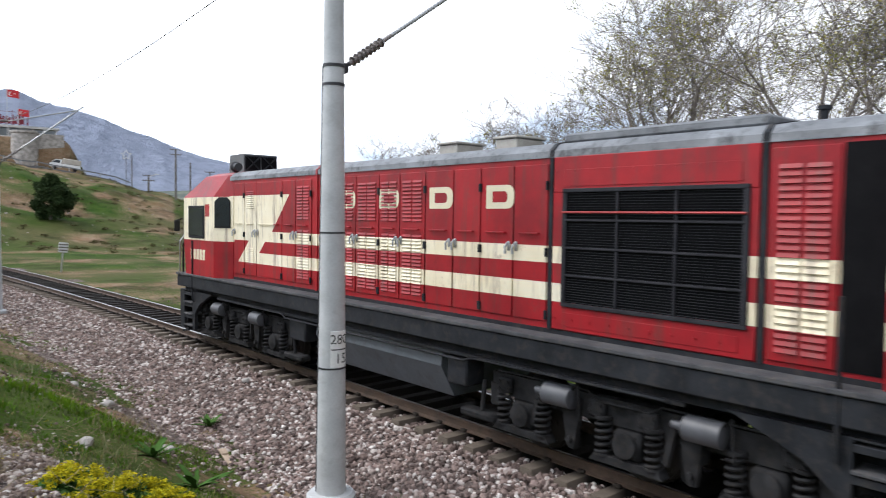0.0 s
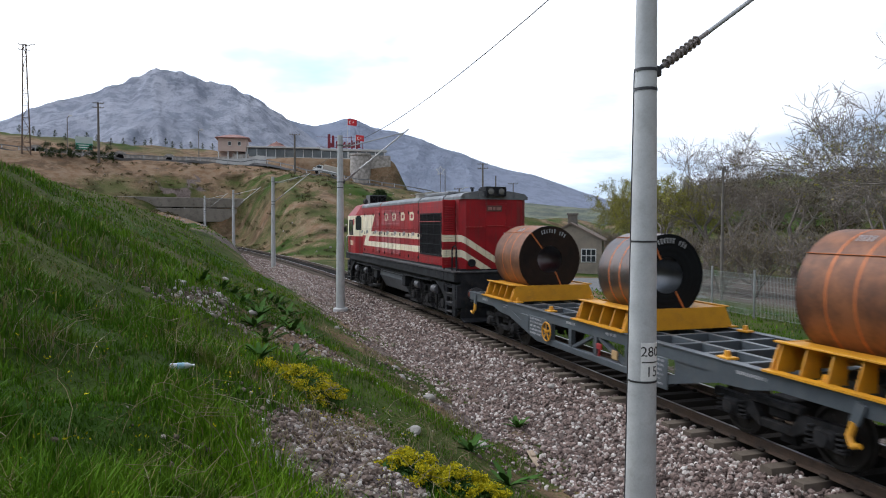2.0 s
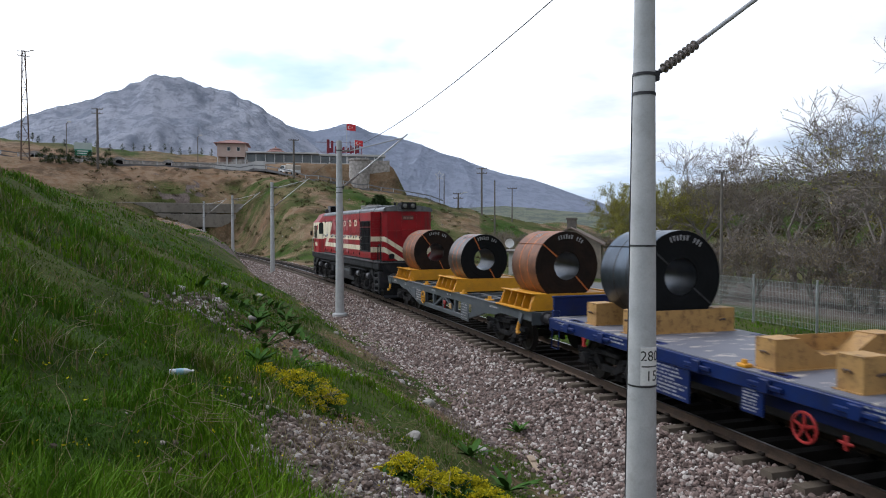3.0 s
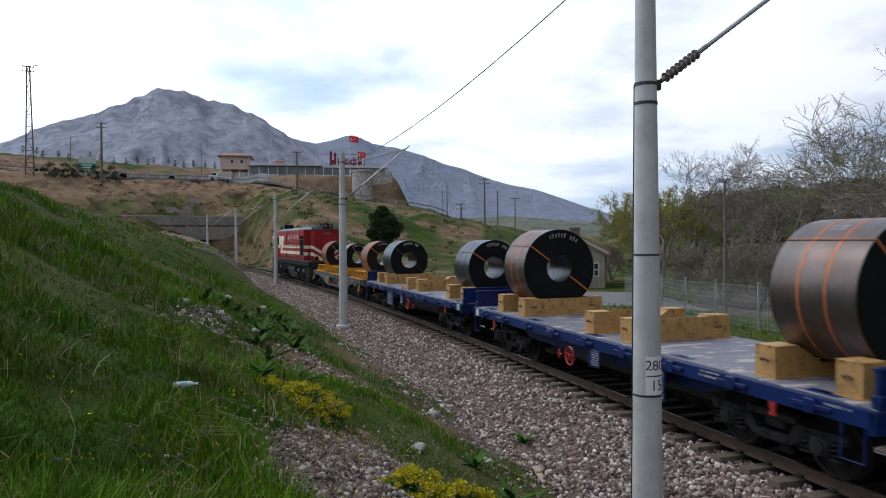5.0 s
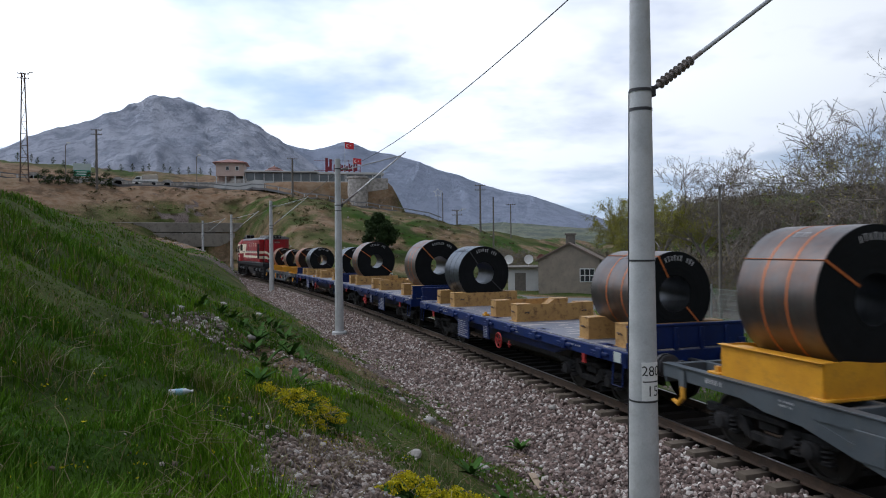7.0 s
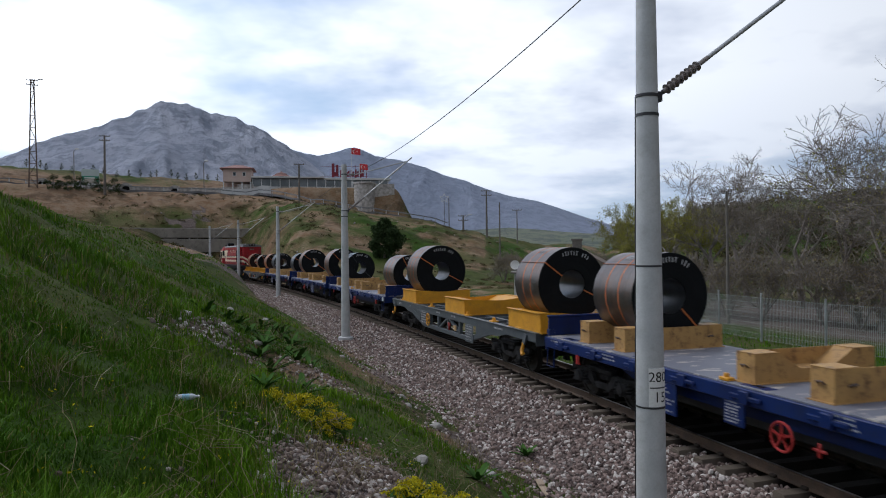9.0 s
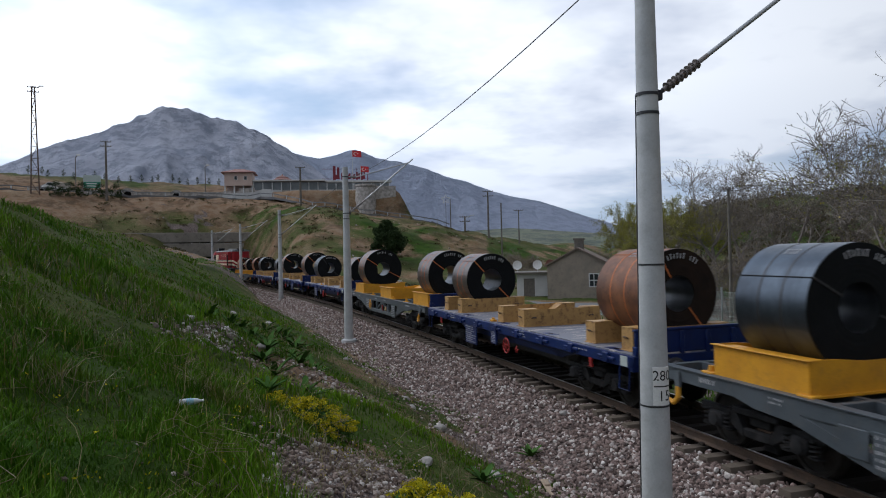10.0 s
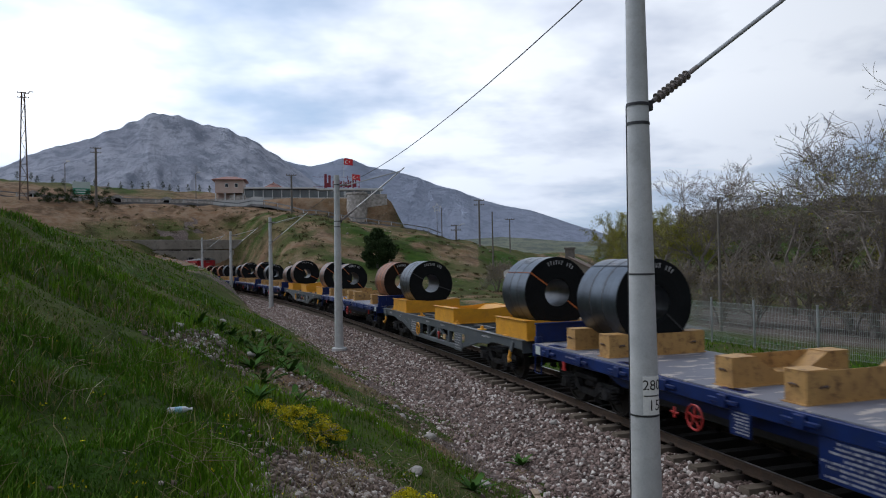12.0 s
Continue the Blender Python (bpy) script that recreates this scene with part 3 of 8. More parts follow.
def scatter_stones(name, label, s, u, size, seed, mat, lift=0.2):
    """Many angular stones on the ground as one mesh."""
    rng = np.random.RandomState(seed)
    t = (1 + 5 ** 0.5) / 2
    ico = np.array([(-1, t, 0), (1, t, 0), (-1, -t, 0), (1, -t, 0), (0, -1, t), (0, 1, t), (0, -1, -t), (0, 1, -t), (t, 0, -1), (t, 0, 1), (-t, 0, -1), (-t, 0, 1)]) / 1.9
    tri = np.array([(0, 11, 5), (0, 5, 1), (0, 1, 7), (0, 7, 10), (0, 10, 11), (1, 5, 9), (5, 11, 4), (11, 10, 2), (10, 7, 6), (7, 1, 8),
                    (3, 9, 4), (3, 4, 2), (3, 2, 6), (3, 6, 8), (3, 8, 9), (4, 9, 5), (2, 4, 11), (6, 2, 10), (8, 6, 7), (9, 8, 1)])
    n = len(s)
    x, y, hx, hy = track(s)
    x, y = x - hy * u, y + hx * u
    z = ground_z(x, y)
    v = np.repeat(ico[None], n, 0) * (1 + 0.35 * (rng.rand(n, 12, 1) - 0.5))
    v = v * (size[:, None, None] * (0.6 + 0.7 * rng.rand(n, 1, 3)))
    ang = rng.rand(n, 3) * 6.28
    for ax in range(3):
        c, q = np.cos(ang[:, ax])[:, None], np.sin(ang[:, ax])[:, None]
        i, j = [(1, 2), (2, 0), (0, 1)][ax]
        vi, vj = v[:, :, i] * c - v[:, :, j] * q, v[:, :, i] * q + v[:, :, j] * c
        v[:, :, i], v[:, :, j] = vi, vj
    v = v + np.stack([x, y, z + size * lift], -1)[:, None]
    f = (tri[None] + 12 * np.arange(n)[:, None, None]).reshape(-1, 3)
    return tagged(new(name, raw_mesh(name, v.reshape(-1, 3), f, mat, False)), label, "gravel", kind="stuff")


rng = np.random.RandomState(12)
n = 30000
s_ = -6 + 52 * rng.rand(n) ** 1.7
u_ = 1.33 + 2.4 * rng.rand(n) ** 1.15
scatter_stones("ballast", "grey and pinkish crushed stone ballast beside the rails", s_, u_, 0.024 + 0.026 * rng.rand(n), 13, BALLAST)
n = 12000
s_ = 42 + 68 * rng.rand(n) ** 1.4
u_ = 1.25 + 2.2 * rng.rand(n) ** 1.15
scatter_stones("ballast", "grey and pinkish ballast along the far curve", s_, u_, 0.035 + 0.035 * rng.rand(n), 20, BALLAST)
n = 8000
s_ = -6 + 48 * rng.rand(n) ** 1.6
u_ = 0.80 + 0.62 * rng.rand(n)
scatter_stones("ballast", "grey and brown ballast packed round the sleeper ends", s_, u_, 0.026 + 0.024 * rng.rand(n), 18, BALLAST, 1.5)
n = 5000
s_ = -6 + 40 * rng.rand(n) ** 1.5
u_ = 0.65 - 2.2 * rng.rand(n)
scatter_stones("ballast", "stone ballast between the rails, darkened for oily grime and train shade", s_, u_, 0.024 + 0.024 * rng.rand(n), 14, OILY_SHADED_STONES, 0.05)
n = 7000
x_, y_ = rng.normal(-0.78, 0.40, n), rng.normal(6.3, 1.35, n)
s_, u_ = track_su(x_, y_)
scatter_stones("loose_stones", "pale loose stones washed down the grassy slope", s_, u_, 0.007 + 0.026 * rng.rand(n) ** 3, 15, GREY_STONES)
n = 2600
s_ = -4 + 34 * rng.rand(n) ** 1.3
u_ = 3.3 + 1.8 * rng.rand(n)
scatter_stones("loose_stones", "scattered stones in the grassy ditch", s_, u_, 0.014 + 0.03 * rng.rand(n) ** 2, 16, BALLAST)
n = 1000
k_ = rng.rand(n)
x_, y_ = -4.15 - 0.25 * k_ + rng.normal(0, 0.24, n), 10.7 + 3.2 * k_ + rng.normal(0, 0.25, n)
s_, u_ = track_su(x_, y_)
scatter_stones("stone_heap", "small heap of broken pale stones in the grass", s_, u_, 0.012 + 0.04 * rng.rand(n) ** 4, 17, PALE_RUBBLE)
n = 900
x_ = rng.normal(-2.4, 0.8, n)
y_ = 12.7 + 0.5 * (x_ + 2.5) + rng.normal(0, 0.5, n)
s_, u_ = track_su(x_, y_)
scatter_stones("loose_stones", "brown and grey stones on the bare bank", s_, u_, 0.012 + 0.035 * rng.rand(n) ** 3, 19, GREY_STONES)


# ---- poles of the overhead line ----
def mast(s, u, tall, name_label, arm_turn=0.0, z0=-0.72, r0=0.21, r1=0.125, arm=True, sink=0.5):
    m = tagged(empty("overhead_line_mast", place(s, u, z0)), name_label, "mast", "masts along the line")
    b = M()
    b.tube([(0, 0, -sink), (0, 0, 0), (0, 0, tall * 0.5), (0, 0, tall)], [r0 + 0.01, r0, (r0 + r1) / 2, r1], 32)
    part("pole", b, CONCRETE, m)
    b = M()
    b.lathe([(-0.3, r0 + 0.14), (0.06, r0 + 0.14), (0.10, r0 + 0.10)], (0, 0, 0), "z", 24)
    part("footing", b, CONCRETE, m)
    return m


def cantilever(m, z_low, z_high, reach, z_tip, rad, label="galvanised cantilever arm"):
    """Sloping tube, stay tube and registration arm towards the line (local -y)."""
    b = M()
    a0, a1 = Vector((0, -rad, z_low)), Vector((0, -reach, z_tip))
    d = (a1 - a0).normalized()
    b.tube([a0 + d * 1.0, a1], 0.032, 10)
    b.tube([(0, -rad, z_high), (0, -rad - 0.3, z_high)], 0.03, 8)
    arm = part("cantilever", b, STEEL, m, label)
    b = M()
    b.tube([(0, -rad - 0.35, z_high), a0 + d * ((a1 - a0).length * 0.93)], 0.026, 8)
    part("stay_tube", b, STEEL, arm)
    b = M()
    for i in range(8):
        c = a0 + d * (0.22 + i * 0.085)
        q = d
        side = q.orthogonal().normalized()
        b.tube([c - q * 0.028, c - q * 0.02, c + q * 0.005, c + q * 0.03], [0.03, 0.075, 0.062, 0.03], 16)
    b.tube([a0 + d * 0.12, a0 + d * 1.02], 0.035, 10)
    part("insulator", b, INSULATOR, arm, "ribbed dark brown porcelain insulator")
    b = M()
    b.tube([a0, a0 + d * 0.16], 0.03, 8)
    b.box(-0.05, 0.05, -rad - 0.07, -rad + 0.02, z_low - 0.07, z_low + 0.07, 0.012)
    part("bracket", b, DARK_STEEL, arm)
    b = M()
    b.tube([(0, -rad - 0.06, z_high), (0, -rad - 0.34, z_high)], 0.05, 10)
    part("stay_insulator", b, INSULATOR, arm)
    for z in (z_low, z_low - 0.26, z_high):
        b = M()
        b.lathe([(z - 0.02, rad + 0.006), (z + 0.02, rad + 0.006)], (0, 0, 0), "z", 32)
        part("clamp_band", b, DARK_STEEL, m, "thin steel clamp band")
    return arm


def mast_radius(z, tall, r0=0.21, r1=0.125):
    return r0 + (r1 - r0) * z / tall


def on_plan(x, y):
    s, u = track_su(np.array(x), np.array(y))
    return float(s), float(u)


MAST_TALL = 8.1
near_s, near_u = on_plan(2.73, 9.62)
near_mast = mast(near_s, near_u, MAST_TALL, "tall grey tapered concrete overhead line mast")
cantilever(near_mast, 6.1, 7.65, 3.3, 8.35, 0.15)
for x, y, k in ((-4.81, 32.8, 0), (-14.9, 61.6, 1), (-25.7, 86.2, 2), (-35.3, 104.2, 3), (-50.0, 136.0, 4)):
    s_, u_ = on_plan(x, y)
    mm = mast(s_, u_, MAST_TALL, "grey concrete overhead line mast beside the track", z0=-0.72)
    cantilever(mm, 5.95, 7.65, 3.3, 8.55, 0.15)

# kilometre plate on the near mast
FACE = math.atan2(-2.73, -9.62)   # bearing from mast to the viewer's side


def bent_text(body, size, zc, rad, m, mat, name, turn):
    """Lettering laid round the mast."""
    cu = bpy.data.curves.new(name, "FONT")
    cu.body, cu.size, cu.align_x, cu.align_y = body, size, "CENTER", "CENTER"
    tmp = bpy.data.objects.new(name, cu)
    scene.collection.objects.link(tmp)
    dg = bpy.context.evaluated_depsgraph_get()
    src = bpy.data.meshes.new_from_object(tmp.evaluated_get(dg))
    bpy.data.objects.remove(tmp)
    bm = bmesh.new()
    bm.from_mesh(src)
    for v in bm.verts:
        a = v.co.x / rad + turn
        v.co = Vector((rad * math.sin(a), -rad * math.cos(a), zc + v.co.y))
    me = bpy.data.meshes.new(name)
    bm.to_mesh(me)
    bm.free()
    me.materials.append(mat)
    ob = new(name, me)
    ob.parent = m
    return ob


PLATE_PAINT = surf("plate_white", (0.78, 0.78, 0.77), (0.70, 0.70, 0.69), 5.0, 0.5, bump=0.0)
pr = mast_radius(2.1, MAST_TALL) + 0.004
pl = M()
A0, A1 = radians(-129), radians(-50)
pv, pf = [], []
for i in range(13):
    a = A0 + (A1 - A0) * i / 12
    for rr in (pr - 0.01, pr + 0.004):
        for z in (1.91, 2.42):
            pv.append((rr * math.sin(a), -rr * math.cos(a), z))
for i in range(12):
    k = i * 4
    pf += [(k, k + 1, k + 5, k + 4), (k + 2, k + 6, k + 7, k + 3), (k + 1, k + 3, k + 7, k + 5), (k, k + 4, k + 6, k + 2)]
pl.add(pv, pf)
plate = part("kilometre_plate", pl, PLATE_PAINT, near_mast, "white plate with black kilometre numbers")
for body, size, zc in (("280", 0.19, 2.30), ("15", 0.20, 2.03)):
    ob = bent_text(body, size, zc, pr + 0.007, plate, BLACK_PAINT, "numerals", radians(-89 if body == "280" else -82))
bar = M()
bv = []
for i in range(9):
    a = radians(-124 + 70 * i / 8)
    for z in (2.155, 2.172):
        bv.append(((pr + 0.007) * math.sin(a), -(pr + 0.007) * math.cos(a), z))
bar.add(bv, [(2 * i, 2 * i + 2, 2 * i + 3, 2 * i + 1) for i in range(8)])
part("dividing_bar", bar, BLACK_PAINT, plate)
for z in (1.89, 3.79):
    rb = M()
    q = mast_radius(z, MAST_TALL)
    rb.lathe([(z - 0.012, q), (z - 0.012, q + 0.006), (z + 0.012, q + 0.006), (z + 0.012, q)], (0, 0, 0), "z", 32)
    part("clamp_band", rb, DARK_STEEL, near_mast)
# thin earth wire down the near mast, on its field side
cb = M()
cb.tube([((mast_radius(z, MAST_TALL) + 0.006) * math.sin(radians(-212)), -(mast_radius(z, MAST_TALL) + 0.006) * math.cos(radians(-212)), z) for z in (-0.3, 2, 4, 6.1)], 0.009, 6)
part("earth_wire", cb, DARK_STEEL, near_mast)


# ---- wire along the mast heads ----
MASTS = [(2.73, 9.62), (-4.81, 32.8), (-14.9, 61.6), (-25.7, 86.2), (-35.3, 104.2), (-50.0, 136.0)]
x0_, y0_, _, _ = track(near_s - 27, near_u)
heads = [Vector((float(x0_), float(y0_), 7.3))] + [Vector((x + 0.12, y + 0.04, 7.62 if k == 0 else 6.88)) for k, (x, y) in enumerate(MASTS)]
wire = tagged(empty("overhead_wire"), "thin dark wire strung between the mast heads", "wire", kind="structure")
for p, q in zip(heads[:-1], heads[1:]):
    b = M()
    b.tube([p.lerp(q, i / 12) - Vector((0, 0, 0.5 * 4 * (i / 12) * (1 - i / 12))) for i in range(13)], 0.011, 5)
    part("wire_span", b, DARK_STEEL, wire)

# ---- train materials ----
LOCO_DARK = surf("loco_underframe_grey", (0.030, 0.032, 0.037), (0.016, 0.017, 0.02), 2.5, 0.6, 0.0, bump=0.15, dirt=(0.07, 0.06, 0.05), dirt_amount=0.4, spec=0.08)
LOCO_DECK = surf("loco_walkway_grey", (0.085, 0.087, 0.092), (0.05, 0.05, 0.055), 3.0, 0.75, bump=0.2, dirt=(0.13, 0.11, 0.09), dirt_amount=0.4, spec=0.1)
LOCO_ROOF = surf("loco_roof_grey", (0.20, 0.21, 0.225), (0.11, 0.115, 0.125), 2.0, 0.6, 0.1, bump=0.1, dirt=(0.03, 0.03, 0.032), dirt_amount=0.8)
BOGIE = surf("bogie_grime", (0.034, 0.034, 0.036), (0.013, 0.013, 0.014), 4.0, 0.75, 0.0, bump=0.3, dirt=(0.045, 0.038, 0.032), dirt_amount=0.5, spec=0.06)
WHEEL = surf("wheel_steel", (0.04, 0.036, 0.034), (0.025, 0.023, 0.022), 4.0, 0.6, 0.4, bump=0.1, spec=0.2)
GRILLE_SHADE_BLACK = surf("radiator_shade_black", (0.005, 0.005, 0.006), (0.008, 0.008, 0.009), 4.0, 0.6, bump=0.1, spec=0.06)
GRILLE_BAR = surf("radiator_bar_grey", (0.035, 0.035, 0.04), (0.022, 0.022, 0.026), 4.0, 0.6, 0.0, bump=0.05, spec=0.1)
GLASS = surf("dark_glass", (0.02, 0.025, 0.03), (0.03, 0.035, 0.04), 1.0, 0.12, 0.0, bump=0.0, coat=0.5)
RUBBER = surf("black_rubber", (0.015, 0.015, 0.016), (0.02, 0.02, 0.02), 3.0, 0.7, bump=0.05, spec=0.15)
GREY_WAGON = surf("grey_wagon_paint", (0.078, 0.093, 0.108), (0.052, 0.063, 0.075), 1.5, 0.5, 0.0, bump=0.06, dirt=(0.10, 0.095, 0.09), dirt_amount=0.35, coat=0.1)
BLUE_WAGON = surf("blue_wagon_paint", (0.004, 0.020, 0.115), (0.003, 0.012, 0.075), 1.5, 0.45, 0.0, bump=0.06, dirt=(0.010, 0.017, 0.045), dirt_amount=0.5, spec=0.3)
YELLOW = surf("yellow_cradle_paint", (0.66, 0.315, 0.012), (0.56, 0.255, 0.010), 2.0, 0.5, 0.0, bump=0.05, dirt=(0.30, 0.14, 0.03), dirt_amount=0.4)
TAN = surf("tan_cradle_paint", (0.47, 0.28, 0.095), (0.37, 0.21, 0.072), 2.0, 0.6, 0.0, bump=0.06, dirt=(0.085, 0.036, 0.018), dirt_amount=0.85)
RED_PART = surf("red_fitting_paint", (0.36, 0.022, 0.02), (0.25, 0.016, 0.015), 3.0, 0.5, bump=0.03)
ORANGE_STRAP = surf("orange_steel_strap", (0.55, 0.16, 0.04), (0.42, 0.12, 0.03), 8.0, 0.55, 0.2, bump=0.05)
STENCIL = surf("white_stencil", (0.42, 0.42, 0.43), (0.26, 0.26, 0.28), 8.0, 0.7, bump=0.0)
CREAM = surf("cream_paint", (0.70, 0.64, 0.46), (0.62, 0.56, 0.40), 2.0, 0.5, bump=0.03)


def deck_material():
    """Blue-grey worn deck plates with bare scuffs."""
    mat, g, b = material("wagon_deck")
    co = g.coords("Object")
    n1, n2, n3 = g.noise(co, 0.5, 5), g.noise(g.coords("Object", (3.0, 0.9, 1)), 1.5, 5, 0.6), g.noise(co, 30, 3)
    x, y, z = g.xyz(co)
    col = g.mix(g.ramp(n1, 0.35, 0.65), (0.13, 0.135, 0.17), (0.17, 0.17, 0.20))
    scuff = g.ramp(n2, 0.57, 0.59)
    col = g.mix(g.m("MULTIPLY", scuff, 0.75), col, (0.50, 0.44, 0.39))
    col = g.mix(g.m("MULTIPLY", n3, 0.2), col, (0.05, 0.05, 0.06))
    g.put(b.inputs["Base Color"], col)
    b.inputs["Roughness"].default_value = 0.6
    g.put(b.inputs["Normal"], g.bump(n2, 0.15, 0.01))
    return mat


DECK = deck_material()


def coil_steel(name, a, b_, metal, rough, rust=0.0):
    mat, g, p = material(name)
    co = g.coords("Object")
    x, y, z = g.xyz(co)
    wound = g.noise(g.coords("Object", (9.0, 0.8, 0.8)), 1.0, 4)
    n1, n2 = g.noise(co, 1.3, 6, 0.65), g.noise(co, 14, 4)
    seed = g.n("ShaderNodeObjectInfo").outputs["Random"]
    col = g.mix(g.ramp(n1, 0.35, 0.65), a, b_)
    col = g.mix(g.m("MULTIPLY", g.ramp(wound, 0.45, 0.62), 0.35), col, (a[0] * 0.5, a[1] * 0.5, a[2] * 0.5))
    if rust:
        col = g.mix(g.m("MULTIPLY", g.ramp(g.noise(co, 1.8, 7, 0.7), 0.42, 0.62), rust), col, (0.30, 0.12, 0.05))
    g.put(p.inputs["Base Color"], col)
    p.inputs["Metallic"].default_value = metal
    g.put(p.inputs["Roughness"], g.m("ADD", g.m("MULTIPLY", n2, 0.25), rough - 0.1, clamp=True))
    g.put(p.inputs["Normal"], g.bump(g.m("ADD", wound, g.m("MULTIPLY", n2, 0.3)), 0.12, 0.01))
    p.inputs["Specular IOR Level"].default_value = 0.12 if metal == 0 else 0.5
    return mat


COIL_DARK = coil_steel("dark_rolled_steel", (0.105, 0.13, 0.165), (0.055, 0.066, 0.085), 0.85, 0.34)
COIL_BROWN = coil_steel("brownish_rolled_steel", (0.16, 0.145, 0.14), (0.095, 0.088, 0.09), 0.8, 0.36, 0.22)
COIL_RUST = coil_steel("rusty_rolled_steel", (0.15, 0.058, 0.026), (0.10, 0.048, 0.03), 0.3, 0.5, 0.75)
# near-black colour carries the shade on the coils' end faces
COIL_END_SHADED = coil_steel("shaded_coil_end_edges", (0.009, 0.010, 0.012), (0.005, 0.006, 0.007), 0.0, 0.65)
COIL_END_RUST_SHADED = coil_steel("shaded_rusty_coil_end", (0.020, 0.014, 0.012), (0.012, 0.010, 0.009), 0.0, 0.7, 0.03)
BORE = coil_steel("bore_steel", (0.10, 0.105, 0.115), (0.06, 0.065, 0.07), 0.8, 0.35)


def livery():
    """Red loco paint with cream bands, the flash behind the cab and chevrons on the rear end."""
    mat, g, b = material("loco_livery")
    co = g.coords("Object")
    x, y, z = g.xyz(co)
    ay = g.m("ABSOLUTE", y)
    # chevron shift on the rear end
    rear = g.m("LESS_THAN", x, -8.40)
    drop = g.m("MULTIPLY", g.m("MAXIMUM", g.m("SUBTRACT", 0.70, g.m("MULTIPLY", ay, 0.62)), 0.0), rear)
    zz = g.m("ADD", z, drop)
    s1, s2 = g.band(zz, 2.71, 2.94), g.band(zz, 2.20, 2.45)
    s1 = g.m("MULTIPLY", s1, g.m("LESS_THAN", x, 5.86))
    line3 = g.m("SUBTRACT", g.m("ADD", 4.93, g.m("MULTIPLY", g.m("SUBTRACT", 2.71, z), 1.1)), x)
    s2 = g.m("MULTIPLY", s2, g.m("GREATER_THAN", line3, 0.0))
    line1 = g.m("SUBTRACT", x, g.m("ADD", 3.04, g.m("MULTIPLY", g.m("SUBTRACT", 3.75, z), 0.95)))
    flash = g.m("MULTIPLY", g.band(z, 2.93, 3.75), g.band(line1, 0, 50))
    flash = g.m("MULTIPLY", flash, g.m("LESS_THAN", x, 5.86))
    line2 = g.m("SUBTRACT", x, g.m("ADD", 4.14, g.m("MULTIPLY", g.m("SUBTRACT", 2.70, z), 1.08)))
    diag = g.m("MULTIPLY", g.band(z, 2.21, 2.72), g.m("MULTIPLY", g.band(line2, 0, 50), g.band(line3, 0, 50)))
    cab = g.m("MULTIPLY", g.band(z, 2.65, 3.73), g.m("GREATER_THAN", x, 5.74))
    cream = g.over(g.over(s1, s2), g.over(g.over(flash, diag), cab))
    n1, n2 = g.noise(co, 1.2, 6, 0.65), g.noise(co, 30, 3)
    streak = g.noise(g.coords("Object", (5.0, 5.0, 0.5)), 1.0, 5, 0.7)
    red = g.mix(g.ramp(n1, 0.35, 0.65), (0.34, 0.010, 0.016), (0.21, 0.008, 0.013))
    crm = g.mix(g.ramp(n1, 0.35, 0.65), (0.80, 0.74, 0.58), (0.70, 0.62, 0.44))
    col = g.mix(cream, red, crm)
    col = g.mix(g.m("MULTIPLY", g.ramp(streak, 0.50, 0.68), 0.6), col, (0.09, 0.04, 0.035))
    col = g.mix(g.m("MULTIPLY", g.ramp(g.noise(co, 3.5, 6, 0.75), 0.60, 0.72), 0.5), col, (0.12, 0.05, 0.04))
    g.put(b.inputs["Base Color"], col)
    g.put(b.inputs["Roughness"], g.m("ADD", g.m("MULTIPLY", n2, 0.2), 0.38))
    b.inputs["Specular IOR Level"].default_value = 0.3
    g.put(b.inputs["Normal"], g.bump(g.m("ADD", n1, g.m("MULTIPLY", n2, 0.2)), 0.06, 0.02))
    return mat


LIVERY = livery()


def wheelset(name, x, r, parent, gauge=0.75):
    b = M()
    for sd in (1, -1):
        b.lathe([(sd * (gauge - 0.068), r + 0.028), (sd * (gauge - 0.04), r + 0.026), (sd * (gauge - 0.032), r), (sd * (gauge + 0.066), r - 0.004),
                 (sd * (gauge + 0.066), r - 0.06), (sd * (gauge + 0.03), r - 0.07), (sd * (gauge + 0.02), 0.16), (sd * (gauge + 0.10), 0.15), (sd * (gauge + 0.10), 0.0)],
                (0, 0, 0), "y", 28)
        b.lathe([(sd * (gauge - 0.068), r + 0.028), (sd * (gauge - 0.068), 0.12), (0, 0.085)], (0, 0, 0), "y", 28)
        for k in range(5):
            a = 2 * math.pi * k / 5
            b.lathe([(sd * (gauge + 0.02), 0.05), (sd * (gauge + 0.035), 0.05)], (0.27 * math.cos(a), 0, 0.27 * math.sin(a)), "y", 8)
    return part(name, b, WHEEL, parent, m=pose(x, 0, r))


SPIN = []   # (wheelset, x, radius)


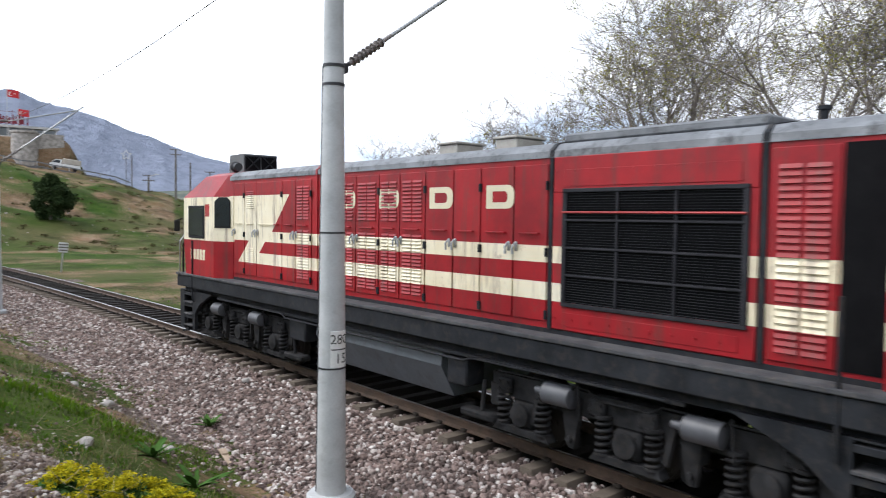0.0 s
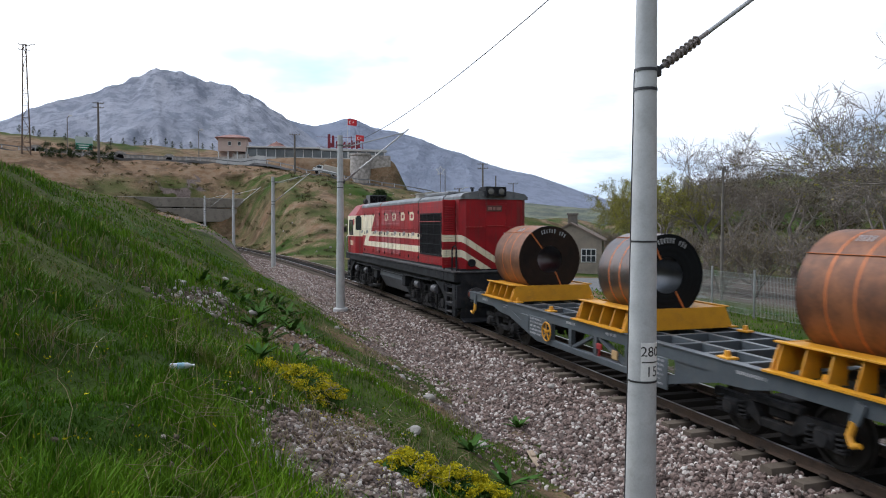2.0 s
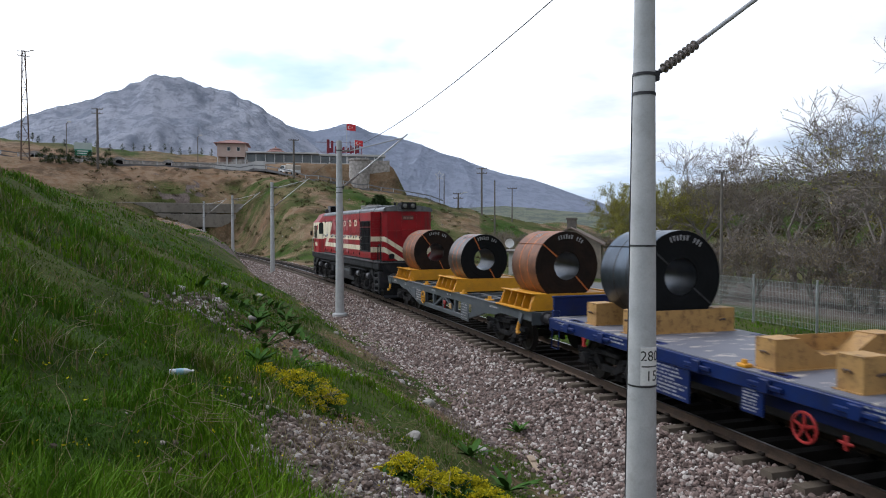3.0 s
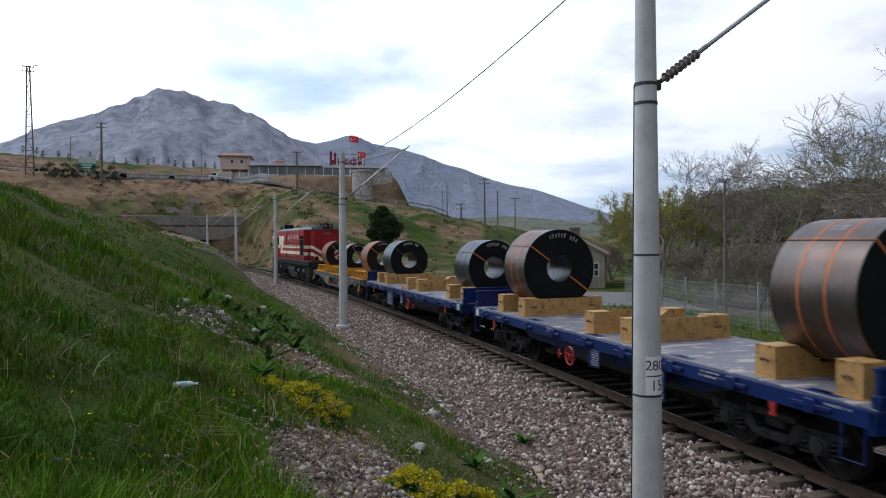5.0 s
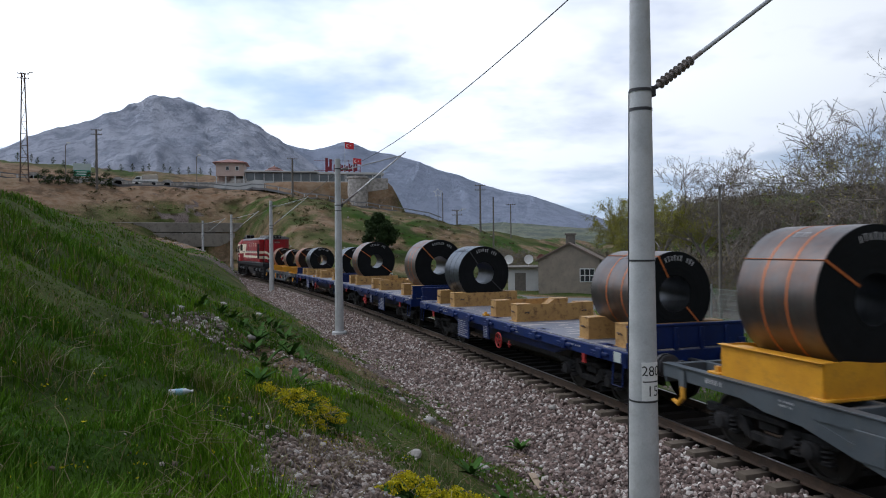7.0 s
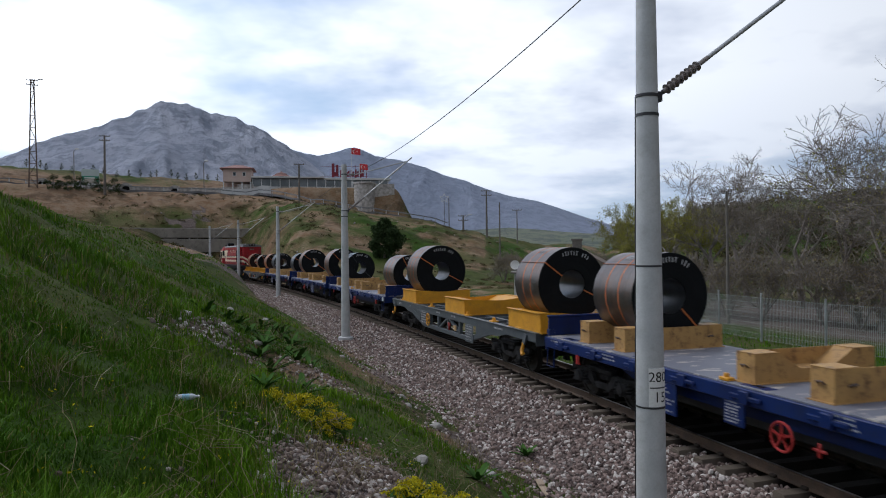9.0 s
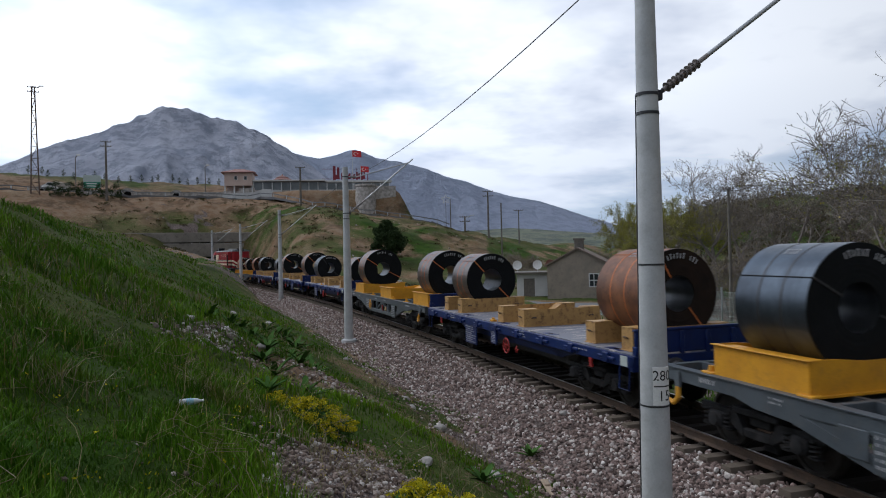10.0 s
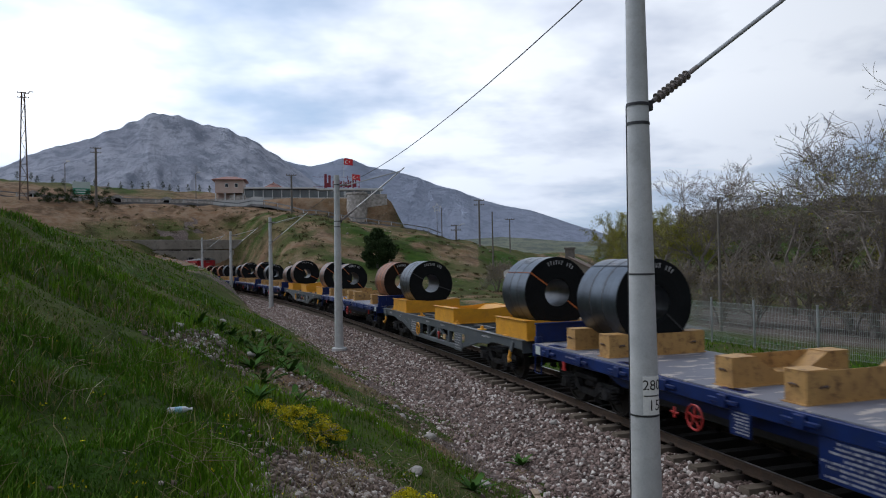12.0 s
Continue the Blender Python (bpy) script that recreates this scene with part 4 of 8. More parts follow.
def bogie(wagon, cx, base, r, kind):
    """A bogie as a part with its side frames, springs and wheelsets."""
    b = M()
    for sd in (1, -1):
        y0, y1 = sd * 0.96, sd * 1.06
        b.prism([(cx - base / 2 - 0.42, r + 0.10), (cx - base / 2 - 0.42, r + 0.22), (cx - 0.45, r + 0.20), (cx - 0.30, r - 0.02), (cx - 0.30, r - 0.16), (cx - 0.62, r + 0.02)], y0, y1)
        b.prism([(cx + base / 2 + 0.42, r + 0.10), (cx + base / 2 + 0.42, r + 0.22), (cx + 0.45, r + 0.20), (cx + 0.30, r - 0.02), (cx + 0.30, r - 0.16), (cx + 0.62, r + 0.02)], y1, y0)
        b.box(cx - 0.30, cx + 0.30, y0, y1, r - 0.16, r - 0.02, 0.02)
        b.box(cx - 0.5, cx + 0.5, y0 - sd * 0.06, y1 + sd * 0.05, r + 0.19, r + 0.30, 0.02)
    b.box(cx - 0.22, cx + 0.22, -1.0, 1.0, r + 0.02, r + 0.34, 0.03)
    bg_ = part("bogie", b, BOGIE, wagon, "grimy steel bogie with coil springs")
    for sd in (1, -1):
        for e in (-1, 1):
            ax = cx + e * base / 2
            b = M()
            b.box(ax - 0.17, ax + 0.17, sd * 0.93, sd * 1.13, r - 0.13, r + 0.13, 0.04)
            b.lathe([(sd * 1.13, 0.12), (sd * 1.16, 0.11), (sd * 1.17, 0.05)], (ax, 0, r), "y", 16)
            part("axle_box", b, BOGIE, bg_)
            for o in (-0.25, 0.25):
                b = M()
                b.spring(ax + o, sd * 1.03, r - 0.10, r + 0.17, 0.075, 0.018, 4, 5)
                b.box(ax + o - 0.09, ax + o + 0.09, sd * 0.96, sd * 1.10, r - 0.14, r - 0.10, 0.01)
                part("spring", b, BOGIE, bg_)
        b = M()
        b.prism([(cx - 0.16, r - 0.36), (cx + 0.16, r - 0.36), (cx + 0.10, r - 0.20), (cx - 0.10, r - 0.20)], sd * 0.72, sd * 0.80)
        part("brake_rigging", b, BOGIE, bg_)
    for e in (-1, 1):
        w = wheelset("wheelset", cx + e * base / 2, r, bg_)
        SPIN.append((w, cx + e * base / 2, r))
    return bg_


def buffers(parent, x, d, y=0.875, z=1.05, mat=DARK_STEEL, label="round steel buffer"):
    for sd in (1, -1):
        b = M()
        b.lathe([(x, 0.17), (x + d * 0.06, 0.17), (x + d * 0.07, 0.12), (x + d * 0.30, 0.11), (x + d * 0.31, 0.085), (x + d * 0.52, 0.085),
                 (x + d * 0.53, 0.215), (x + d * 0.57, 0.225), (x + d * 0.59, 0.19)], (0, sd * y, z), "x", 24)
        part("buffer", b, mat, parent, label)


def stencil(parent, x0, z0, cols, rows, w, h, y, gap=0.4, seed=1):
    """Unreadable painted lettering: short bars in rows."""
    r_ = random.Random(seed)
    b = M()
    rh = h / rows
    sg = 1 if y > 0 else -1
    for j in range(rows):
        x = x0
        z = z0 - j * rh
        end = x0 - w * r_.uniform(0.65, 1.0)
        while x > end:
            l = r_.uniform(0.014, 0.034)
            b.box(x - l, x, y, y + sg * 0.003, z - rh * (1 - gap) * r_.uniform(0.8, 1.0), z)
            x -= l + (0.014 if r_.random() < 0.8 else 0.05)
    return tagged(part("stencil_patch", b, STENCIL, parent, "", 0), "white stencilled marks", kind="stuff")


# ---- locomotive ----
def louvres(b, x0, x1, z0, z1, y, n, cols=2):
    """Pressed louvre slots standing proud of the door."""
    sg = 1 if y > 0 else -1
    w = (x1 - x0) / cols
    for c in range(cols):
        a0, a1 = x0 + c * w + 0.02, x0 + (c + 1) * w - 0.02
        for i in range(n):
            z = z0 + (z1 - z0) * i / n
            h = (z1 - z0) / n
            b.add([(a0, y, z + h * 0.15), (a1, y, z + h * 0.15), (a1, y + sg * 0.022, z + h * 0.25), (a0, y + sg * 0.022, z + h * 0.25), (a0, y, z + h * 0.85), (a1, y, z + h * 0.85)],
                  [(0, 1, 2, 3), (3, 2, 5, 4), (0, 3, 4), (1, 5, 2)])


def locomotive():
    L = empty("diesel_locomotive")
    tagged(L, "red diesel locomotive with cream stripes and grey underframe", "locomotive", "train vehicles")
    HB, ZB, ZT = 1.20, 1.81, 4.12
    # underframe
    b = M()
    b.box(-8.82, 8.62, -1.28, 1.28, 1.24, 1.70, 0.01)
    for sd in (1, -1):
        d = M()
        d.box(-8.82, 8.62, sd * 1.28, sd * 1.50, 1.40, 1.70, 0.02)
        part("side_sill", d, LOCO_DARK, L)
        d = M()
        d.box(-6.2, 6.2, sd * 1.36, sd * 1.40, 1.22, 1.28, 0.01)
        part("pipe_rail", d, LOCO_DARK, L)
    part("underframe", b, LOCO_DARK, L)
    b = M()
    b.box(-8.86, 8.64, -1.53, 1.53, 1.70, 1.76, 0.012)
    part("walkway", b, LOCO_DECK, L, "dusty grey walkway plate")
    # end skirts with step wells
    for e, x0 in ((-1, -8.82), (1, 8.62)):
        b = M()
        b.box(x0, x0 - e * 0.10, -1.42, 1.42, 0.55, 1.32, 0.02)
        b.prism([(x0 - e * 0.05, 0.22), (x0 + e * 0.28, 0.14), (x0 + e * 0.26, 0.10), (x0 - e * 0.12, 0.18), (x0 - e * 0.12, 0.58), (x0 - e * 0.02, 0.58)], -1.25, 1.25)
        part("headstock", b, LOCO_DARK, L)
        for sd in (1, -1):
            b = M()
            xa, xb = x0 - e * 0.10, x0 - e * 1.05
            b.prism([(xa, 0.30), (xa, 1.32), (x0 - e * 2.1, 1.32), (x0 - e * 1.35, 1.0), (xb, 0.75), (xb, 0.30), (x0 - e * 0.9, 0.30), (x0 - e * 0.9, 1.30), (x0 - e * 0.35, 1.30), (x0 - e * 0.35, 0.30)],
                    sd * 1.36, sd * 1.44)
            b.box(x0 - e * 0.3, x0 - e * 0.95, sd * 1.05, sd * 1.10, 0.30, 1.30)
            well = part("step_well", b, LOCO_DARK, L)
            for z in (0.38, 0.68, 0.98):
                b = M()
                b.box(x0 - e * 0.35, x0 - e * 0.90, sd * 1.10, sd * 1.47, z, z + 0.035, 0.006)
                part("step", b, LOCO_DECK, well)
                b = M()
                b.box(x0 - e * 0.33, x0 - e * 0.92, sd * 1.36, sd * 1.44, z + 0.20, z + 0.28, 0.008)
                part("cross_bar", b, LOCO_DARK, well)
            # hand rails
            b = M()
            xr = x0 - e * 0.12
            b.tube([(xr, sd * 1.38, 1.62), (xr, sd * 1.38, 2.42), (xr - e * 0.04, sd * 1.38, 2.52), (xr - e * 0.20, sd * 1.38, 2.58), (xr - e * 0.38, sd * 1.38, 2.52), (xr - e * 0.42, sd * 1.38, 2.42), (xr - e * 0.42, sd * 1.38, 1.62)], 0.026, 8)
            part("handrail", b, LOCO_DARK, L)
            b = M()
            xr = x0 - e * 1.02
            b.tube([(xr, sd * 1.46, 1.05), (xr, sd * 1.49, 1.15), (xr, sd * 1.49, 2.62)], 0.026, 8)
            part("handrail", b, LOCO_DARK, L)
        buffers(L, x0, e, 0.88, 1.02, DARK_STEEL)
        b = M()
        b.box(x0, x0 + e * 0.35, -0.05, 0.05, 0.95, 1.07, 0.02)
        b.tube([(x0 + e * 0.35, 0, 1.0), (x0 + e * 0.42, 0, 0.85), (x0 + e * 0.40, 0, 0.65), (x0 + e * 0.36, 0, 0.60)], 0.03, 8)
        part("draw_hook", b, DARK_STEEL, L)
    b = M()
    b.lathe([(-8.84, 0.15), (-8.94, 0.15), (-8.96, 0.125), (-9.14, 0.125)], (0, 0.88, 1.02), "x", 20)
    part("buffer_stock", b, surf("orange_red_paint", (0.55, 0.12, 0.06), (0.42, 0.09, 0.05), 4.0, 0.6), L, "orange painted buffer stock")
    # hood
    b = M()
    c = 0.19
    b.prism([(-8.600 + c, -HB), (5.9, -HB), (5.9, HB), (-8.600 + c, HB), (-8.600, HB - c), (-8.600, -HB + c)], ZB, ZT, "z")
    hood = part("hood", b, LIVERY, L, "red hood with two cream bands")
    b = M()
    b.box(-8.590, 5.9, -HB - 0.01, HB + 0.01, 1.76, 1.82)
    part("hood_base", b, LOCO_DARK, L)
    # roof: rounded shoulders
    b = M()
    prof = [(-HB - 0.02, ZT), (-HB - 0.01, ZT + 0.09), (-HB + 0.10, ZT + 0.19), (-0.6, ZT + 0.27), (0, ZT + 0.30), (0.6, ZT + 0.27), (HB - 0.10, ZT + 0.19), (HB + 0.01, ZT + 0.09), (HB + 0.02, ZT)]
    b.prism(prof, -8.620, 5.95, "x")
    roof = part("roof", b, LOCO_ROOF, L, "weathered grey roof with soot stains")
    for x in (-6.93, -4.07, 1.95):
        b = M()
        b.prism([(p[0] * 1.008, p[1] + 0.012) for p in prof], x - 0.035, x + 0.035, "x")
        b.box(x - 0.03, x + 0.03, HB, HB + 0.025, ZB, ZT), b.box(x - 0.03, x + 0.03, -HB - 0.025, -HB, ZB, ZT)
        part("roof_band", b, LOCO_DARK if x < 0 else LIVERY, L)
    b = M()
    b.box(-6.88, -4.10, -1.02, 1.02, ZT + 0.20, ZT + 0.33, 0.03)
    part("fan_housing", b, LOCO_ROOF, roof)
    for x in (-2.35, -0.95):
        b = M()
        b.box(x - 0.24, x + 0.24, -0.32, 0.32, ZT + 0.27, ZT + 0.46, 0.02), b.box(x - 0.27, x + 0.27, -0.36, 0.36, ZT + 0.46, ZT + 0.50, 0.01)
        part("exhaust", b, surf("exhaust_tin", (0.42, 0.40, 0.36), (0.30, 0.28, 0.25), 4.0, 0.6, 0.2), roof)
    b = M()
    b.lathe([(ZT + 0.25, 0.05), (ZT + 0.42, 0.05), (ZT + 0.43, 0.08), (ZT + 0.47, 0.08)], (-7.1, 0.2, 0), "z", 12)
    part("vent_pipe", b, LOCO_DARK, roof)
    # headlamp box at the rear, vent box behind the cab
    b = M()
    b.prism([(-8.760, ZT + 0.10), (-8.05, ZT + 0.22), (-8.05, ZT + 0.34), (-8.26, ZT + 0.42), (-8.740, ZT + 0.42)], -0.36, 0.36)
    hl = part("headlamp_box", b, LOCO_DARK, L)
    lamp_glass = surf("lamp_glass", (0.22, 0.22, 0.21), (0.14, 0.14, 0.135), 6.0, 0.15, 0.0, bump=0.0, coat=0.5)
    for y in (-0.19, 0.19):
        b = M()
        b.lathe([(-8.740, 0.15), (-8.790, 0.15), (-8.790, 0.12), (-8.760, 0.11)], (0, y, ZT + 0.26), "x", 20)
        part("lamp_rim", b, LOCO_DARK, hl)
        b = M()
        b.lathe([(-8.750, 0.115), (-8.765, 0.10), (-8.775, 0.0)], (0, y, ZT + 0.26), "x", 20)
        part("headlamp", b, lamp_glass, hl)
    b = M()
    b.prism([(6.22, ZT + 0.22), (7.1, ZT + 0.22), (7.05, ZT + 0.70), (6.26, ZT + 0.70)], -0.18, 0.72)
    vb = part("air_conditioner", b, surf("air_unit_grey", (0.12, 0.125, 0.13), (0.085, 0.09, 0.095), 3.0, 0.6, bump=0.1), L, "dark roof air unit with two fan openings")
    for y in (0.05, 0.49):
        b = M()
        b.box(6.20, 6.26, y - 0.20, y + 0.20, ZT + 0.28, ZT + 0.66, 0.01)
        part("fan_panel", b, GRILLE_SHADE_BLACK, vb)
        b = M()
        for q in (1, -1):
            b.beam((6.19, y - 0.18, ZT + 0.47 - q * 0.17), (6.19, y + 0.18, ZT + 0.47 + q * 0.17), 0.04, 0.025)
        b.box(6.17, 6.21, y - 0.20, y + 0.20, ZT + 0.63, ZT + 0.66), b.box(6.17, 6.21, y - 0.20, y + 0.20, ZT + 0.28, ZT + 0.31)
        part("fan_guard", b, LOCO_DARK, vb)
    # side doors
    edges = [5.72, 5.16, 4.54, 3.36, 2.79, 2.15, 1.76, 1.16, 0.57, -0.15, -0.75, -1.43, -2.11, -2.72, -3.39, -4.02]
    slotted = {4, 6, 7, 8, 9, 10}
    for sd in (1, -1):
        y = sd * HB
        for i, (a, c_) in enumerate(zip(edges[:-1], edges[1:])):
            if i == 5:
                continue
            d = M()
            d.box(c_ + 0.012, a - 0.012, y, y + sd * 0.022, ZB + 0.10, ZT - 0.08, 0.008)
            if i in slotted:
                louvres(d, c_ + 0.07, a - 0.07, 2.00, 3.02, y + sd * 0.022, 17)
                louvres(d, c_ + 0.07, a - 0.07, 3.22, 3.92, y + sd * 0.022, 11)
            if i == 1:
                louvres(d, c_ + 0.10, a - 0.10, 3.45, 3.86, y + sd * 0.022, 9, 1)
                louvres(d, c_ + 0.10, a - 0.10, 2.16, 2.56, y + sd * 0.022, 9, 1)
            dr = part("door", d, LIVERY, hood)
            d = M()
            d.tube([(c_ + 0.15, y + sd * 0.02, 3.10), (c_ + 0.15, y + sd * 0.06, 3.10), (a - 0.15, y + sd * 0.06, 3.10), (a - 0.15, y + sd * 0.02, 3.10)], 0.014, 6)
            part("grab_bar", d, LIVERY, dr)
            d = M()
            hx_ = c_ + 0.07 if i % 2 else a - 0.07
            d.box(hx_ - 0.02, hx_ + 0.02, y + sd * 0.02, y + sd * 0.06, 2.84, 2.98, 0.012)
            d.tube([(hx_, y + sd * 0.06, 2.96), (hx_ + 0.03, y + sd * 0.09, 2.90), (hx_ + 0.02, y + sd * 0.09, 2.80)], 0.016, 6)
            part("door_handle", d, STEEL, dr)
            ex = a - 0.01 if i % 2 else c_ + 0.01
            for z in (2.0, 2.85, 3.75):
                d = M()
                d.tube([(ex, y + sd * 0.035, z - 0.06), (ex, y + sd * 0.035, z + 0.06)], 0.022, 8)
                part("hinge", d, LOCO_DARK, dr)
        # emblem as plain cream blocks
        for x in (0.86, -0.45, -1.82, -3.12):
            d = M()
            outer, inner = [], []
            for px, pz, r in ((-0.28, 0.17, 0.13), (-0.28, -0.17, 0.13), (0.28, -0.17, 0.02), (0.28, 0.17, 0.02)):
                for k in range(5):
                    a0 = {(-1, 1): 0.5, (-1, -1): 1.0, (1, -1): 1.5, (1, 1): 0.0}[(1 if px > 0 else -1, 1 if pz > 0 else -1)] * math.pi + k * math.pi / 8
                    for ring, q, rr in ((outer, 1.0, r), (inner, 0.0, r * 0.5)):
                        hx_, hz_ = (abs(px), abs(pz)) if q else (abs(px) - 0.13, abs(pz) - 0.09)
                        ring.append((x + math.copysign(hx_ - rr, px) + rr * math.cos(a0), 3.61 + math.copysign(hz_ - rr, pz) + rr * math.sin(a0)))
            n_ = len(outer)
            d.add([(p, y + sd * 0.027, q) for p, q in outer] + [(p, y + sd * 0.027, q) for p, q in inner] + [(p, y + sd * 0.02, q) for p, q in outer],
                  [(i, (i + 1) % n_, n_ + (i + 1) % n_, n_ + i) for i in range(n_)] + [(i, 2 * n_ + i, 2 * n_ + (i + 1) % n_, (i + 1) % n_) for i in range(n_)])
            part("emblem_block", d, CREAM, hood, "cream painted ring", 0)
        # radiator panel
        d = M()
        x0, x1, z0, z1 = -6.74, -4.34, 2.20, 3.65
        d.box(-6.88, -4.12, y, y + sd * 0.03, ZB + 0.02, z0, 0.01), d.box(-6.88, -4.12, y, y + sd * 0.03, z1, ZT, 0.01)
        d.box(-6.88, x0, y, y + sd * 0.03, z0, z1), d.box(x1, -4.12, y, y + sd * 0.03, z0, z1)
        d.box(-6.7, -4.3, y + sd * 0.03, y + sd * 0.038, z1 + 0.08, z1 + 0.30, 0.004), d.box(-6.7, -4.3, y + sd * 0.03, y + sd * 0.038, ZB + 0.08, ZB + 0.26, 0.004)
        for i in range(9):
            d.lathe([(y + sd * 0.036, 0.018), (y + sd * 0.05, 0.014)], (-6.5 + i * 0.29, 0, ZB + 0.17), "y", 8), d.lathe([(y + sd * 0.036, 0.014), (y + sd * 0.046, 0.012)], (-6.5 + i * 0.29, 0, z1 + 0.28), "y", 8)
        rp = part("radiator_panel", d, LIVERY, hood)
        d = M()
        d.box(x0, x1, y + sd * 0.004, y + sd * 0.008, z0, z1)
        part("radiator_core", d, GRILLE_SHADE_BLACK, rp)
        d = M()
        for i in range(44):
            z = z0 + (z1 - z0) * (i + 0.5) / 44
            d.box(x0, x1, y + sd * 0.012, y + sd * 0.034, z - 0.003, z + 0.003)
        part("slat_screen", d, GRILLE_BAR, rp)
        d = M()
        for i in range(4):
            x = x0 + (x1 - x0) * i / 3
            d.box(x - 0.014, x + 0.018, y + sd * 0.02, y + sd * 0.055, z0, z1, 0.004)
        for i in range(1, 4):
            z = z0 + (z1 - z0) * i / 4
            d.box(x0, x1, y + sd * 0.03, y + sd * 0.06, z - 0.012, z + 0.012, 0.004)
        d.box(x0 - 0.05, x1 + 0.05, y + sd * 0.01, y + sd * 0.06, z0 - 0.05, z0, 0.006), d.box(x0 - 0.05, x1 + 0.05, y + sd * 0.01, y + sd * 0.06, z1, z1 + 0.05, 0.006)
        d.box(x0 - 0.05, x0, y + sd * 0.01, y + sd * 0.06, z0, z1, 0.006), d.box(x1, x1 + 0.05, y + sd * 0.01, y + sd * 0.06, z0, z1, 0.006)
        part("radiator_frame", d, GRILLE_BAR, rp)
        d = M()
        d.tube([(x0 - 0.03, y + sd * 0.07, 3.39), (x1 + 0.03, y + sd * 0.07, 3.39)], 0.014, 8)
        part("grab_bar", d, RED_PART, rp)
        # louvred service door beside the open compartment
        d = M()
        d.box(-7.66, -7.00, y, y + sd * 0.03, ZB + 0.06, ZT - 0.06, 0.01)
        louvres(d, -7.60, -7.06, 1.95, 3.9, y + sd * 0.03, 26)
        part("door", d, LIVERY, hood)
        if sd > 0:
            # flat black sheet stands for the shade inside the open compartment
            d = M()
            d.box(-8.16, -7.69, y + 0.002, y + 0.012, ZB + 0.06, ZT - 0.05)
            part("open_compartment", d, GRILLE_SHADE_BLACK, hood, "black sheet for the shaded inside of the open equipment compartment")
            d = M()
            d.box(0.0, 0.50, -0.02, 0.02, ZB + 0.04, ZT - 0.02, 0.01)
            louvres(d, 0.05, 0.45, 1.95, 3.9, 0.02, 26)
            turn = pose(-8.17, y + 0.03, 0, 0, 0, 100)
            d.v = [tuple(turn @ Vector(p)) for p in d.v]
            part("open_door", d, LIVERY, hood, "red louvred door standing ajar")
        else:
            d = M()
            d.box(-8.16, -7.69, y - 0.03, y, ZB + 0.06, ZT - 0.05, 0.01)
            part("door", d, LIVERY, hood)
    # rear end door and grab irons
    d = M()
    d.box(-8.625, -8.600, -0.42, 0.32, 2.28, 4.0, 0.008)
    rd = part("rear_door", d, LIVERY, hood)
    d = M()
    d.box(-8.650, -8.620, -0.36, -0.33, 2.9, 3.02, 0.006)
    part("door_handle", d, STEEL, rd)
    d = M()
    d.box(-8.635, -8.625, -0.26, 0.28, 3.72, 3.92, 0.004)
    np_ = part("number_plate", d, surf("plate_brown", (0.12, 0.04, 0.035), (0.09, 0.035, 0.03), 4.0, 0.6), hood)
    d = M()
    for a_, c_ in ((-0.22, -0.06), (-0.02, 0.06), (0.10, 0.24)):
        d.box(-8.640, -8.634, a_, c_, 3.77, 3.87)
    part("raised_lettering", d, surf("worn_plate_bars", (0.32, 0.17, 0.14), (0.24, 0.12, 0.10), 6.0, 0.6, bump=0.0), np_)
    for z, a_, c_ in ((3.20, 0.45, 1.0), (3.24, -0.30, 0.25), (3.20, -1.0, -0.45), (2.95, -0.85, -0.48), (2.62, -0.85, -0.48), (2.30, -0.85, -0.48), (2.02, -0.85, -0.48)):
        d = M()
        d.tube([(-8.460, a_, z), (-8.670, a_, z), (-8.670, c_, z), (-8.460, c_, z)], 0.014, 6)
        part("grab_bar", d, RED_PART, hood)
    for y in (-0.82, 0.82):
        d = M()
        d.lathe([(-8.600, 0.13), (-8.680, 0.13), (-8.690, 0.10), (-8.660, 0.09)], (0, y, 2.02), "x", 18)
        part("marker_lamp", d, LOCO_DARK, hood)
    d = M()
    d.tube([(-8.620, -0.1, 2.05), (-8.460, -0.2, 1.95), (-8.760, -0.45, 1.72), (-8.75, -0.6, 1.45), (-8.8, -0.65, 1.1)], 0.025, 8)
    part("hose", d, RUBBER, L)
    # cab
    b = M()
    W = 1.48
    lower = [(5.76, -1.22), (6.30, -W), (8.18, -W), (8.36, -1.1), (8.36, 1.1), (8.18, W), (6.30, W), (5.76, 1.22)]
    upper = [(5.76, -1.10), (6.10, -1.18), (7.45, -1.18), (7.55, -0.9), (7.55, 0.9), (7.45, 1.18), (6.10, 1.18), (5.76, 1.10)]
    low_ = [(5.76 if x < 6 else x - 0.14 if x > 8 else x, y) for x, y in lower]
    rings = [[(x, y, 1.76) for x, y in low_], [(x, y, 2.65) for x, y in lower], [(x, y, 3.73) for x, y in lower], [(x, y, 4.26) for x, y in upper], [(x, y * 0.7, 4.36) for x, y in upper]]
    b.add([p for r in rings for p in r], [(8 * k + i, 8 * k + (i + 1) % 8, 8 * k + 8 + (i + 1) % 8, 8 * k + 8 + i) for k in range(4) for i in range(8)] + [tuple(range(7, -1, -1)), tuple(range(32, 40))])
    cab = part("cab", b, LIVERY, L, "red and cream driver's cab with sloping front", 20)
    for sd in (1, -1):
        d = M()
        y = sd * W
        d.box(6.84, 7.84, y, y + sd * 0.02, 2.70, 3.52, 0.09)
        wf = part("window", d, RUBBER, cab, "dark rubber-framed side window")
        d = M()
        d.box(6.91, 7.77, y + sd * 0.02, y + sd * 0.026, 2.77, 3.45)
        part("pane", d, GLASS, wf)
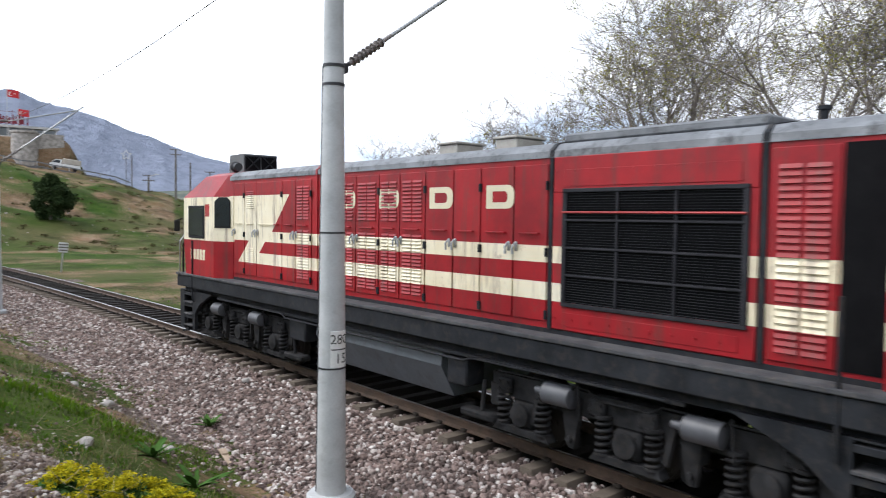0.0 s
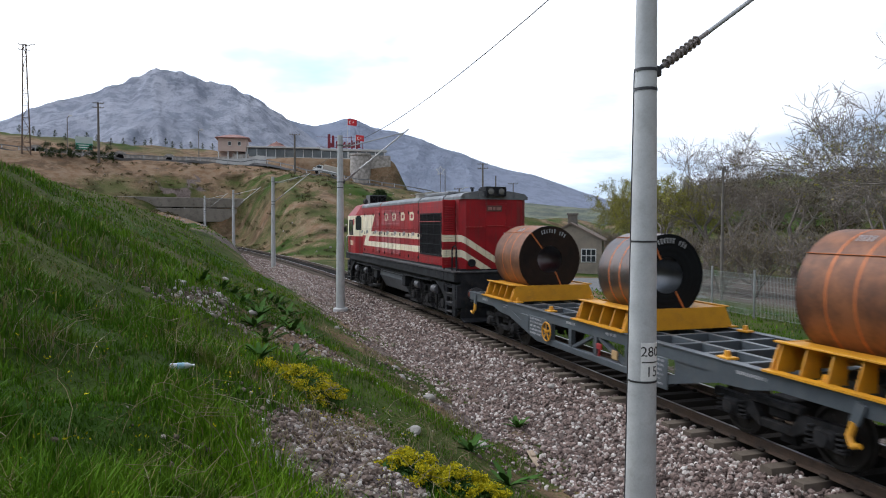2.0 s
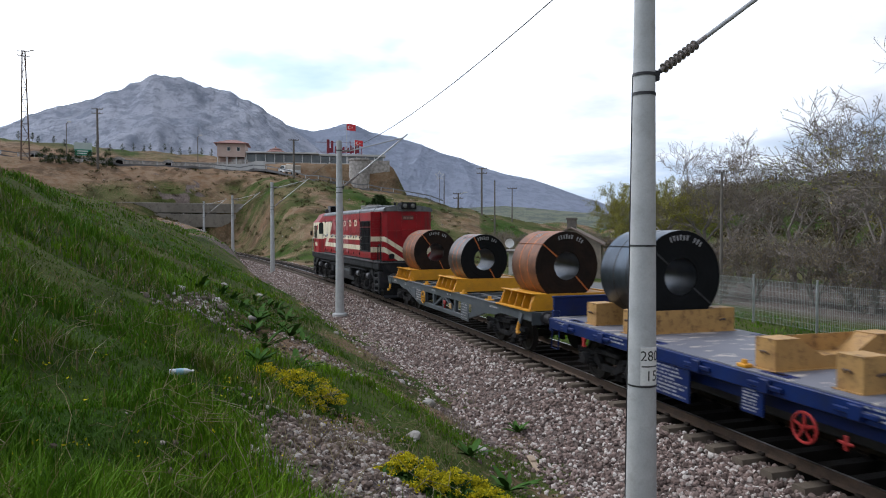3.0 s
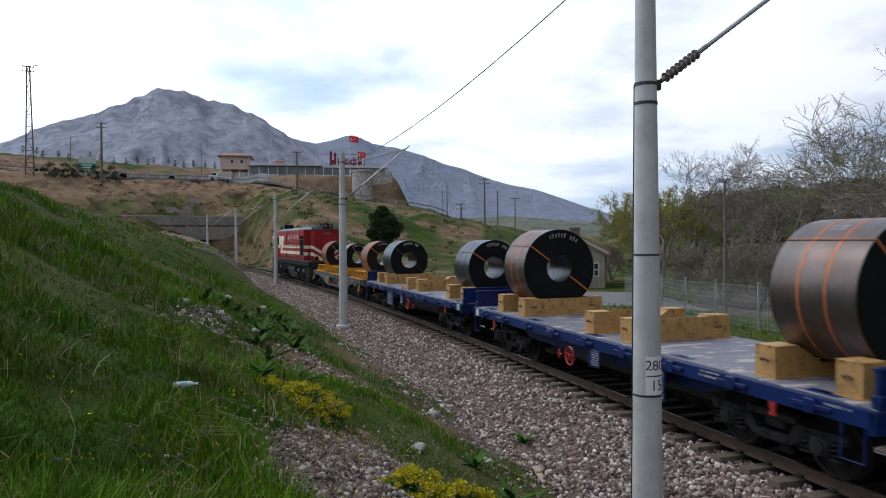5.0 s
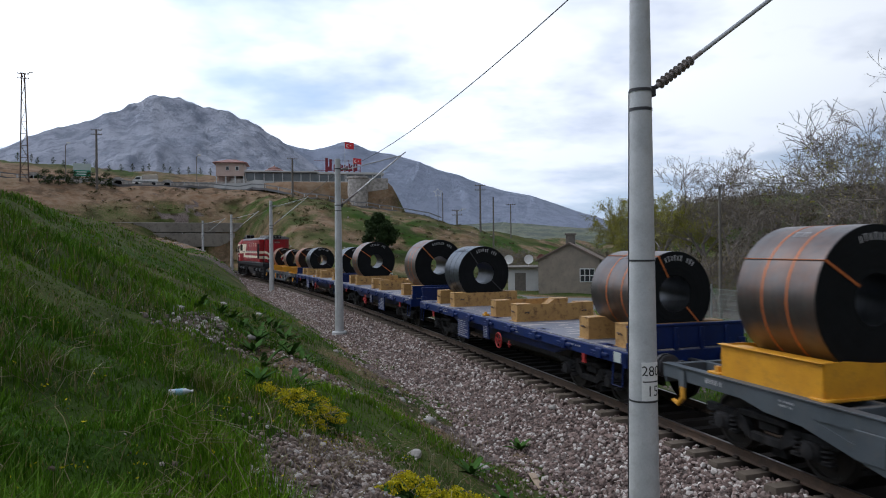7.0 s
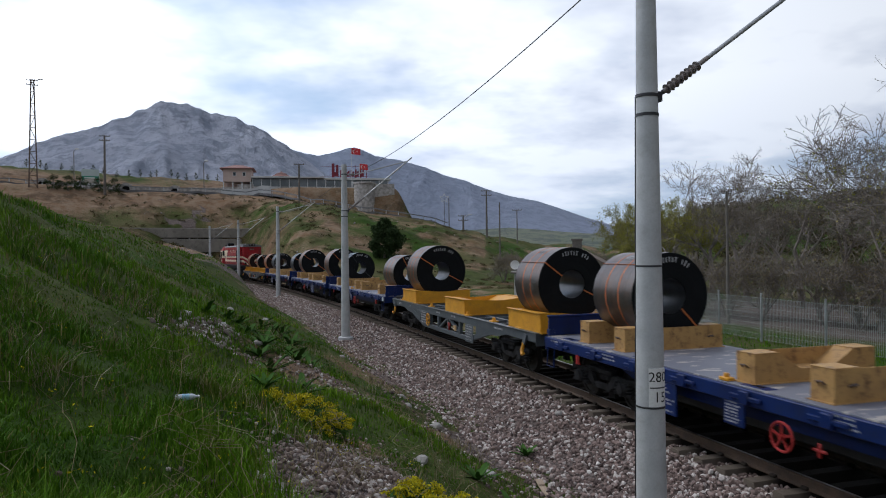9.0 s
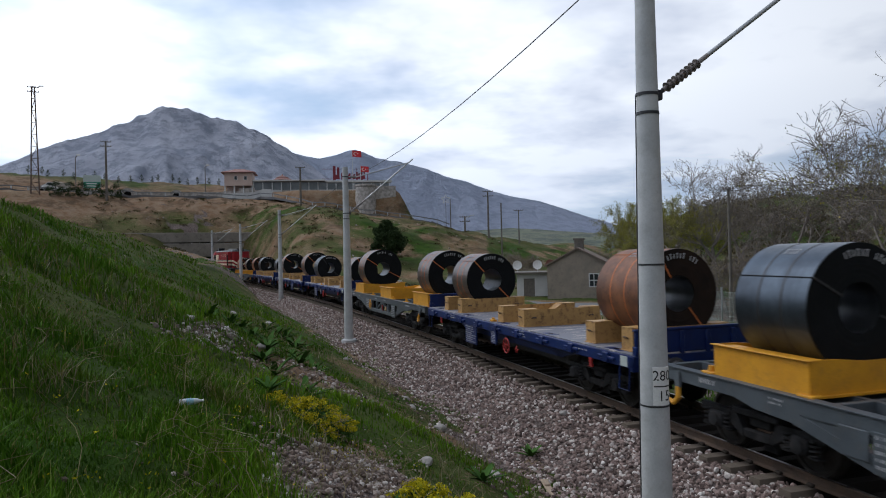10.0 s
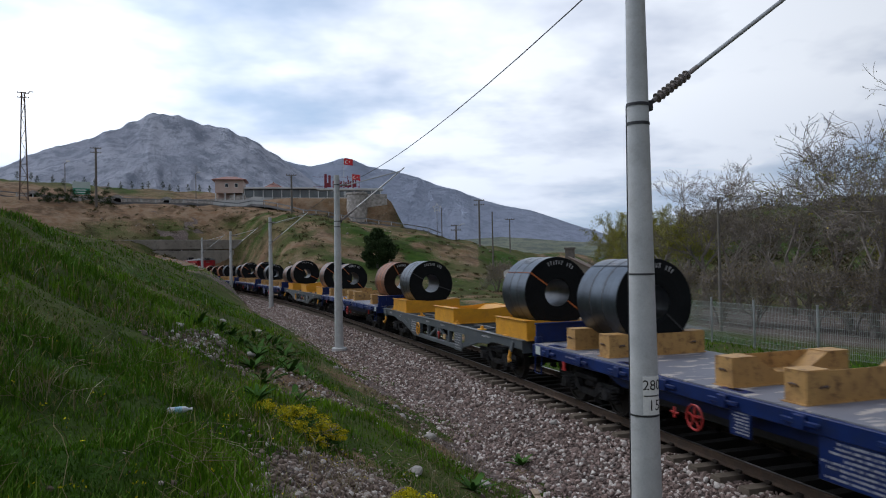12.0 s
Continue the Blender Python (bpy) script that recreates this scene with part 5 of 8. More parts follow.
        # window in the slanted rear corner
        ra = Vector((5.76, sd * 1.22, 0))
        rb = Vector((6.30, sd * W, 0))
        nn = Vector((-0.26 / 0.6, sd * 0.54 / 0.6, 0))
        for name_, mat_, o, lift in (("window", RUBBER, 0.0, 0.016), ("pane", GLASS, 0.045, 0.024)):
            ks = [(0.14 + o, 2.98 + o), (0.93 - o, 2.98 + o), (0.93 - o, 3.62), (0.70, 3.72), (0.30, 3.72), (0.14 + o, 3.62)]
            d = M()
            v = [ra.lerp(rb, k) + nn * lift + Vector((0, 0, z)) for k, z in ks] + [ra.lerp(rb, k) - nn * 0.02 + Vector((0, 0, z)) for k, z in ks]
            d.add([tuple(p) for p in v], [tuple(range(6)), tuple(range(11, 5, -1))] + [(i, i + 6, (i + 1) % 6 + 6, (i + 1) % 6) for i in range(6)])
            wf = part(name_, d, mat_, cab if name_ == "window" else wf)
        d = M()
        d.tube([(8.30, sd * (W + 0.06), 1.75), (8.30, sd * (W + 0.06), 2.6), (8.42, sd * (W - 0.1), 2.75)], 0.018, 6)
        part("grab_bar", d, STEEL, cab)
        d = M()
        d.box(8.30, 8.36, sd * (W + 0.05), sd * (W + 0.20), 2.85, 3.15, 0.02)
        d.tube([(8.25, sd * W, 3.2), (8.33, sd * (W + 0.12), 3.15)], 0.012, 6)
        part("mirror", d, RUBBER, cab)
        # number as plain bars and a small red badge
        d = M()
        for k in range(5):
            d.box(7.58 - k * 0.19, 7.72 - k * 0.19, sd * W, sd * (W + 0.004), 2.16, 2.42)
        part("number_bars", d, CREAM, cab, "cream bars of a painted number")
        d = M()
        d.box(6.55, 6.80, sd * W, sd * (W + 0.004), 3.25, 3.55)
        part("badge", d, RED_PART, cab)
    d = M()
    for y in (-0.72, 0.72):
        d.add([(8.345, y * 0.75 - 0.45, 3.78), (8.345, y * 0.75 + 0.45, 3.78), (7.66, y * 0.65 + 0.40, 4.22), (7.66, y * 0.65 - 0.40, 4.22)], [(0, 1, 2, 3)])
    part("windscreen", d, GLASS, cab)
    d = M()
    d.lathe([(0, 0.10), (0.12, 0.10), (0.16, 0.14)], (6.05, 0.95, ZT + 0.35), "x", 14)
    part("horn", d, DARK_STEEL, L)
    # tank and boxes between the bogies
    b = M()
    b.prism([(-1.20, 1.20), (1.20, 1.20), (1.25, 0.95), (0.95, 0.42), (-0.95, 0.42), (-1.25, 0.95)], -1.9, 1.9, "x")
    part("fuel_tank", b, surf("tank_grey", (0.11, 0.125, 0.145), (0.08, 0.09, 0.105), 2.0, 0.5, bump=0.1, dirt=(0.05, 0.045, 0.04), dirt_amount=0.5), L, "dark grey fuel tank with grime")
    for x0, x1 in ((-2.6, -2.15), (2.15, 2.8)):
        for sd in (1, -1):
            b = M()
            b.box(x0, x1, sd * 0.95, sd * 1.35, 0.75, 1.18, 0.03)
            part("equipment_box", b, LOCO_DARK, L)
    # pipes along the sill
    for sd in (1, -1):
        b = M()
        b.tube([(-6.0, sd * 1.43, 1.26), (-2.8, sd * 1.43, 1.24), (-2.6, sd * 1.43, 1.18), (2.8, sd * 1.43, 1.18), (3.0, sd * 1.43, 1.25), (6.2, sd * 1.43, 1.26)], 0.018, 6)
        part("air_pipe", b, LOCO_DARK, L)
    # three-axle bogies
    for cx in (-5.35, 5.35):
        b = M()
        for sd in (1, -1):
            b.prism([(cx - 2.35, 0.86), (cx - 2.35, 1.06), (cx + 2.35, 1.06), (cx + 2.35, 0.86), (cx + 1.9, 0.74), (cx - 1.9, 0.74)], sd * 1.06, sd * 1.18)
            for x in (-2.3, 0.9, -0.9, 2.3):
                b.box(cx + x - 0.10, cx + x + 0.10, sd * 1.05, sd * 1.19, 0.55, 0.9, 0.02)
        b.box(cx - 0.3, cx + 0.3, -1.1, 1.1, 0.7, 1.0, 0.03)
        bo = part("bogie", b, BOGIE, L, "three-axle bogie with coil springs and brake cylinders")
        for k in (-1, 0, 1):
            ax = cx + k * 1.72
            for sd in (1, -1):
                d = M()
                d.box(ax - 0.20, ax + 0.20, sd * 1.06, sd * 1.26, 0.36, 0.72, 0.05)
                d.lathe([(sd * 1.26, 0.17), (sd * 1.31, 0.16), (sd * 1.33, 0.06)], (ax, 0, 0.55), "y", 16)
                d.prism([(ax - 0.52, 0.26), (ax + 0.52, 0.26), (ax + 0.46, 0.36), (ax - 0.46, 0.36)], sd * 1.10, sd * 1.28)
                part("axle_box", d, BOGIE, bo)
                for o in (-0.36, 0.36):
                    d = M()
                    d.spring(ax + o, sd * 1.20, 0.37, 0.80, 0.095, 0.024, 5, 6)
                    d.lathe([(0.34, 0.12), (0.37, 0.12)], (ax + o, sd * 1.20, 0), "z", 14), d.lathe([(0.80, 0.12), (0.84, 0.12)], (ax + o, sd * 1.20, 0), "z", 14)
                    part("spring", d, BOGIE, bo)
            w = wheelset("wheelset", ax, 0.55, bo)
            SPIN.append((w, ax, 0.55))
        for sd in (1, -1):
            for x in (-1.05, 1.0):
                d = M()
                d.lathe([(x - 0.24, 0.10), (x - 0.22, 0.15), (x + 0.22, 0.15), (x + 0.24, 0.13), (x + 0.25, 0.06), (x + 0.40, 0.05)], (cx, sd * 1.30, 0.98), "x", 18)
                part("brake_cylinder", d, surf("cylinder_grey", (0.085, 0.088, 0.098), (0.055, 0.056, 0.064), 3.0, 0.5, bump=0.1), bo)
                d = M()
                d.beam((cx + x + 0.38, sd * 1.26, 1.0), (cx + x + 0.52, sd * 1.22, 0.45), 0.05, 0.09)
                d.tube([(cx + x - 0.22, sd * 1.32, 1.08), (cx + x - 0.32, sd * 1.34, 1.2), (cx + x - 0.34, sd * 1.30, 0.7)], 0.016, 6)
                part("brake_lever", d, BOGIE, bo)
            for x in (-0.86, 0.86):
                d = M()
                d.prism([(cx + x - 0.16, 0.98), (cx + x + 0.16, 0.98), (cx + x + 0.11, 0.62), (cx + x + 0.04, 0.30), (cx + x - 0.06, 0.30), (cx + x - 0.11, 0.62)], sd * 1.16, sd * 1.24)
                d.lathe([(sd * 1.24, 0.05), (sd * 1.29, 0.045)], (cx + x, 0, 0.86), "y", 10), d.lathe([(sd * 1.24, 0.045), (sd * 1.30, 0.04)], (cx + x, 0, 0.42), "y", 10)
                part("brake_hanger", d, BOGIE, bo)
                d = M()
                d.prism([(cx + x + 0.12, 0.20), (cx + x + 0.24, 0.24), (cx + x + 0.30, 0.66), (cx + x + 0.20, 0.66)], sd * 0.82, sd * 1.02)
                part("brake_block", d, BOGIE, bo)
            for x in (-2.0, -0.3, 0.45, 2.05):
                d = M()
                d.box(cx + x - 0.13, cx + x + 0.13, sd * 1.18, sd * 1.27, 0.80, 1.02, 0.025)
                for k in (-0.08, 0.08):
                    d.lathe([(sd * 1.27, 0.022), (sd * 1.29, 0.02)], (cx + x + k, 0, 0.96), "y", 8), d.lathe([(sd * 1.27, 0.022), (sd * 1.29, 0.02)], (cx + x + k, 0, 0.86), "y", 8)
                part("frame_bracket", d, BOGIE, bo)
            d = M()
            d.tube([(cx - 2.2, sd * 1.23, 1.10), (cx - 0.5, sd * 1.24, 1.12), (cx - 0.3, sd * 1.26, 1.02), (cx + 0.4, sd * 1.26, 1.02), (cx + 0.6, sd * 1.24, 1.12), (cx + 2.2, sd * 1.23, 1.10)], 0.016, 6)
            part("air_pipe", d, BOGIE, bo)
            d = M()
            e = 1 if cx < 0 else -1
            d.tube([(cx + e * 2.5, sd * 1.2, 0.9), (cx + e * 2.55, sd * 1.2, 0.42)], 0.035, 8), d.box(cx + e * 2.2, cx + e * 2.95, sd * 1.05, sd * 1.30, 0.30, 0.42, 0.03)
            part("sand_pipe", d, BOGIE, bo)
    return L


# ---- steel coils ----
def coil(name_label, radius, width, bore, mat, mat_end, strap_mat, seed):
    """A wound coil, its axis along the wagon, origin at its underside's middle."""
    C = empty("steel_coil")
    tagged(C, name_label, "steel coil", "coils on the train")
    r_ = random.Random(seed)
    b = M()
    w = width / 2
    b.lathe([(-w + 0.015, radius), (-w * 0.5, radius + 0.002), (0, radius), (w * 0.5, radius + 0.002), (w - 0.015, radius)], (0, 0, radius), "x", 64)
    b.f = [q for q in b.f if len(q) == 4]
    part("outer_wrap", b, mat, C)
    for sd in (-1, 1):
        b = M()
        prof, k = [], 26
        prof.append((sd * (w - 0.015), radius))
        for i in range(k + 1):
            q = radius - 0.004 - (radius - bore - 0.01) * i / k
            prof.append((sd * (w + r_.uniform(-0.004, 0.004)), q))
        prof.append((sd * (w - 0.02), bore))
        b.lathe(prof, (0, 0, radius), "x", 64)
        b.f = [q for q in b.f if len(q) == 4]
        part("coil_end", b, mat_end, C, "dark wound sheet edges, their shade put into the colour")
    b = M()
    b.lathe([(-w + 0.02, bore), (w - 0.02, bore)], (0, 0, radius), "x", 48)
    b.f = [q for q in b.f if len(q) == 4]
    part("bore", b, BORE, C)
    for x in (-w * 0.33, w * 0.30):
        b = M()
        b.lathe([(x - 0.018, radius + 0.001), (x - 0.018, radius + 0.005), (x + 0.018, radius + 0.005), (x + 0.018, radius + 0.001)], (0, 0, radius), "x", 64)
        b.f = [q for q in b.f if len(q) == 4]
        part("strap", b, strap_mat, C)
    a = r_.uniform(0.5, 1.1)
    for k in range(2):
        b = M()
        w2 = a + k * math.pi * r_.uniform(0.9, 1.1)
        c, q = math.cos(w2), math.sin(w2)
        b.beam((-w - 0.012, c * bore, radius + q * bore), (-w - 0.012, c * radius, radius + q * radius), 0.035, 0.006, up=(1, 0, 0))
        b.beam((-w, c * (radius + 0.004), radius + q * (radius + 0.004)), (w, c * (radius + 0.004), radius + q * (radius + 0.004)), 0.035, 0.008)
        part("eye_strap", b, ORANGE_STRAP if seed % 2 else strap_mat, C)
    # chalked marks on the end: unreadable, as short bars
    b = M()
    for k in range(9):
        w2 = 1.9 - k * 0.10 - (0.12 if k > 5 else 0)
        rr = radius * 0.84
        p = Vector((-w - 0.014, -math.cos(w2) * rr, radius + math.sin(w2) * rr))
        t = Vector((0, math.sin(w2), math.cos(w2)))
        nrm = Vector((0, -math.cos(w2), math.sin(w2)))
        b.beam(p - nrm * 0.05, p + nrm * 0.05, 0.028, 0.004, up=(1, 0, 0))
        if k % 2:
            b.beam(p + nrm * 0.05 - t * 0.03, p + nrm * 0.05 + t * 0.03, 0.02, 0.004, up=(1, 0, 0))
    tagged(part("chalk_mark", b, STENCIL, C), "white chalk marks", kind="stuff")
    b = M()
    for k in range(4):
        x = 0.12 - k * 0.075
        w2 = 1.05
        n_ = Vector((0, math.cos(w2), math.sin(w2)))
        t = Vector((0, -math.sin(w2), math.cos(w2)))
        p = Vector((x, 0, radius)) + n_ * (radius + 0.003)
        b.beam(p - t * 0.07, p + t * 0.07, 0.02, 0.004, up=n_)
        b.beam(p + t * 0.07, p + t * 0.07 + Vector((0.04, 0, 0)), 0.02, 0.004, up=n_)
    tagged(part("chalk_mark", b, STENCIL, C), "white chalk marks", kind="stuff")
    return C


def tan_cradle():
    """Two notched tan box beams across the deck."""
    C = tagged(empty("coil_cradle"), "tan painted steel coil cradle of two notched beams", "coil cradle", "coil cradles")
    for x in (0.72, -0.72):
        b = M()
        t = 0.19
        e = 1 if x > 0 else -1
        b.box(x + e * (t + 0.001), x + e * (t + 0.018), -1.15, 1.15, 0.0, 0.455)
        b.prism([(-1.15, 0), (0, 0), (0, 0.20), (-0.30, 0.20), (-0.72, 0.46), (-1.15, 0.46)], x - t, x + t, "x")
        b.prism([(1.15, 0), (1.15, 0.46), (0.72, 0.46), (0.30, 0.20), (0, 0.20), (0, 0)], x - t, x + t, "x")
        bm_ = part("cradle_beam", b, TAN, C)
        b = M()
        for sd in (1, -1):
            b.box(x - t - 0.004, x + t + 0.004, sd * 0.71, sd * 1.156, 0.455, 0.470, 0.004)
        b.box(x - t - 0.04, x + t + 0.04, -1.19, 1.19, 0.0, 0.015)
        part("cap_plate", b, TAN, bm_)
        for sd in (1, -1):
            b = M()
            for q in (e,):
                b.tube([(x + q * (t + 0.004), sd * 0.8, 0.22), (x + q * (t + 0.06), sd * 0.82, 0.25), (x + q * (t + 0.06), sd * 0.90, 0.25), (x + q * (t + 0.004), sd * 0.92, 0.22)], 0.018, 6)
            part("lashing_ring", b, RUSTY_POST, bm_)
            b = M()
            b.tube([(x - 0.06, sd * 1.155, 0.24), (x - 0.05, sd * 1.20, 0.28), (x + 0.05, sd * 1.20, 0.28), (x + 0.06, sd * 1.155, 0.24)], 0.014, 6)
            part("lashing_ring", b, RUSTY_POST, bm_)
    return C


def yellow_tray():
    """A yellow coil tray: two notched end plates, side plates and sloped bearers."""
    C = tagged(empty("coil_tray"), "bright yellow steel coil tray with sloped bearers", "coil cradle", "coil trays")
    for x in (1.0, -1.0):
        b = M()
        for sd in (1, -1):
            b.prism([(0, 0), (sd * 1.15, 0), (sd * 1.15, 0.50), (sd * 0.75, 0.50), (sd * 0.25, 0.45), (0, 0.445)], x - 0.012, x + 0.012, "x")
        b.box(x - 0.06, x + 0.06, -1.17, 1.17, -0.02, 0.012)
        part("end_plate", b, YELLOW, C)
    for sd in (1, -1):
        b = M()
        b.prism([(sd * 1.14, 0), (sd * 1.17, 0), (sd * 1.17, 0.50), (sd * 1.14, 0.50)], -1.0, 1.0, "x")
        b.box(-1.03, 1.03, sd * 1.10, sd * 1.22, 0.49, 0.505, 0.004)
        part("side_plate", b, YELLOW, C)
        b = M()
        b.add([(-0.98, sd * 1.13, 0.48), (0.98, sd * 1.13, 0.48), (0.98, sd * 0.78, 0.47), (-0.98, sd * 0.78, 0.47), (-0.98, sd * 0.25, 0.22), (0.98, sd * 0.25, 0.22)],
              [(0, 1, 2, 3), (3, 2, 5, 4)])
        part("bearer", b, YELLOW, C)
    b = M()
    b.box(-0.98, 0.98, -0.3, 0.3, 0.19, 0.22)
    part("floor_plate", b, YELLOW, C)
    return C


def ribbed_saddle():
    """A low yellow saddle with slanted sides and open ribs."""
    C = tagged(empty("coil_saddle"), "yellow ribbed steel coil saddle with slanted ends", "coil cradle", "coil saddles")
    for x in (0.96, -0.96):
        b = M()
        b.prism([(-1.28, 0.0), (1.28, 0.0), (1.10, 0.43), (-1.10, 0.43)], x - 0.015, x + 0.015, "x")
        part("end_plate", b, YELLOW, C)
    for sd in (1, -1):
        b = M()
        b.beam((-1.05, sd * 1.27, 0.02), (1.05, sd * 1.27, 0.02), 0.16, 0.03)
        b.add([(-0.94, sd * 1.16, 0.42), (0.94, sd * 1.16, 0.42), (0.94, sd * 0.70, 0.42), (-0.94, sd * 0.70, 0.42), (-0.94, sd * 0.22, 0.20), (0.94, sd * 0.22, 0.20)], [(0, 1, 2, 3), (3, 2, 5, 4)])
        b.box(-1.0, 1.0, sd * 1.08, sd * 1.18, 0.42, 0.45, 0.006)
        part("side_rail", b, YELLOW, C)
        for k in range(5):
            x = -0.88 + k * 0.44
            b = M()
            b.prism([(sd * 0.9, 0.0), (sd * 1.26, 0.0), (sd * 1.12, 0.42), (sd * 0.9, 0.42)], x - 0.012, x + 0.012, "x")
            part("rib", b, YELLOW, C)
    b = M()
    b.box(-0.94, 0.94, -0.3, 0.3, 0.18, 0.215)
    part("floor_plate", b, YELLOW, C)
    return C


# ---- wagons (x ahead along the line, origin at rail level under the middle) ----
def hand_wheel(parent, x, y, z, mat, r=0.24):
    b = M()
    sg = 1 if y > 0 else -1
    ring = [(x + r * math.cos(a), y + sg * 0.05, z + r * math.sin(a)) for a in [2 * math.pi * i / 24 for i in range(25)]]
    b.tube(ring, 0.02, 6)
    for k in range(5):
        a = 2 * math.pi * k / 5 + 0.3
        b.beam((x, y + sg * 0.05, z), (x + r * math.cos(a), y + sg * 0.05, z + r * math.sin(a)), 0.035, 0.015, up=(0, 1, 0))
    b.lathe([(y, 0.04), (y + sg * 0.09, 0.035)], (x, 0, z), "y", 10)
    return part("hand_brake_wheel", b, mat, parent, "spoked hand brake wheel")


def blue_wagon():
    W = tagged(empty("flat_wagon"), "blue flat wagon with worn deck and low end boards", "wagon", "train vehicles")
    H = 6.95
    b = M()
    for sd in (1, -1):
        b.box(-H, H, sd * 1.30, sd * 1.42, 0.98, 1.22, 0.015)
        b.prism([(-4.4, 0.98), (-3.4, 0.72), (3.4, 0.72), (4.4, 0.98)], sd * 1.02, sd * 1.10)
        b.box(-H, H, sd * 1.24, sd * 1.30, 1.00, 1.18)
    for e in (1, -1):
        b.box(e * (H - 0.12), e * H, -1.42, 1.42, 0.92, 1.22, 0.015)
    for x in (-5.5, -4, -2.5, -1, 1, 2.5, 4, 5.5):
        b.box(x - 0.06, x + 0.06, -1.3, 1.3, 0.95, 1.15)
    part("frame", b, BLUE_WAGON, W, "blue steel side sills")
    k = 7
    for i in range(k):
        b = M()
        x0, x1 = -H + 0.02 + (2 * H - 0.04) * i / k, -H + 0.02 + (2 * H - 0.04) * (i + 1) / k
        b.box(x0 + 0.006, x1 - 0.006, -1.36, 1.36, 1.19, 1.245, 0.006)
        part("deck_plate", b, DECK, W, "blue-grey steel deck plate with bare scuffs")
    for e in (1, -1):
        b = M()
        x = e * (H - 0.06)
        b.box(x - 0.03, x + 0.03, -1.34, 1.34, 1.25, 1.70, 0.01)
        for y in (-0.9, -0.3, 0.3, 0.9):
            b.box(x + e * 0.03, x + e * 0.07, y - 0.05, y + 0.05, 1.22, 1.66, 0.008)
        b.box(x - 0.05, x + 0.05, -1.36, 1.36, 1.68, 1.73, 0.01)
        eb = part("end_board", b, BLUE_WAGON, W, "low dark blue end board")
        for y in (-1.28, 1.28):
            b = M()
            b.box(x - 0.06, x + 0.06, y - 0.08, y + 0.08, 1.22, 1.40, 0.01)
            part("hinge", b, BLUE_WAGON, eb)
        buffers(W, e * H, e, 0.875, 1.03, DARK_STEEL)
        for sd in (1, -1):
            b = M()
            b.tube([(e * (H - 0.5), sd * 1.40, 1.0), (e * (H - 0.5), sd * 1.43, 0.55), (e * (H - 0.15), sd * 1.43, 0.55), (e * (H - 0.15), sd * 1.40, 1.0)], 0.016, 6)
            part("foot_step", b, BLUE_WAGON, W)
        b = M()
        b.tube([(e * H, 0.3, 0.95), (e * (H + 0.2), 0.32, 0.75), (e * (H + 0.38), 0.3, 0.8)], 0.028, 8)
        b.box(e * H, e * (H + 0.4), -0.06, 0.06, 0.94, 1.06, 0.02)
        part("coupling", b, DARK_STEEL, W)
    r_ = random.Random(3)
    for sd in (1, -1):
        for i in range(9):
            x = -6.0 + i * 1.5
            b = M()
            y = sd * 1.42
            b.box(x - 0.32, x + 0.32, y, y + sd * 0.05, 1.06, 1.13, 0.012)
            b.box(x - 0.10, x + 0.10, y, y + sd * 0.07, 1.00, 1.20, 0.015)
            part("stake_bracket", b, BLUE_WAGON, W)
            if i % 2 == 0:
                b = M()
                b.box(x - 0.28, x + 0.28, sd * 1.10, sd * 1.30, 1.24, 1.251, 0.003)
                lr = part("lashing_recess", b, BLUE_WAGON, W)
                b = M()
                b.box(x - 0.12, x + 0.12, sd * 1.16, sd * 1.24, 1.25, 1.2545)
                part("slot", b, GRILLE_SHADE_BLACK, lr)
        for x in (5.3, -5.3):
            b = M()
            b.prism([(x - 0.07, 1.0), (x + 0.07, 1.0), (x + 0.04, 0.88), (x + 0.07, 0.80), (x - 0.07, 0.80), (x - 0.04, 0.88)], sd * 1.38, sd * 1.42)
            part("lifting_hook", b, RED_PART, W, "red painted hook")
        for x0, x1, z0, z1, n_ in ((1.75, 2.75, 0.42, 0.98, 3), (0.08, 0.53, 0.62, 1.06, 1)):
            b = M()
            b.box(x0, x1, sd * 1.36, sd * 1.40, z0, z1, 0.01)
            bd = part("data_panel", b, BLUE_WAGON, W, "blue panel with white stencilled rows")
            bd2 = stencil(bd, x1 - 0.04, z1 - 0.03, 3, 8 if n_ > 1 else 8, (x1 - x0) - 0.1, (z1 - z0) - 0.05, sd * 1.40, 0.45, n_)
        stencil(W, 4.2, 1.18, 3, 2, 0.6, 0.14, sd * 1.42, 0.5, 7), stencil(W, -1.6, 1.20, 3, 3, 0.4, 0.18, sd * 1.42, 0.5, 8), stencil(W, 6.6, 1.18, 3, 1, 0.5, 0.08, sd * 1.42, 0.5, 9)
        stencil(W, -4.6, 1.14, 3, 1, 0.7, 0.07, sd * 1.42, 0.5, 10)
        b = M()
        b.box(-6.75, -6.5, sd * 1.42, sd * 1.425, 1.0, 1.2)
        part("label_holder", b, surf("label_grey", (0.45, 0.50, 0.48), (0.38, 0.42, 0.40), 6.0, 0.6), W)
        hand_wheel(W, -0.7, sd * 1.38, 0.70, RED_PART, 0.20)
        b = M()
        cx_ = -1.3
        b.box(cx_ - 0.11, cx_ + 0.11, sd * 1.36, sd * 1.39, 0.64, 0.68, 0.01), b.box(cx_ - 0.03, cx_ + 0.02, sd * 1.36, sd * 1.40, 0.57, 0.76, 0.01)
        part("brake_changeover", b, RED_PART, W)
    b = M()
    b.lathe([(-1.6, 0.15), (-1.55, 0.19), (-0.5, 0.19), (-0.45, 0.15)], (0, -0.4, 0.72), "x", 18)
    part("air_reservoir", b, DARK_STEEL, W)
    # centre boxes made deep to block light and view under the deck
    b = M()
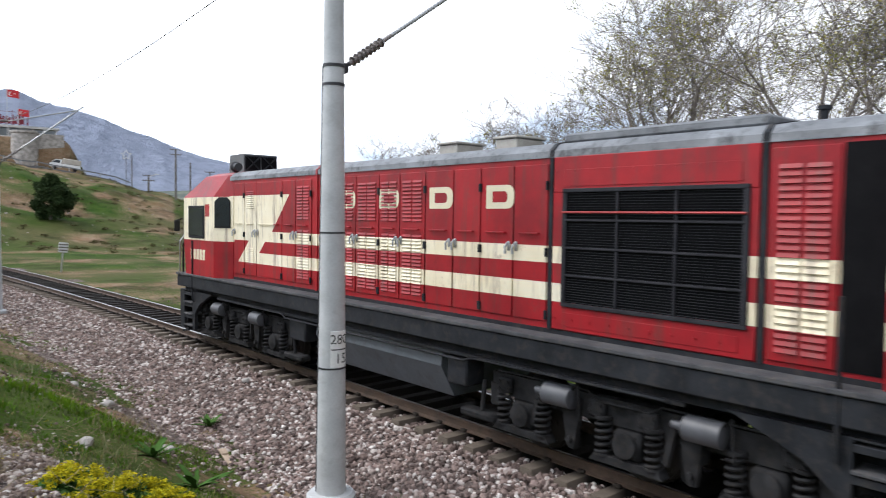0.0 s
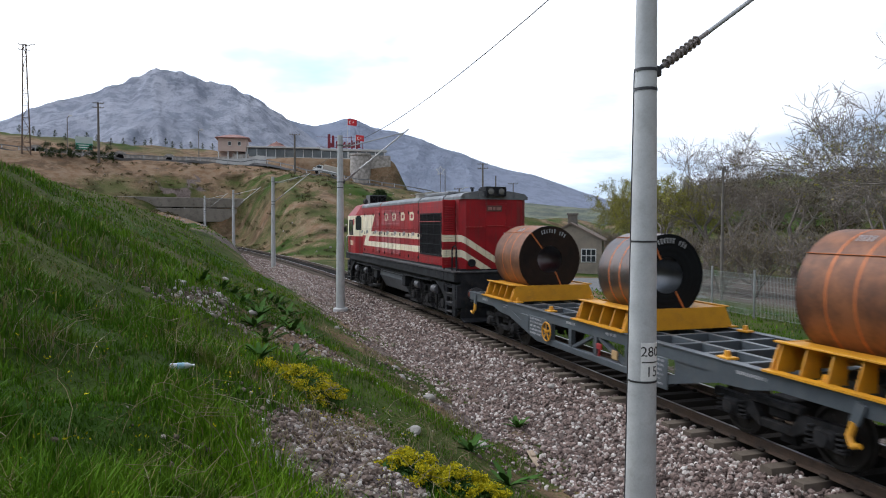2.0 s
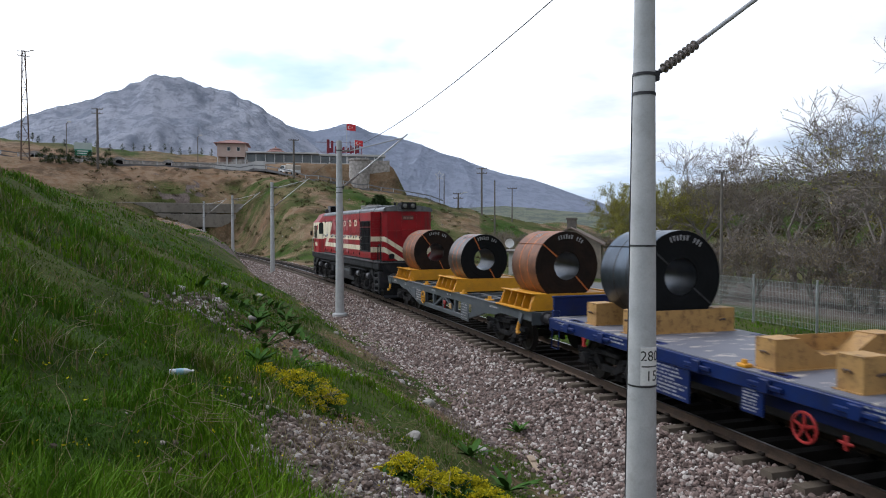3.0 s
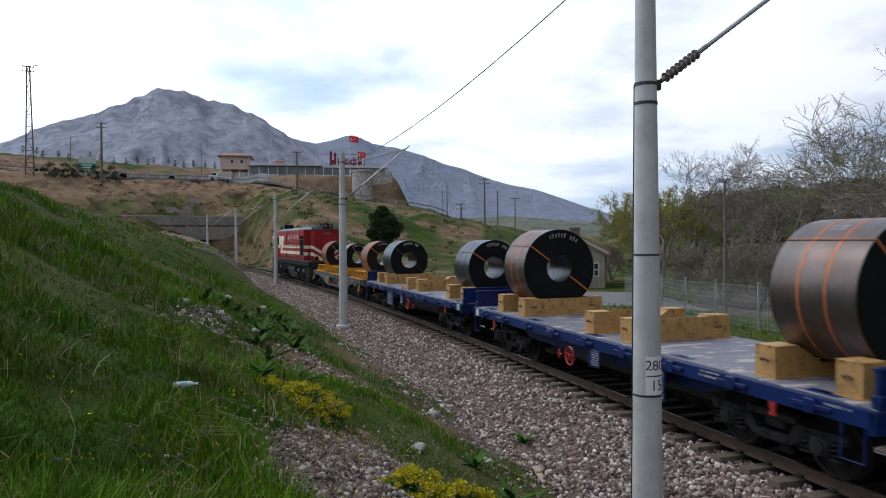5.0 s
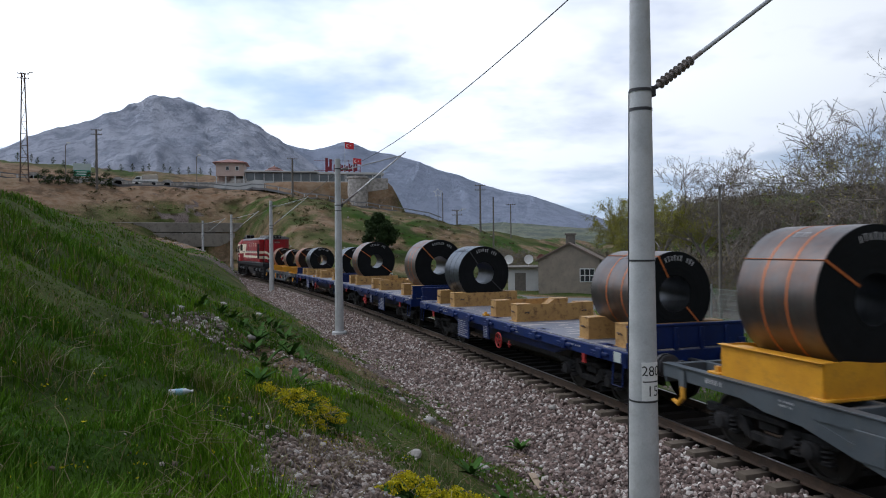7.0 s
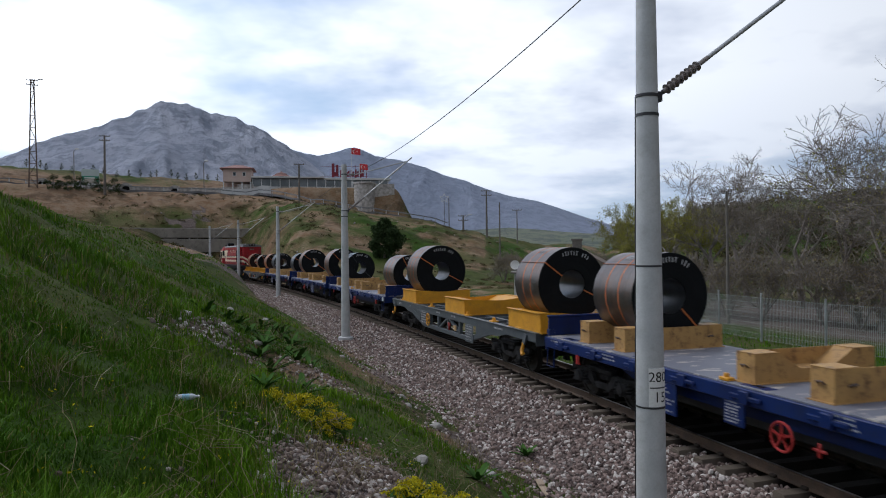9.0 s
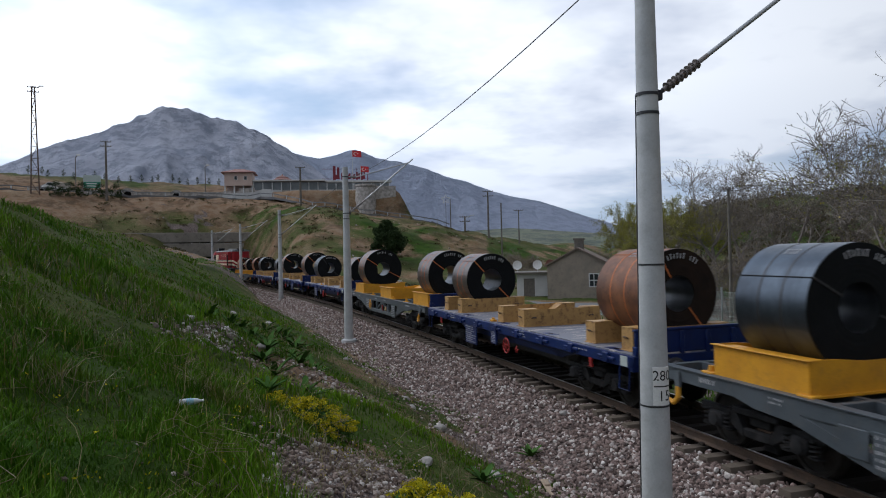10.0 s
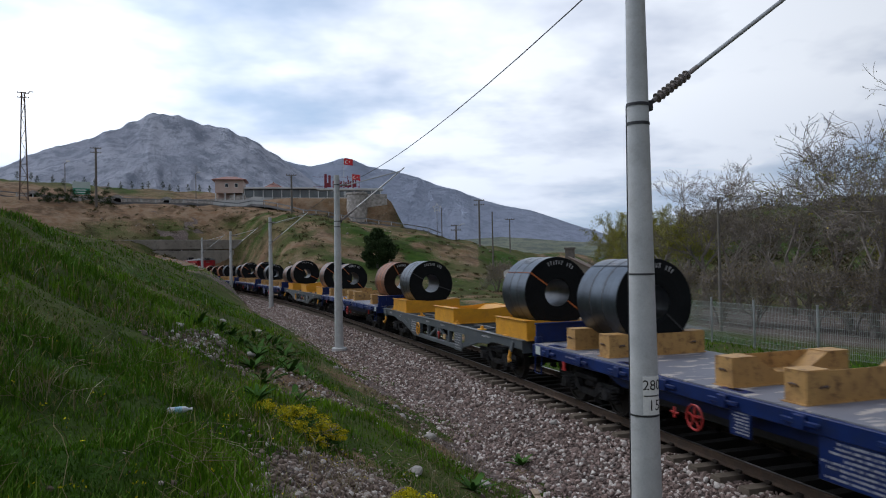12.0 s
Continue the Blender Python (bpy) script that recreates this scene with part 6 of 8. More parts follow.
    b.box(-6.7, 6.7, -0.42, 0.42, 0.72, 1.12, 0.02), b.box(-3.6, 3.6, -0.5, 0.5, 0.38, 0.72, 0.02), b.tube([(-5, 0.2, 0.55), (5, 0.2, 0.55)], 0.03, 6)
    part("brake_gear", b, DARK_STEEL, W)
    for cx in (4.9, -4.9):
        bogie(W, cx, 1.8, 0.46, "y25")
    b = M()
    b.box(0.5, 0.7, 1.2, 1.35, 1.245, 1.30, 0.01), b.lathe([(1.30, 0.05), (1.36, 0.04)], (0.6, 1.28, 0), "z", 10)
    part("container_spigot", b, YELLOW, W, "small yellow container spigot")
    return W


def grey_wagon():
    W = tagged(empty("skeletal_wagon"), "grey open-frame container wagon with fish-bellied trussed sides", "wagon", "train vehicles")
    H = 7.35
    ZD = 1.18
    b = M()
    for sd in (1, -1):
        y0, y1 = sd * 1.16, sd * 1.28
        # top chord, bottom chord with raked ends
        b.prism([(-H, 0.96), (-H, ZD), (0, ZD), (0, 0.96)], y0, y1), b.prism([(0, 0.96), (0, ZD), (H, ZD), (H, 0.96)], y0, y1)
        b.box(-2.55, 2.55, y0, y1, 0.42, 0.56, 0.01)
        for e in (1, -1):
            b.prism([(e * 2.50, 0.42), (e * 2.50, 0.57), (e * 4.05, 0.965), (e * 5.4, 0.965), (e * 4.9, 0.86), (e * 4.2, 0.82)], y0, y1)
            b.prism([(e * 3.05, 0.56), (e * 4.05, 0.962), (e * 3.05, 0.962)], y0 + sd * 0.02, y1 - sd * 0.02)
        for x in (-1.55, -0.35, 0.75, 1.75):
            b.box(x - 0.07, x + 0.07, y0 + sd * 0.01, y1 - sd * 0.005, 0.56, 0.96, 0.008)
        for x0, x1 in ((-1.5, -0.5), (0.65, -0.25), (1.85, 2.5)):
            b.beam((x0, (y0 + y1) / 2, 0.57), (x1, (y0 + y1) / 2, 0.95), 0.07, 0.10, up=(0, 1, 0))
        b.box(-H, H, y1 - sd * 0.14, y1 + sd * 0.03, ZD, ZD + 0.02, 0.004)
    fr = part("side_frame", b, GREY_WAGON, W, "grey trussed side frame")
    for y in (-0.42, 0.42):
        b = M()
        b.box(-H, H, y - 0.05, y + 0.05, 0.90, ZD - 0.01, 0.008)
        part("longitudinal_beam", b, GREY_WAGON, W)
    xs = [-H + 0.05, -6.3, -5.4, -4.5, -3.6, -2.7, -1.8, -0.9, 0, 0.9, 1.8, 2.7, 3.6, 4.5, 5.4, 6.3, H - 0.05]
    for x in xs:
        b = M()
        b.box(x - 0.05, x + 0.05, -1.2, 1.2, 0.98, ZD - 0.005, 0.006)
        part("cross_member", b, GREY_WAGON, W)
    for e in (1, -1):
        b = M()
        b.box(e * (H - 0.05), e * H, -1.26, 1.26, 0.86, ZD, 0.01)
        part("headstock", b, GREY_WAGON, W)
        buffers(W, e * H, e, 0.875, 1.03, DARK_STEEL)
        for sd in (1, -1):
            b = M()
            b.beam((e * (H - 0.55), sd * 1.29, 1.12), (e * (H - 0.62), sd * 1.33, 0.86), 0.14, 0.05, up=(0, 1, 0))
            part("tow_bracket", b, GREY_WAGON, W)
        for sd in (1, -1):
            b = M()
            b.tube([(e * (H - 0.62), sd * 1.33, 0.88), (e * (H - 0.66), sd * 1.36, 0.70), (e * (H - 0.58), sd * 1.40, 0.60), (e * (H - 0.46), sd * 1.41, 0.64)], [0.045, 0.05, 0.045, 0.035], 8)
            part("tow_hook", b, YELLOW, W, "yellow tow hook")
        b = M()
        b.tube([(e * H, 0.3, 0.95), (e * (H + 0.2), 0.32, 0.75), (e * (H + 0.34), 0.3, 0.8)], 0.028, 8)
        b.box(e * H, e * (H + 0.35), -0.06, 0.06, 0.94, 1.06, 0.02)
        part("coupling", b, DARK_STEEL, W)
    for sd in (1, -1):
        for x in (6.1, 4.0, 2.0, -2.0, -4.2, -6.1):
            b = M()
            b.box(x - 0.14, x + 0.14, sd * 1.02, sd * 1.22, ZD + 0.01, ZD + 0.05, 0.008), b.lathe([(ZD + 0.05, 0.06), (ZD + 0.14, 0.045)], (x, sd * 1.12, 0), "z", 10)
            part("container_spigot", b, YELLOW, W, "yellow container spigot")
        y = sd * 1.285
        b = M()
        b.box(2.9, 3.35, sd * 1.28, sd * 1.31, 0.62, 1.0, 0.01)
        part("document_box", b, GREY_WAGON, W)
        b = M()
        b.box(1.9, 2.85, sd * 1.28, sd * 1.305, 0.50, 1.02, 0.01)
        dp = part("data_panel", b, GREY_WAGON, W)
        stencil(dp, 2.8, 0.98, 3, 5, 0.85, 0.45, sd * 1.305, 0.45, 21)
        b = M()
        b.box(-2.9, -2.2, sd * 1.28, sd * 1.30, 0.40, 0.96, 0.01)
        dp = part("data_panel", b, GREY_WAGON, W)
        stencil(dp, -2.25, 0.92, 3, 6, 0.55, 0.5, sd * 1.30, 0.5, 22)
        stencil(W, 6.2, 1.12, 3, 1, 0.4, 0.12, y, 0.3, 23), stencil(W, 4.6, 1.10, 3, 2, 0.3, 0.12, y, 0.5, 24), stencil(W, 0.9, 1.12, 3, 1, 0.5, 0.10, y, 0.4, 25), stencil(W, -0.8, 1.12, 3, 1, 0.4, 0.10, y, 0.4, 26)
        stencil(W, -4.6, 1.10, 3, 1, 0.7, 0.09, y, 0.4, 27)
        hand_wheel(W, 1.85, sd * 1.27, 0.74, YELLOW, 0.22)
        b = M()
        b.box(-1.25, -1.05, sd * 1.26, sd * 1.30, 0.62, 0.80, 0.01)
        part("brake_plate", b, surf("rust_plate", (0.45, 0.30, 0.14), (0.36, 0.22, 0.10), 4.0, 0.6), W)
        b = M()
        b.box(-0.65, -0.45, sd * 1.26, sd * 1.30, 0.72, 0.84, 0.01), b.box(-0.58, -0.54, sd * 1.26, sd * 1.31, 0.58, 0.76, 0.01)
        part("brake_handle", b, RED_PART, W)
    b = M()
    b.lathe([(-0.9, 0.15), (-0.85, 0.18), (0.1, 0.18), (0.15, 0.15)], (0, -0.3, 0.72), "x", 18), b.box(-2.4, 2.4, -0.12, 0.12, 0.62, 0.86, 0.02)
    part("brake_gear", b, DARK_STEEL, W)
    for cx in (5.15, -5.15):
        bogie(W, cx, 1.8, 0.46, "y25")
    return W


# ---- the train: one vehicle after another on the line ----
SPEED = 10.2
FRONT = 18.1 - 2.5 * SPEED          # front of the first wagon at the start
COILS = {}


def coil_kind(kind, radius=0.92, width=1.45, bore=0.37, seed=1):
    key = (kind, radius, width)
    words = {"dark": "coil of dark blue-grey rolled steel strapped with bands", "brown": "coil of brownish grey rolled steel with rust tints", "rust": "coil of orange-brown rusty rolled steel"}
    if key not in COILS:
        mats = {"dark": (COIL_DARK, COIL_END_SHADED, DARK_STEEL), "brown": (COIL_BROWN, COIL_END_SHADED, ORANGE_STRAP), "rust": (COIL_RUST, COIL_END_RUST_SHADED, ORANGE_STRAP)}[kind]
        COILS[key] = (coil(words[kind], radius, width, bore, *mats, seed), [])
        return COILS[key][0]
    return copy_thing(COILS[key][0], Matrix())


RIDERS = []   # (thing, vehicle centre s at start, local x, z, turn)
first = {}


def repeat(key, make):
    if key not in first:
        first[key] = make()
        return first[key]
    return copy_thing(first[key], Matrix())


VEHICLES = []
loco = locomotive()
VEHICLES.append((loco, 1.1 + 8.68 + 0.0, 5.35))
CONSIST = [("grey", 0.0, [("saddle", "rust", 0.93, 1.8), ("saddle", "brown", 0.86, 1.3), ("saddle", "rust", 0.92, 1.5)]),
           ("blue", -16.0, [("tan", "dark", 0.92, 1.55), ("tan", None, 0, 0), ("tan", "dark", 0.92, 1.45)]),
           ("blue", -31.05, [("tan", "brown", 1.05, 1.4), ("tan", None, 0, 0), ("tan", "brown", 1.05, 1.5)]),
           ("blue", -46.15, [("tan", "dark", 0.92, 1.5), ("tan", None, 0, 0), ("tan", "brown", 0.86, 1.85)]),
           ("grey", -61.05, [("tray", "brown", 1.06, 1.55), ("tray", None, 0, 0), ("tray", "brown", 0.98, 1.5)]),
           ("blue", -76.6, [("tan", "brown", 0.90, 1.6), ("tan", None, 0, 0), ("tan", "rust", 0.92, 1.7)]),
           ("grey", -91.2, [("tray", "dark", 0.95, 1.5), ("tray", None, 0, 0), ("tray", "dark", 0.97, 1.5)]),
           ("blue", -106.85, [("tan", "dark", 0.92, 1.7), ("tan", None, 0, 0), ("tan", "dark", 0.92, 1.6)])]
spin_sets = []
TURNED = []
spin_sets.append((loco, [o for o in loco.children_recursive if o.name.split(".")[0] == "wheelset"]))
for kind, back, loads in CONSIST:
    w = repeat(kind, blue_wagon if kind == "blue" else grey_wagon)
    half = 6.95 if kind == "blue" else 7.35
    mid = back - half
    VEHICLES.append((w, mid, 4.9 if kind == "blue" else 5.15))
    if back in (-31.05, -106.85):
        TURNED.append(w)   # these run the other way round
    spin_sets.append((w, [o for o in w.children_recursive if o.name.split(".")[0] == "wheelset"]))
    xs = (4.7, -0.4, -5.6) if kind == "blue" else (4.95, -0.8, -6.4)
    zd = 1.245 if kind == "blue" else 1.20
    for lx, (cr, ck, cr_r, cr_w) in zip(xs, loads):
        c = repeat(cr, {"tan": tan_cradle, "tray": yellow_tray, "saddle": ribbed_saddle}[cr])
        RIDERS.append((c, mid, 4.9 if kind == "blue" else 5.15, lx + (0.0 if cr != "saddle" else 0.34 if abs(lx) < 2 else 0.18), zd, 0))
        if ck:
            # rests in the notch: underside height by the notch's slope
            lift = {"tan": 0.177 * cr_r + 0.018, "tray": 0.106 * cr_r + 0.106, "saddle": 0.10 * cr_r + 0.104}[cr]
            k = coil_kind(ck, cr_r, cr_w, seed=len(COILS) + 3)
            ahead = {"tray": 0.22 if lx < 0 else 0.0, "saddle": 0.42 if abs(lx) < 2 else 0.32, "tan": 0.0}[cr]
            RIDERS.append((k, mid, 4.9 if kind == "blue" else 5.15, lx + ahead, zd + lift, 0))


def on_line(mid, half, t):
    """Pose of a vehicle whose bogie pivots, half apart from its middle, sit on the line."""
    s = FRONT + mid + SPEED * t
    x0, y0 = (float(v) for v in track(s - half)[:2])
    x1, y1 = (float(v) for v in track(s + half)[:2])
    return pose((x0 + x1) / 2, (y0 + y1) / 2, 0, 0, 0, math.degrees(math.atan2(y1 - y0, x1 - x0)))


def train_motions():
    times = [0.5 * i for i in range(25)]
    for ob, mid, half in VEHICLES:
        walk(ob, [(t, on_line(mid, half, t) @ pose(0, 0, 0, 0, 0, 180 if ob in TURNED else 0)) for t in times])
    for ob, mid, half, lx, z, turn in RIDERS:
        walk(ob, [(t, on_line(mid, half, t) @ pose(lx, 0, z, 0, 0, turn)) for t in times])
    step = 1 / 15
    for w, sets in spin_sets:
        way = -1 if w in TURNED else 1
        for ob in sets:
            p = ob.matrix_basis.translation.copy()
            r = p.z
            walk(ob, [(k * step, pose(p.x, p.y, p.z, 0, math.degrees(way * SPEED * k * step / r) % 360, 0)) for k in range(int(12 / step) + 1)])


# ---- plants ----
def rest(x, y):
    return float(ground_z(np.array([x], float), np.array([y], float))[0])


def at(az, r):
    a = radians(az)
    return r * math.sin(a), r * math.cos(a)


def blades(name, label, x, y, tall, wide, seed, mat, lean=0.5):
    """Bent tapering blades on the ground, as one mesh."""
    g_ = np.random.RandomState(seed)
    n = len(x)
    z = ground_z(x, y) - 0.01
    a = g_.rand(n) * 2 * math.pi
    b = g_.rand(n) * 2 * math.pi
    l = lean * g_.rand(n) * tall
    sx, sy = np.cos(a) * wide / 2, np.sin(a) * wide / 2
    lx, ly = np.cos(b) * l, np.sin(b) * l
    P = np.stack([x, y, z], -1)
    S = np.stack([sx, sy, 0 * sx], -1)
    L1 = np.stack([lx * 0.3, ly * 0.3, tall * 0.55], -1)
    L2 = np.stack([lx, ly, tall * (1 - 0.25 * g_.rand(n))], -1)
    v = np.stack([P - S, P + S, P + L1 - S * 0.8, P + L1 + S * 0.8, P + L2], 1).reshape(-1, 3)
    f = (np.array([(0, 1, 3), (0, 3, 2), (2, 3, 4)])[None] + 5 * np.arange(n)[:, None, None]).reshape(-1, 3)
    return tagged(new(name, raw_mesh(name, v, f, mat, False)), label, "grass", kind="stuff")


def grass_points(n, az0, az1, r0, r1, seed, power=1.0, cluster=0.12):
    g_ = np.random.RandomState(seed)
    k = n // 7
    az = np.radians(az0 + (az1 - az0) * g_.rand(k))
    r = r0 * (r1 / r0) ** (g_.rand(k) ** power)
    x, y = np.sin(az) * r, np.cos(az) * r
    x, y = np.repeat(x, 7), np.repeat(y, 7)
    w = cluster * np.repeat(np.clip(r / 8, 0.5, 4), 7)
    return x + g_.normal(0, 1, len(x)) * w, y + g_.normal(0, 1, len(y)) * w


x_, y_ = grass_points(290000, -60, 26, 1.6, 75, 101, cluster=0.085)
s_, u_ = track_su(x_, y_)
keep = ((u_ > 3.7) | ((u_ > 2.35) & (fbm(x_ * 0.7, y_ * 0.7, 93) > -0.05 + 0.25 * np.clip(3.4 - u_, 0, 1)))) & (np.exp(-(((x_ + 0.75) / 0.8) ** 2 + ((y_ - 6.2) / 2.4) ** 2) ** 2) < 0.3 + 0.4 * np.random.RandomState(5).rand(len(x_)))
keep &= np.exp(-(((x_ + 2.5) / 1.2) ** 2 + ((y_ - 12.7 - 0.5 * (x_ + 2.5)) / 0.75) ** 2)) < 0.25 + 0.7 * np.random.RandomState(15).rand(len(x_)) ** 2
keep &= np.exp(-(((x_ + 4.4) / 0.45) ** 2 + ((y_ - 12.1) / 1.8) ** 2)) < 0.45 + 0.6 * np.random.RandomState(16).rand(len(x_))
keep &= (fbm(x_ * 0.35, y_ * 0.35, 51) < 0.16) | (u_ > 5)
keep &= (fbm(x_ * 0.5, y_ * 0.5, 67) < 0.22) | (u_ > 6.2)
x_, y_, u_ = x_[keep], y_[keep], u_[keep]
lush = np.clip(0.50 + fbm(x_ * 0.4, y_ * 0.4, 77) * 1.2 + fbm(x_ * 1.6, y_ * 1.6, 78, 2) * 0.9, 0.16, 1.5) * np.clip((u_ - 2.5) / 5, 0.35, 1)
r_ = np.hypot(x_, y_)
blades("grass", "lush green spring grass on the embankment", x_, y_, (0.10 + 0.26 * np.random.RandomState(6).rand(len(x_))) * lush, 0.0035 + 0.0010 * r_, 102, GRASS_BLADE, 0.7)
x_, y_ = grass_points(26000, 5, 58, 14, 46, 103, cluster=0.25)
s_, u_ = track_su(x_, y_)
keep = (u_ < -3.4) & (u_ > -17)
x_, y_ = x_[keep], y_[keep]
blades("grass", "short green grass beyond the track", x_, y_, 0.06 + 0.14 * np.random.RandomState(7).rand(len(x_)), 0.006 + 0.0013 * np.hypot(x_, y_), 104, GRASS_BLADE)
x_, y_ = grass_points(30000, -50, 15, 2.5, 40, 105)
s_, u_ = track_su(x_, y_)
keep = (u_ > 3.1) & (fbm(x_ * 0.6, y_ * 0.6, 87) > 0.16)
x_, y_ = x_[keep], y_[keep]
blades("dry_grass", "thin straw-coloured dry grass tufts", x_, y_, 0.08 + 0.22 * np.random.RandomState(8).rand(len(x_)), 0.0025 + 0.0007 * np.hypot(x_, y_), 106, DRY_STALK, 1.2)


def dry_stalk(seed):
    """One long arching dead stem with side twigs."""
    q = random.Random(seed)
    b = M()
    h, l = q.uniform(0.25, 0.6), q.uniform(0.4, 1.0)
    pts = [(l * t, 0.06 * math.sin(5 * t + q.random() * 6), h * math.sin(min(1, t * 1.15) * 2.4) * (1 - 0.25 * t)) for t in [i / 9 for i in range(10)]]
    b.tube(pts, [0.0024 * (1 - 0.7 * i / 9) for i in range(10)], 4)
    for i in (4, 6, 7):
        p = Vector(pts[i])
        b.tube([p, p + Vector((q.uniform(0.02, 0.12), q.uniform(-0.1, 0.1), q.uniform(0.0, 0.09))), p + Vector((q.uniform(0.1, 0.2), q.uniform(-0.14, 0.14), q.uniform(-0.03, 0.08)))], [0.0018, 0.0014, 0.0009], 4)
    ob = part("dry_stem", b, DRY_STALK)
    return tagged(ob, "long arching pale dead plant stem in the grass", "plant", "dry stems in the grass")


q = random.Random(8)
stems = [dry_stalk(i) for i in range(5)]
for i in range(64):
    az, r = q.uniform(-34, -3), 2.6 + 8.0 * q.random() ** 1.6
    x, y = at(az, r)
    m = pose(x, y, rest(x, y) - 0.01, q.uniform(-12, 12), q.uniform(-20, 15), q.uniform(0, 360))
    if i < 5:
        stems[i].matrix_basis = m
    else:
        copy_thing(stems[i % 5], m)


def leaf_cloud(name, centres, n, spread, size, seed, mat, parent=None, flat=1.0):
    """Many small leaf faces gathered round points."""
    g_ = np.random.RandomState(seed)
    c = np.asarray(centres, float)
    c = c[g_.randint(0, len(c), n)]
    d = g_.normal(0, 1, (n, 3))
    d /= np.linalg.norm(d, axis=1)[:, None]
    p = c + d * (spread * g_.rand(n) ** 0.5)[:, None] * np.array([1, 1, flat])
    a = g_.normal(0, 1, (n, 3))
    a /= np.linalg.norm(a, axis=1)[:, None]
    b = np.cross(a, g_.normal(0, 1, (n, 3)))
    b /= np.linalg.norm(b, axis=1)[:, None]
    s = (size * (0.6 + 0.8 * g_.rand(n)))[:, None]
    v = np.stack([p - a * s, p + b * s * 0.45, p + a * s, p - b * s * 0.45], 1).reshape(-1, 3)
    f = np.arange(4 * n).reshape(-1, 4)
    ob = new(name, raw_mesh(name, v, f, mat, False))
    if parent is not None:
        ob.parent = parent
    return ob


def spurge(seed, w=0.55):
    """A rounded clump of yellow-green flower heads on many stems."""
    q = random.Random(seed)
    B = tagged(empty("flowering_bush"), "low bush covered in yellow-green flowers", "bush", "yellow flowering bushes")
    b = M()
    tips = []
    for i in range(70):
        a, e = q.uniform(0, 6.28), q.random() ** 0.5
        tipv = Vector((math.cos(a) * e * w, math.sin(a) * e * w * 0.8, w * (0.74 - 0.42 * e * e) + q.uniform(-0.05, 0.05)))
        b.tube([(tipv.x * 0.15, tipv.y * 0.15, -0.03), tipv * 0.6 + Vector((0, 0, 0.05)), tipv], [0.006, 0.005, 0.003], 4)
        tips.append(tipv)
    part("stem", b, WEED, B)
    leaf_cloud("foliage", [t * 0.7 for t in tips], 1500, 0.12 * w / 0.5, 0.022, seed, WEED, B)
    leaf_cloud("flower", tips, 4600, 0.085 * w / 0.5, 0.013, seed + 1, YELLOW_FLOWER, B, 0.5)
    return B


sp1, sp2 = spurge(1, 0.52), spurge(2, 0.36)
for i, (x, y, sc, src) in enumerate([(-1.90, 8.75, 1, sp1), (-1.52, 8.85, 1, sp2), (-0.28, 6.0, 1, sp2), (0.05, 6.3, 1, sp2), (-2.2, 8.6, 1, sp2), (0.32, 6.9, 1, sp2)]):
    m = pose(x, y, rest(x, y) - 0.02, 0, 0, i * 67)
    if i < 2:
        src.matrix_basis = m
    else:
        copy_thing(src, m)


def weed(seed, h=0.5):
    """A leafy dark green weed with long toothed leaves."""
    q = random.Random(seed)
    W_ = tagged(empty("weed"), "dark green leafy thistle-like weed", "plant", "leafy weeds on the slope")
    for i in range(16):
        a, l = q.uniform(0, 6.28), h * q.uniform(0.6, 1.1)
        e = q.uniform(0.25, 1.1)
        b = M()
        v, f = [], []
        for k in range(6):
            t = k / 5
            wd = 0.22 * l * math.sin(math.pi * min(0.98, t * 0.85 + 0.12)) * (0.75 if k % 2 else 1.1)
            c = Vector((math.cos(a) * l * t * math.cos(e), math.sin(a) * l * t * math.cos(e), l * t * math.sin(e) * (1 - 0.35 * t)))
            s = Vector((-math.sin(a), math.cos(a), 0)) * wd / 2
            v += [c - s + Vector((0, 0, 0.03 * l)), c, c + s + Vector((0, 0, 0.03 * l))]
        for k in range(5):
            f += [(3 * k, 3 * k + 1, 3 * k + 4, 3 * k + 3), (3 * k + 1, 3 * k + 2, 3 * k + 5, 3 * k + 4)]
        b.add(v, f)
        part("leaf", b, WEED, W_)
    return W_


wd_ = [weed(3, 0.42), weed(4, 0.55)]
for i, (x, y) in enumerate([(-4.35, 15.2), (-4.63, 19.4), (-4.75, 15.9), (-4.1, 15.7), (-4.9, 19.9), (-5.0, 14.4), (-3.5, 13.3), (-2.9, 14.6), (-3.2, 14.1), (-3.9, 17.4), (-3.4, 12.6), (-3.0, 11.8), (-4.9, 15.6), (-4.2, 18.9), (-3.5, 15.2), (-2.9, 13.4), (-2.6, 9.9), (-2.3, 10.9), (1.5, 14.0), (0.9, 9.6), (0.4, 10.4), (-5.2, 19.5)]):
    m = pose(x, y, rest(x, y) - 0.02, 0, 0, i * 71)
    if i < 2:
        wd_[i].matrix_basis = m
    else:
        copy_thing(wd_[i % 2], m)

# small yellow flowers and orange-tinted weeds in the grass
g_ = np.random.RandomState(31)
fc = []
for i in range(120):
    x, y = at(g_.uniform(-36, 0), 2.8 + 14 * g_.rand() ** 1.5)
    if float(track_su(np.array([x]), np.array([y]))[1][0]) > 3.6:
        fc.append((x, y, rest(x, y) + 0.14 + 0.14 * g_.rand()))
tagged(leaf_cloud("wild_flowers", fc, 700, 0.07, 0.009, 32, YELLOW_FLOWER), "tiny yellow wild flowers in the grass", "flowers", kind="stuff")


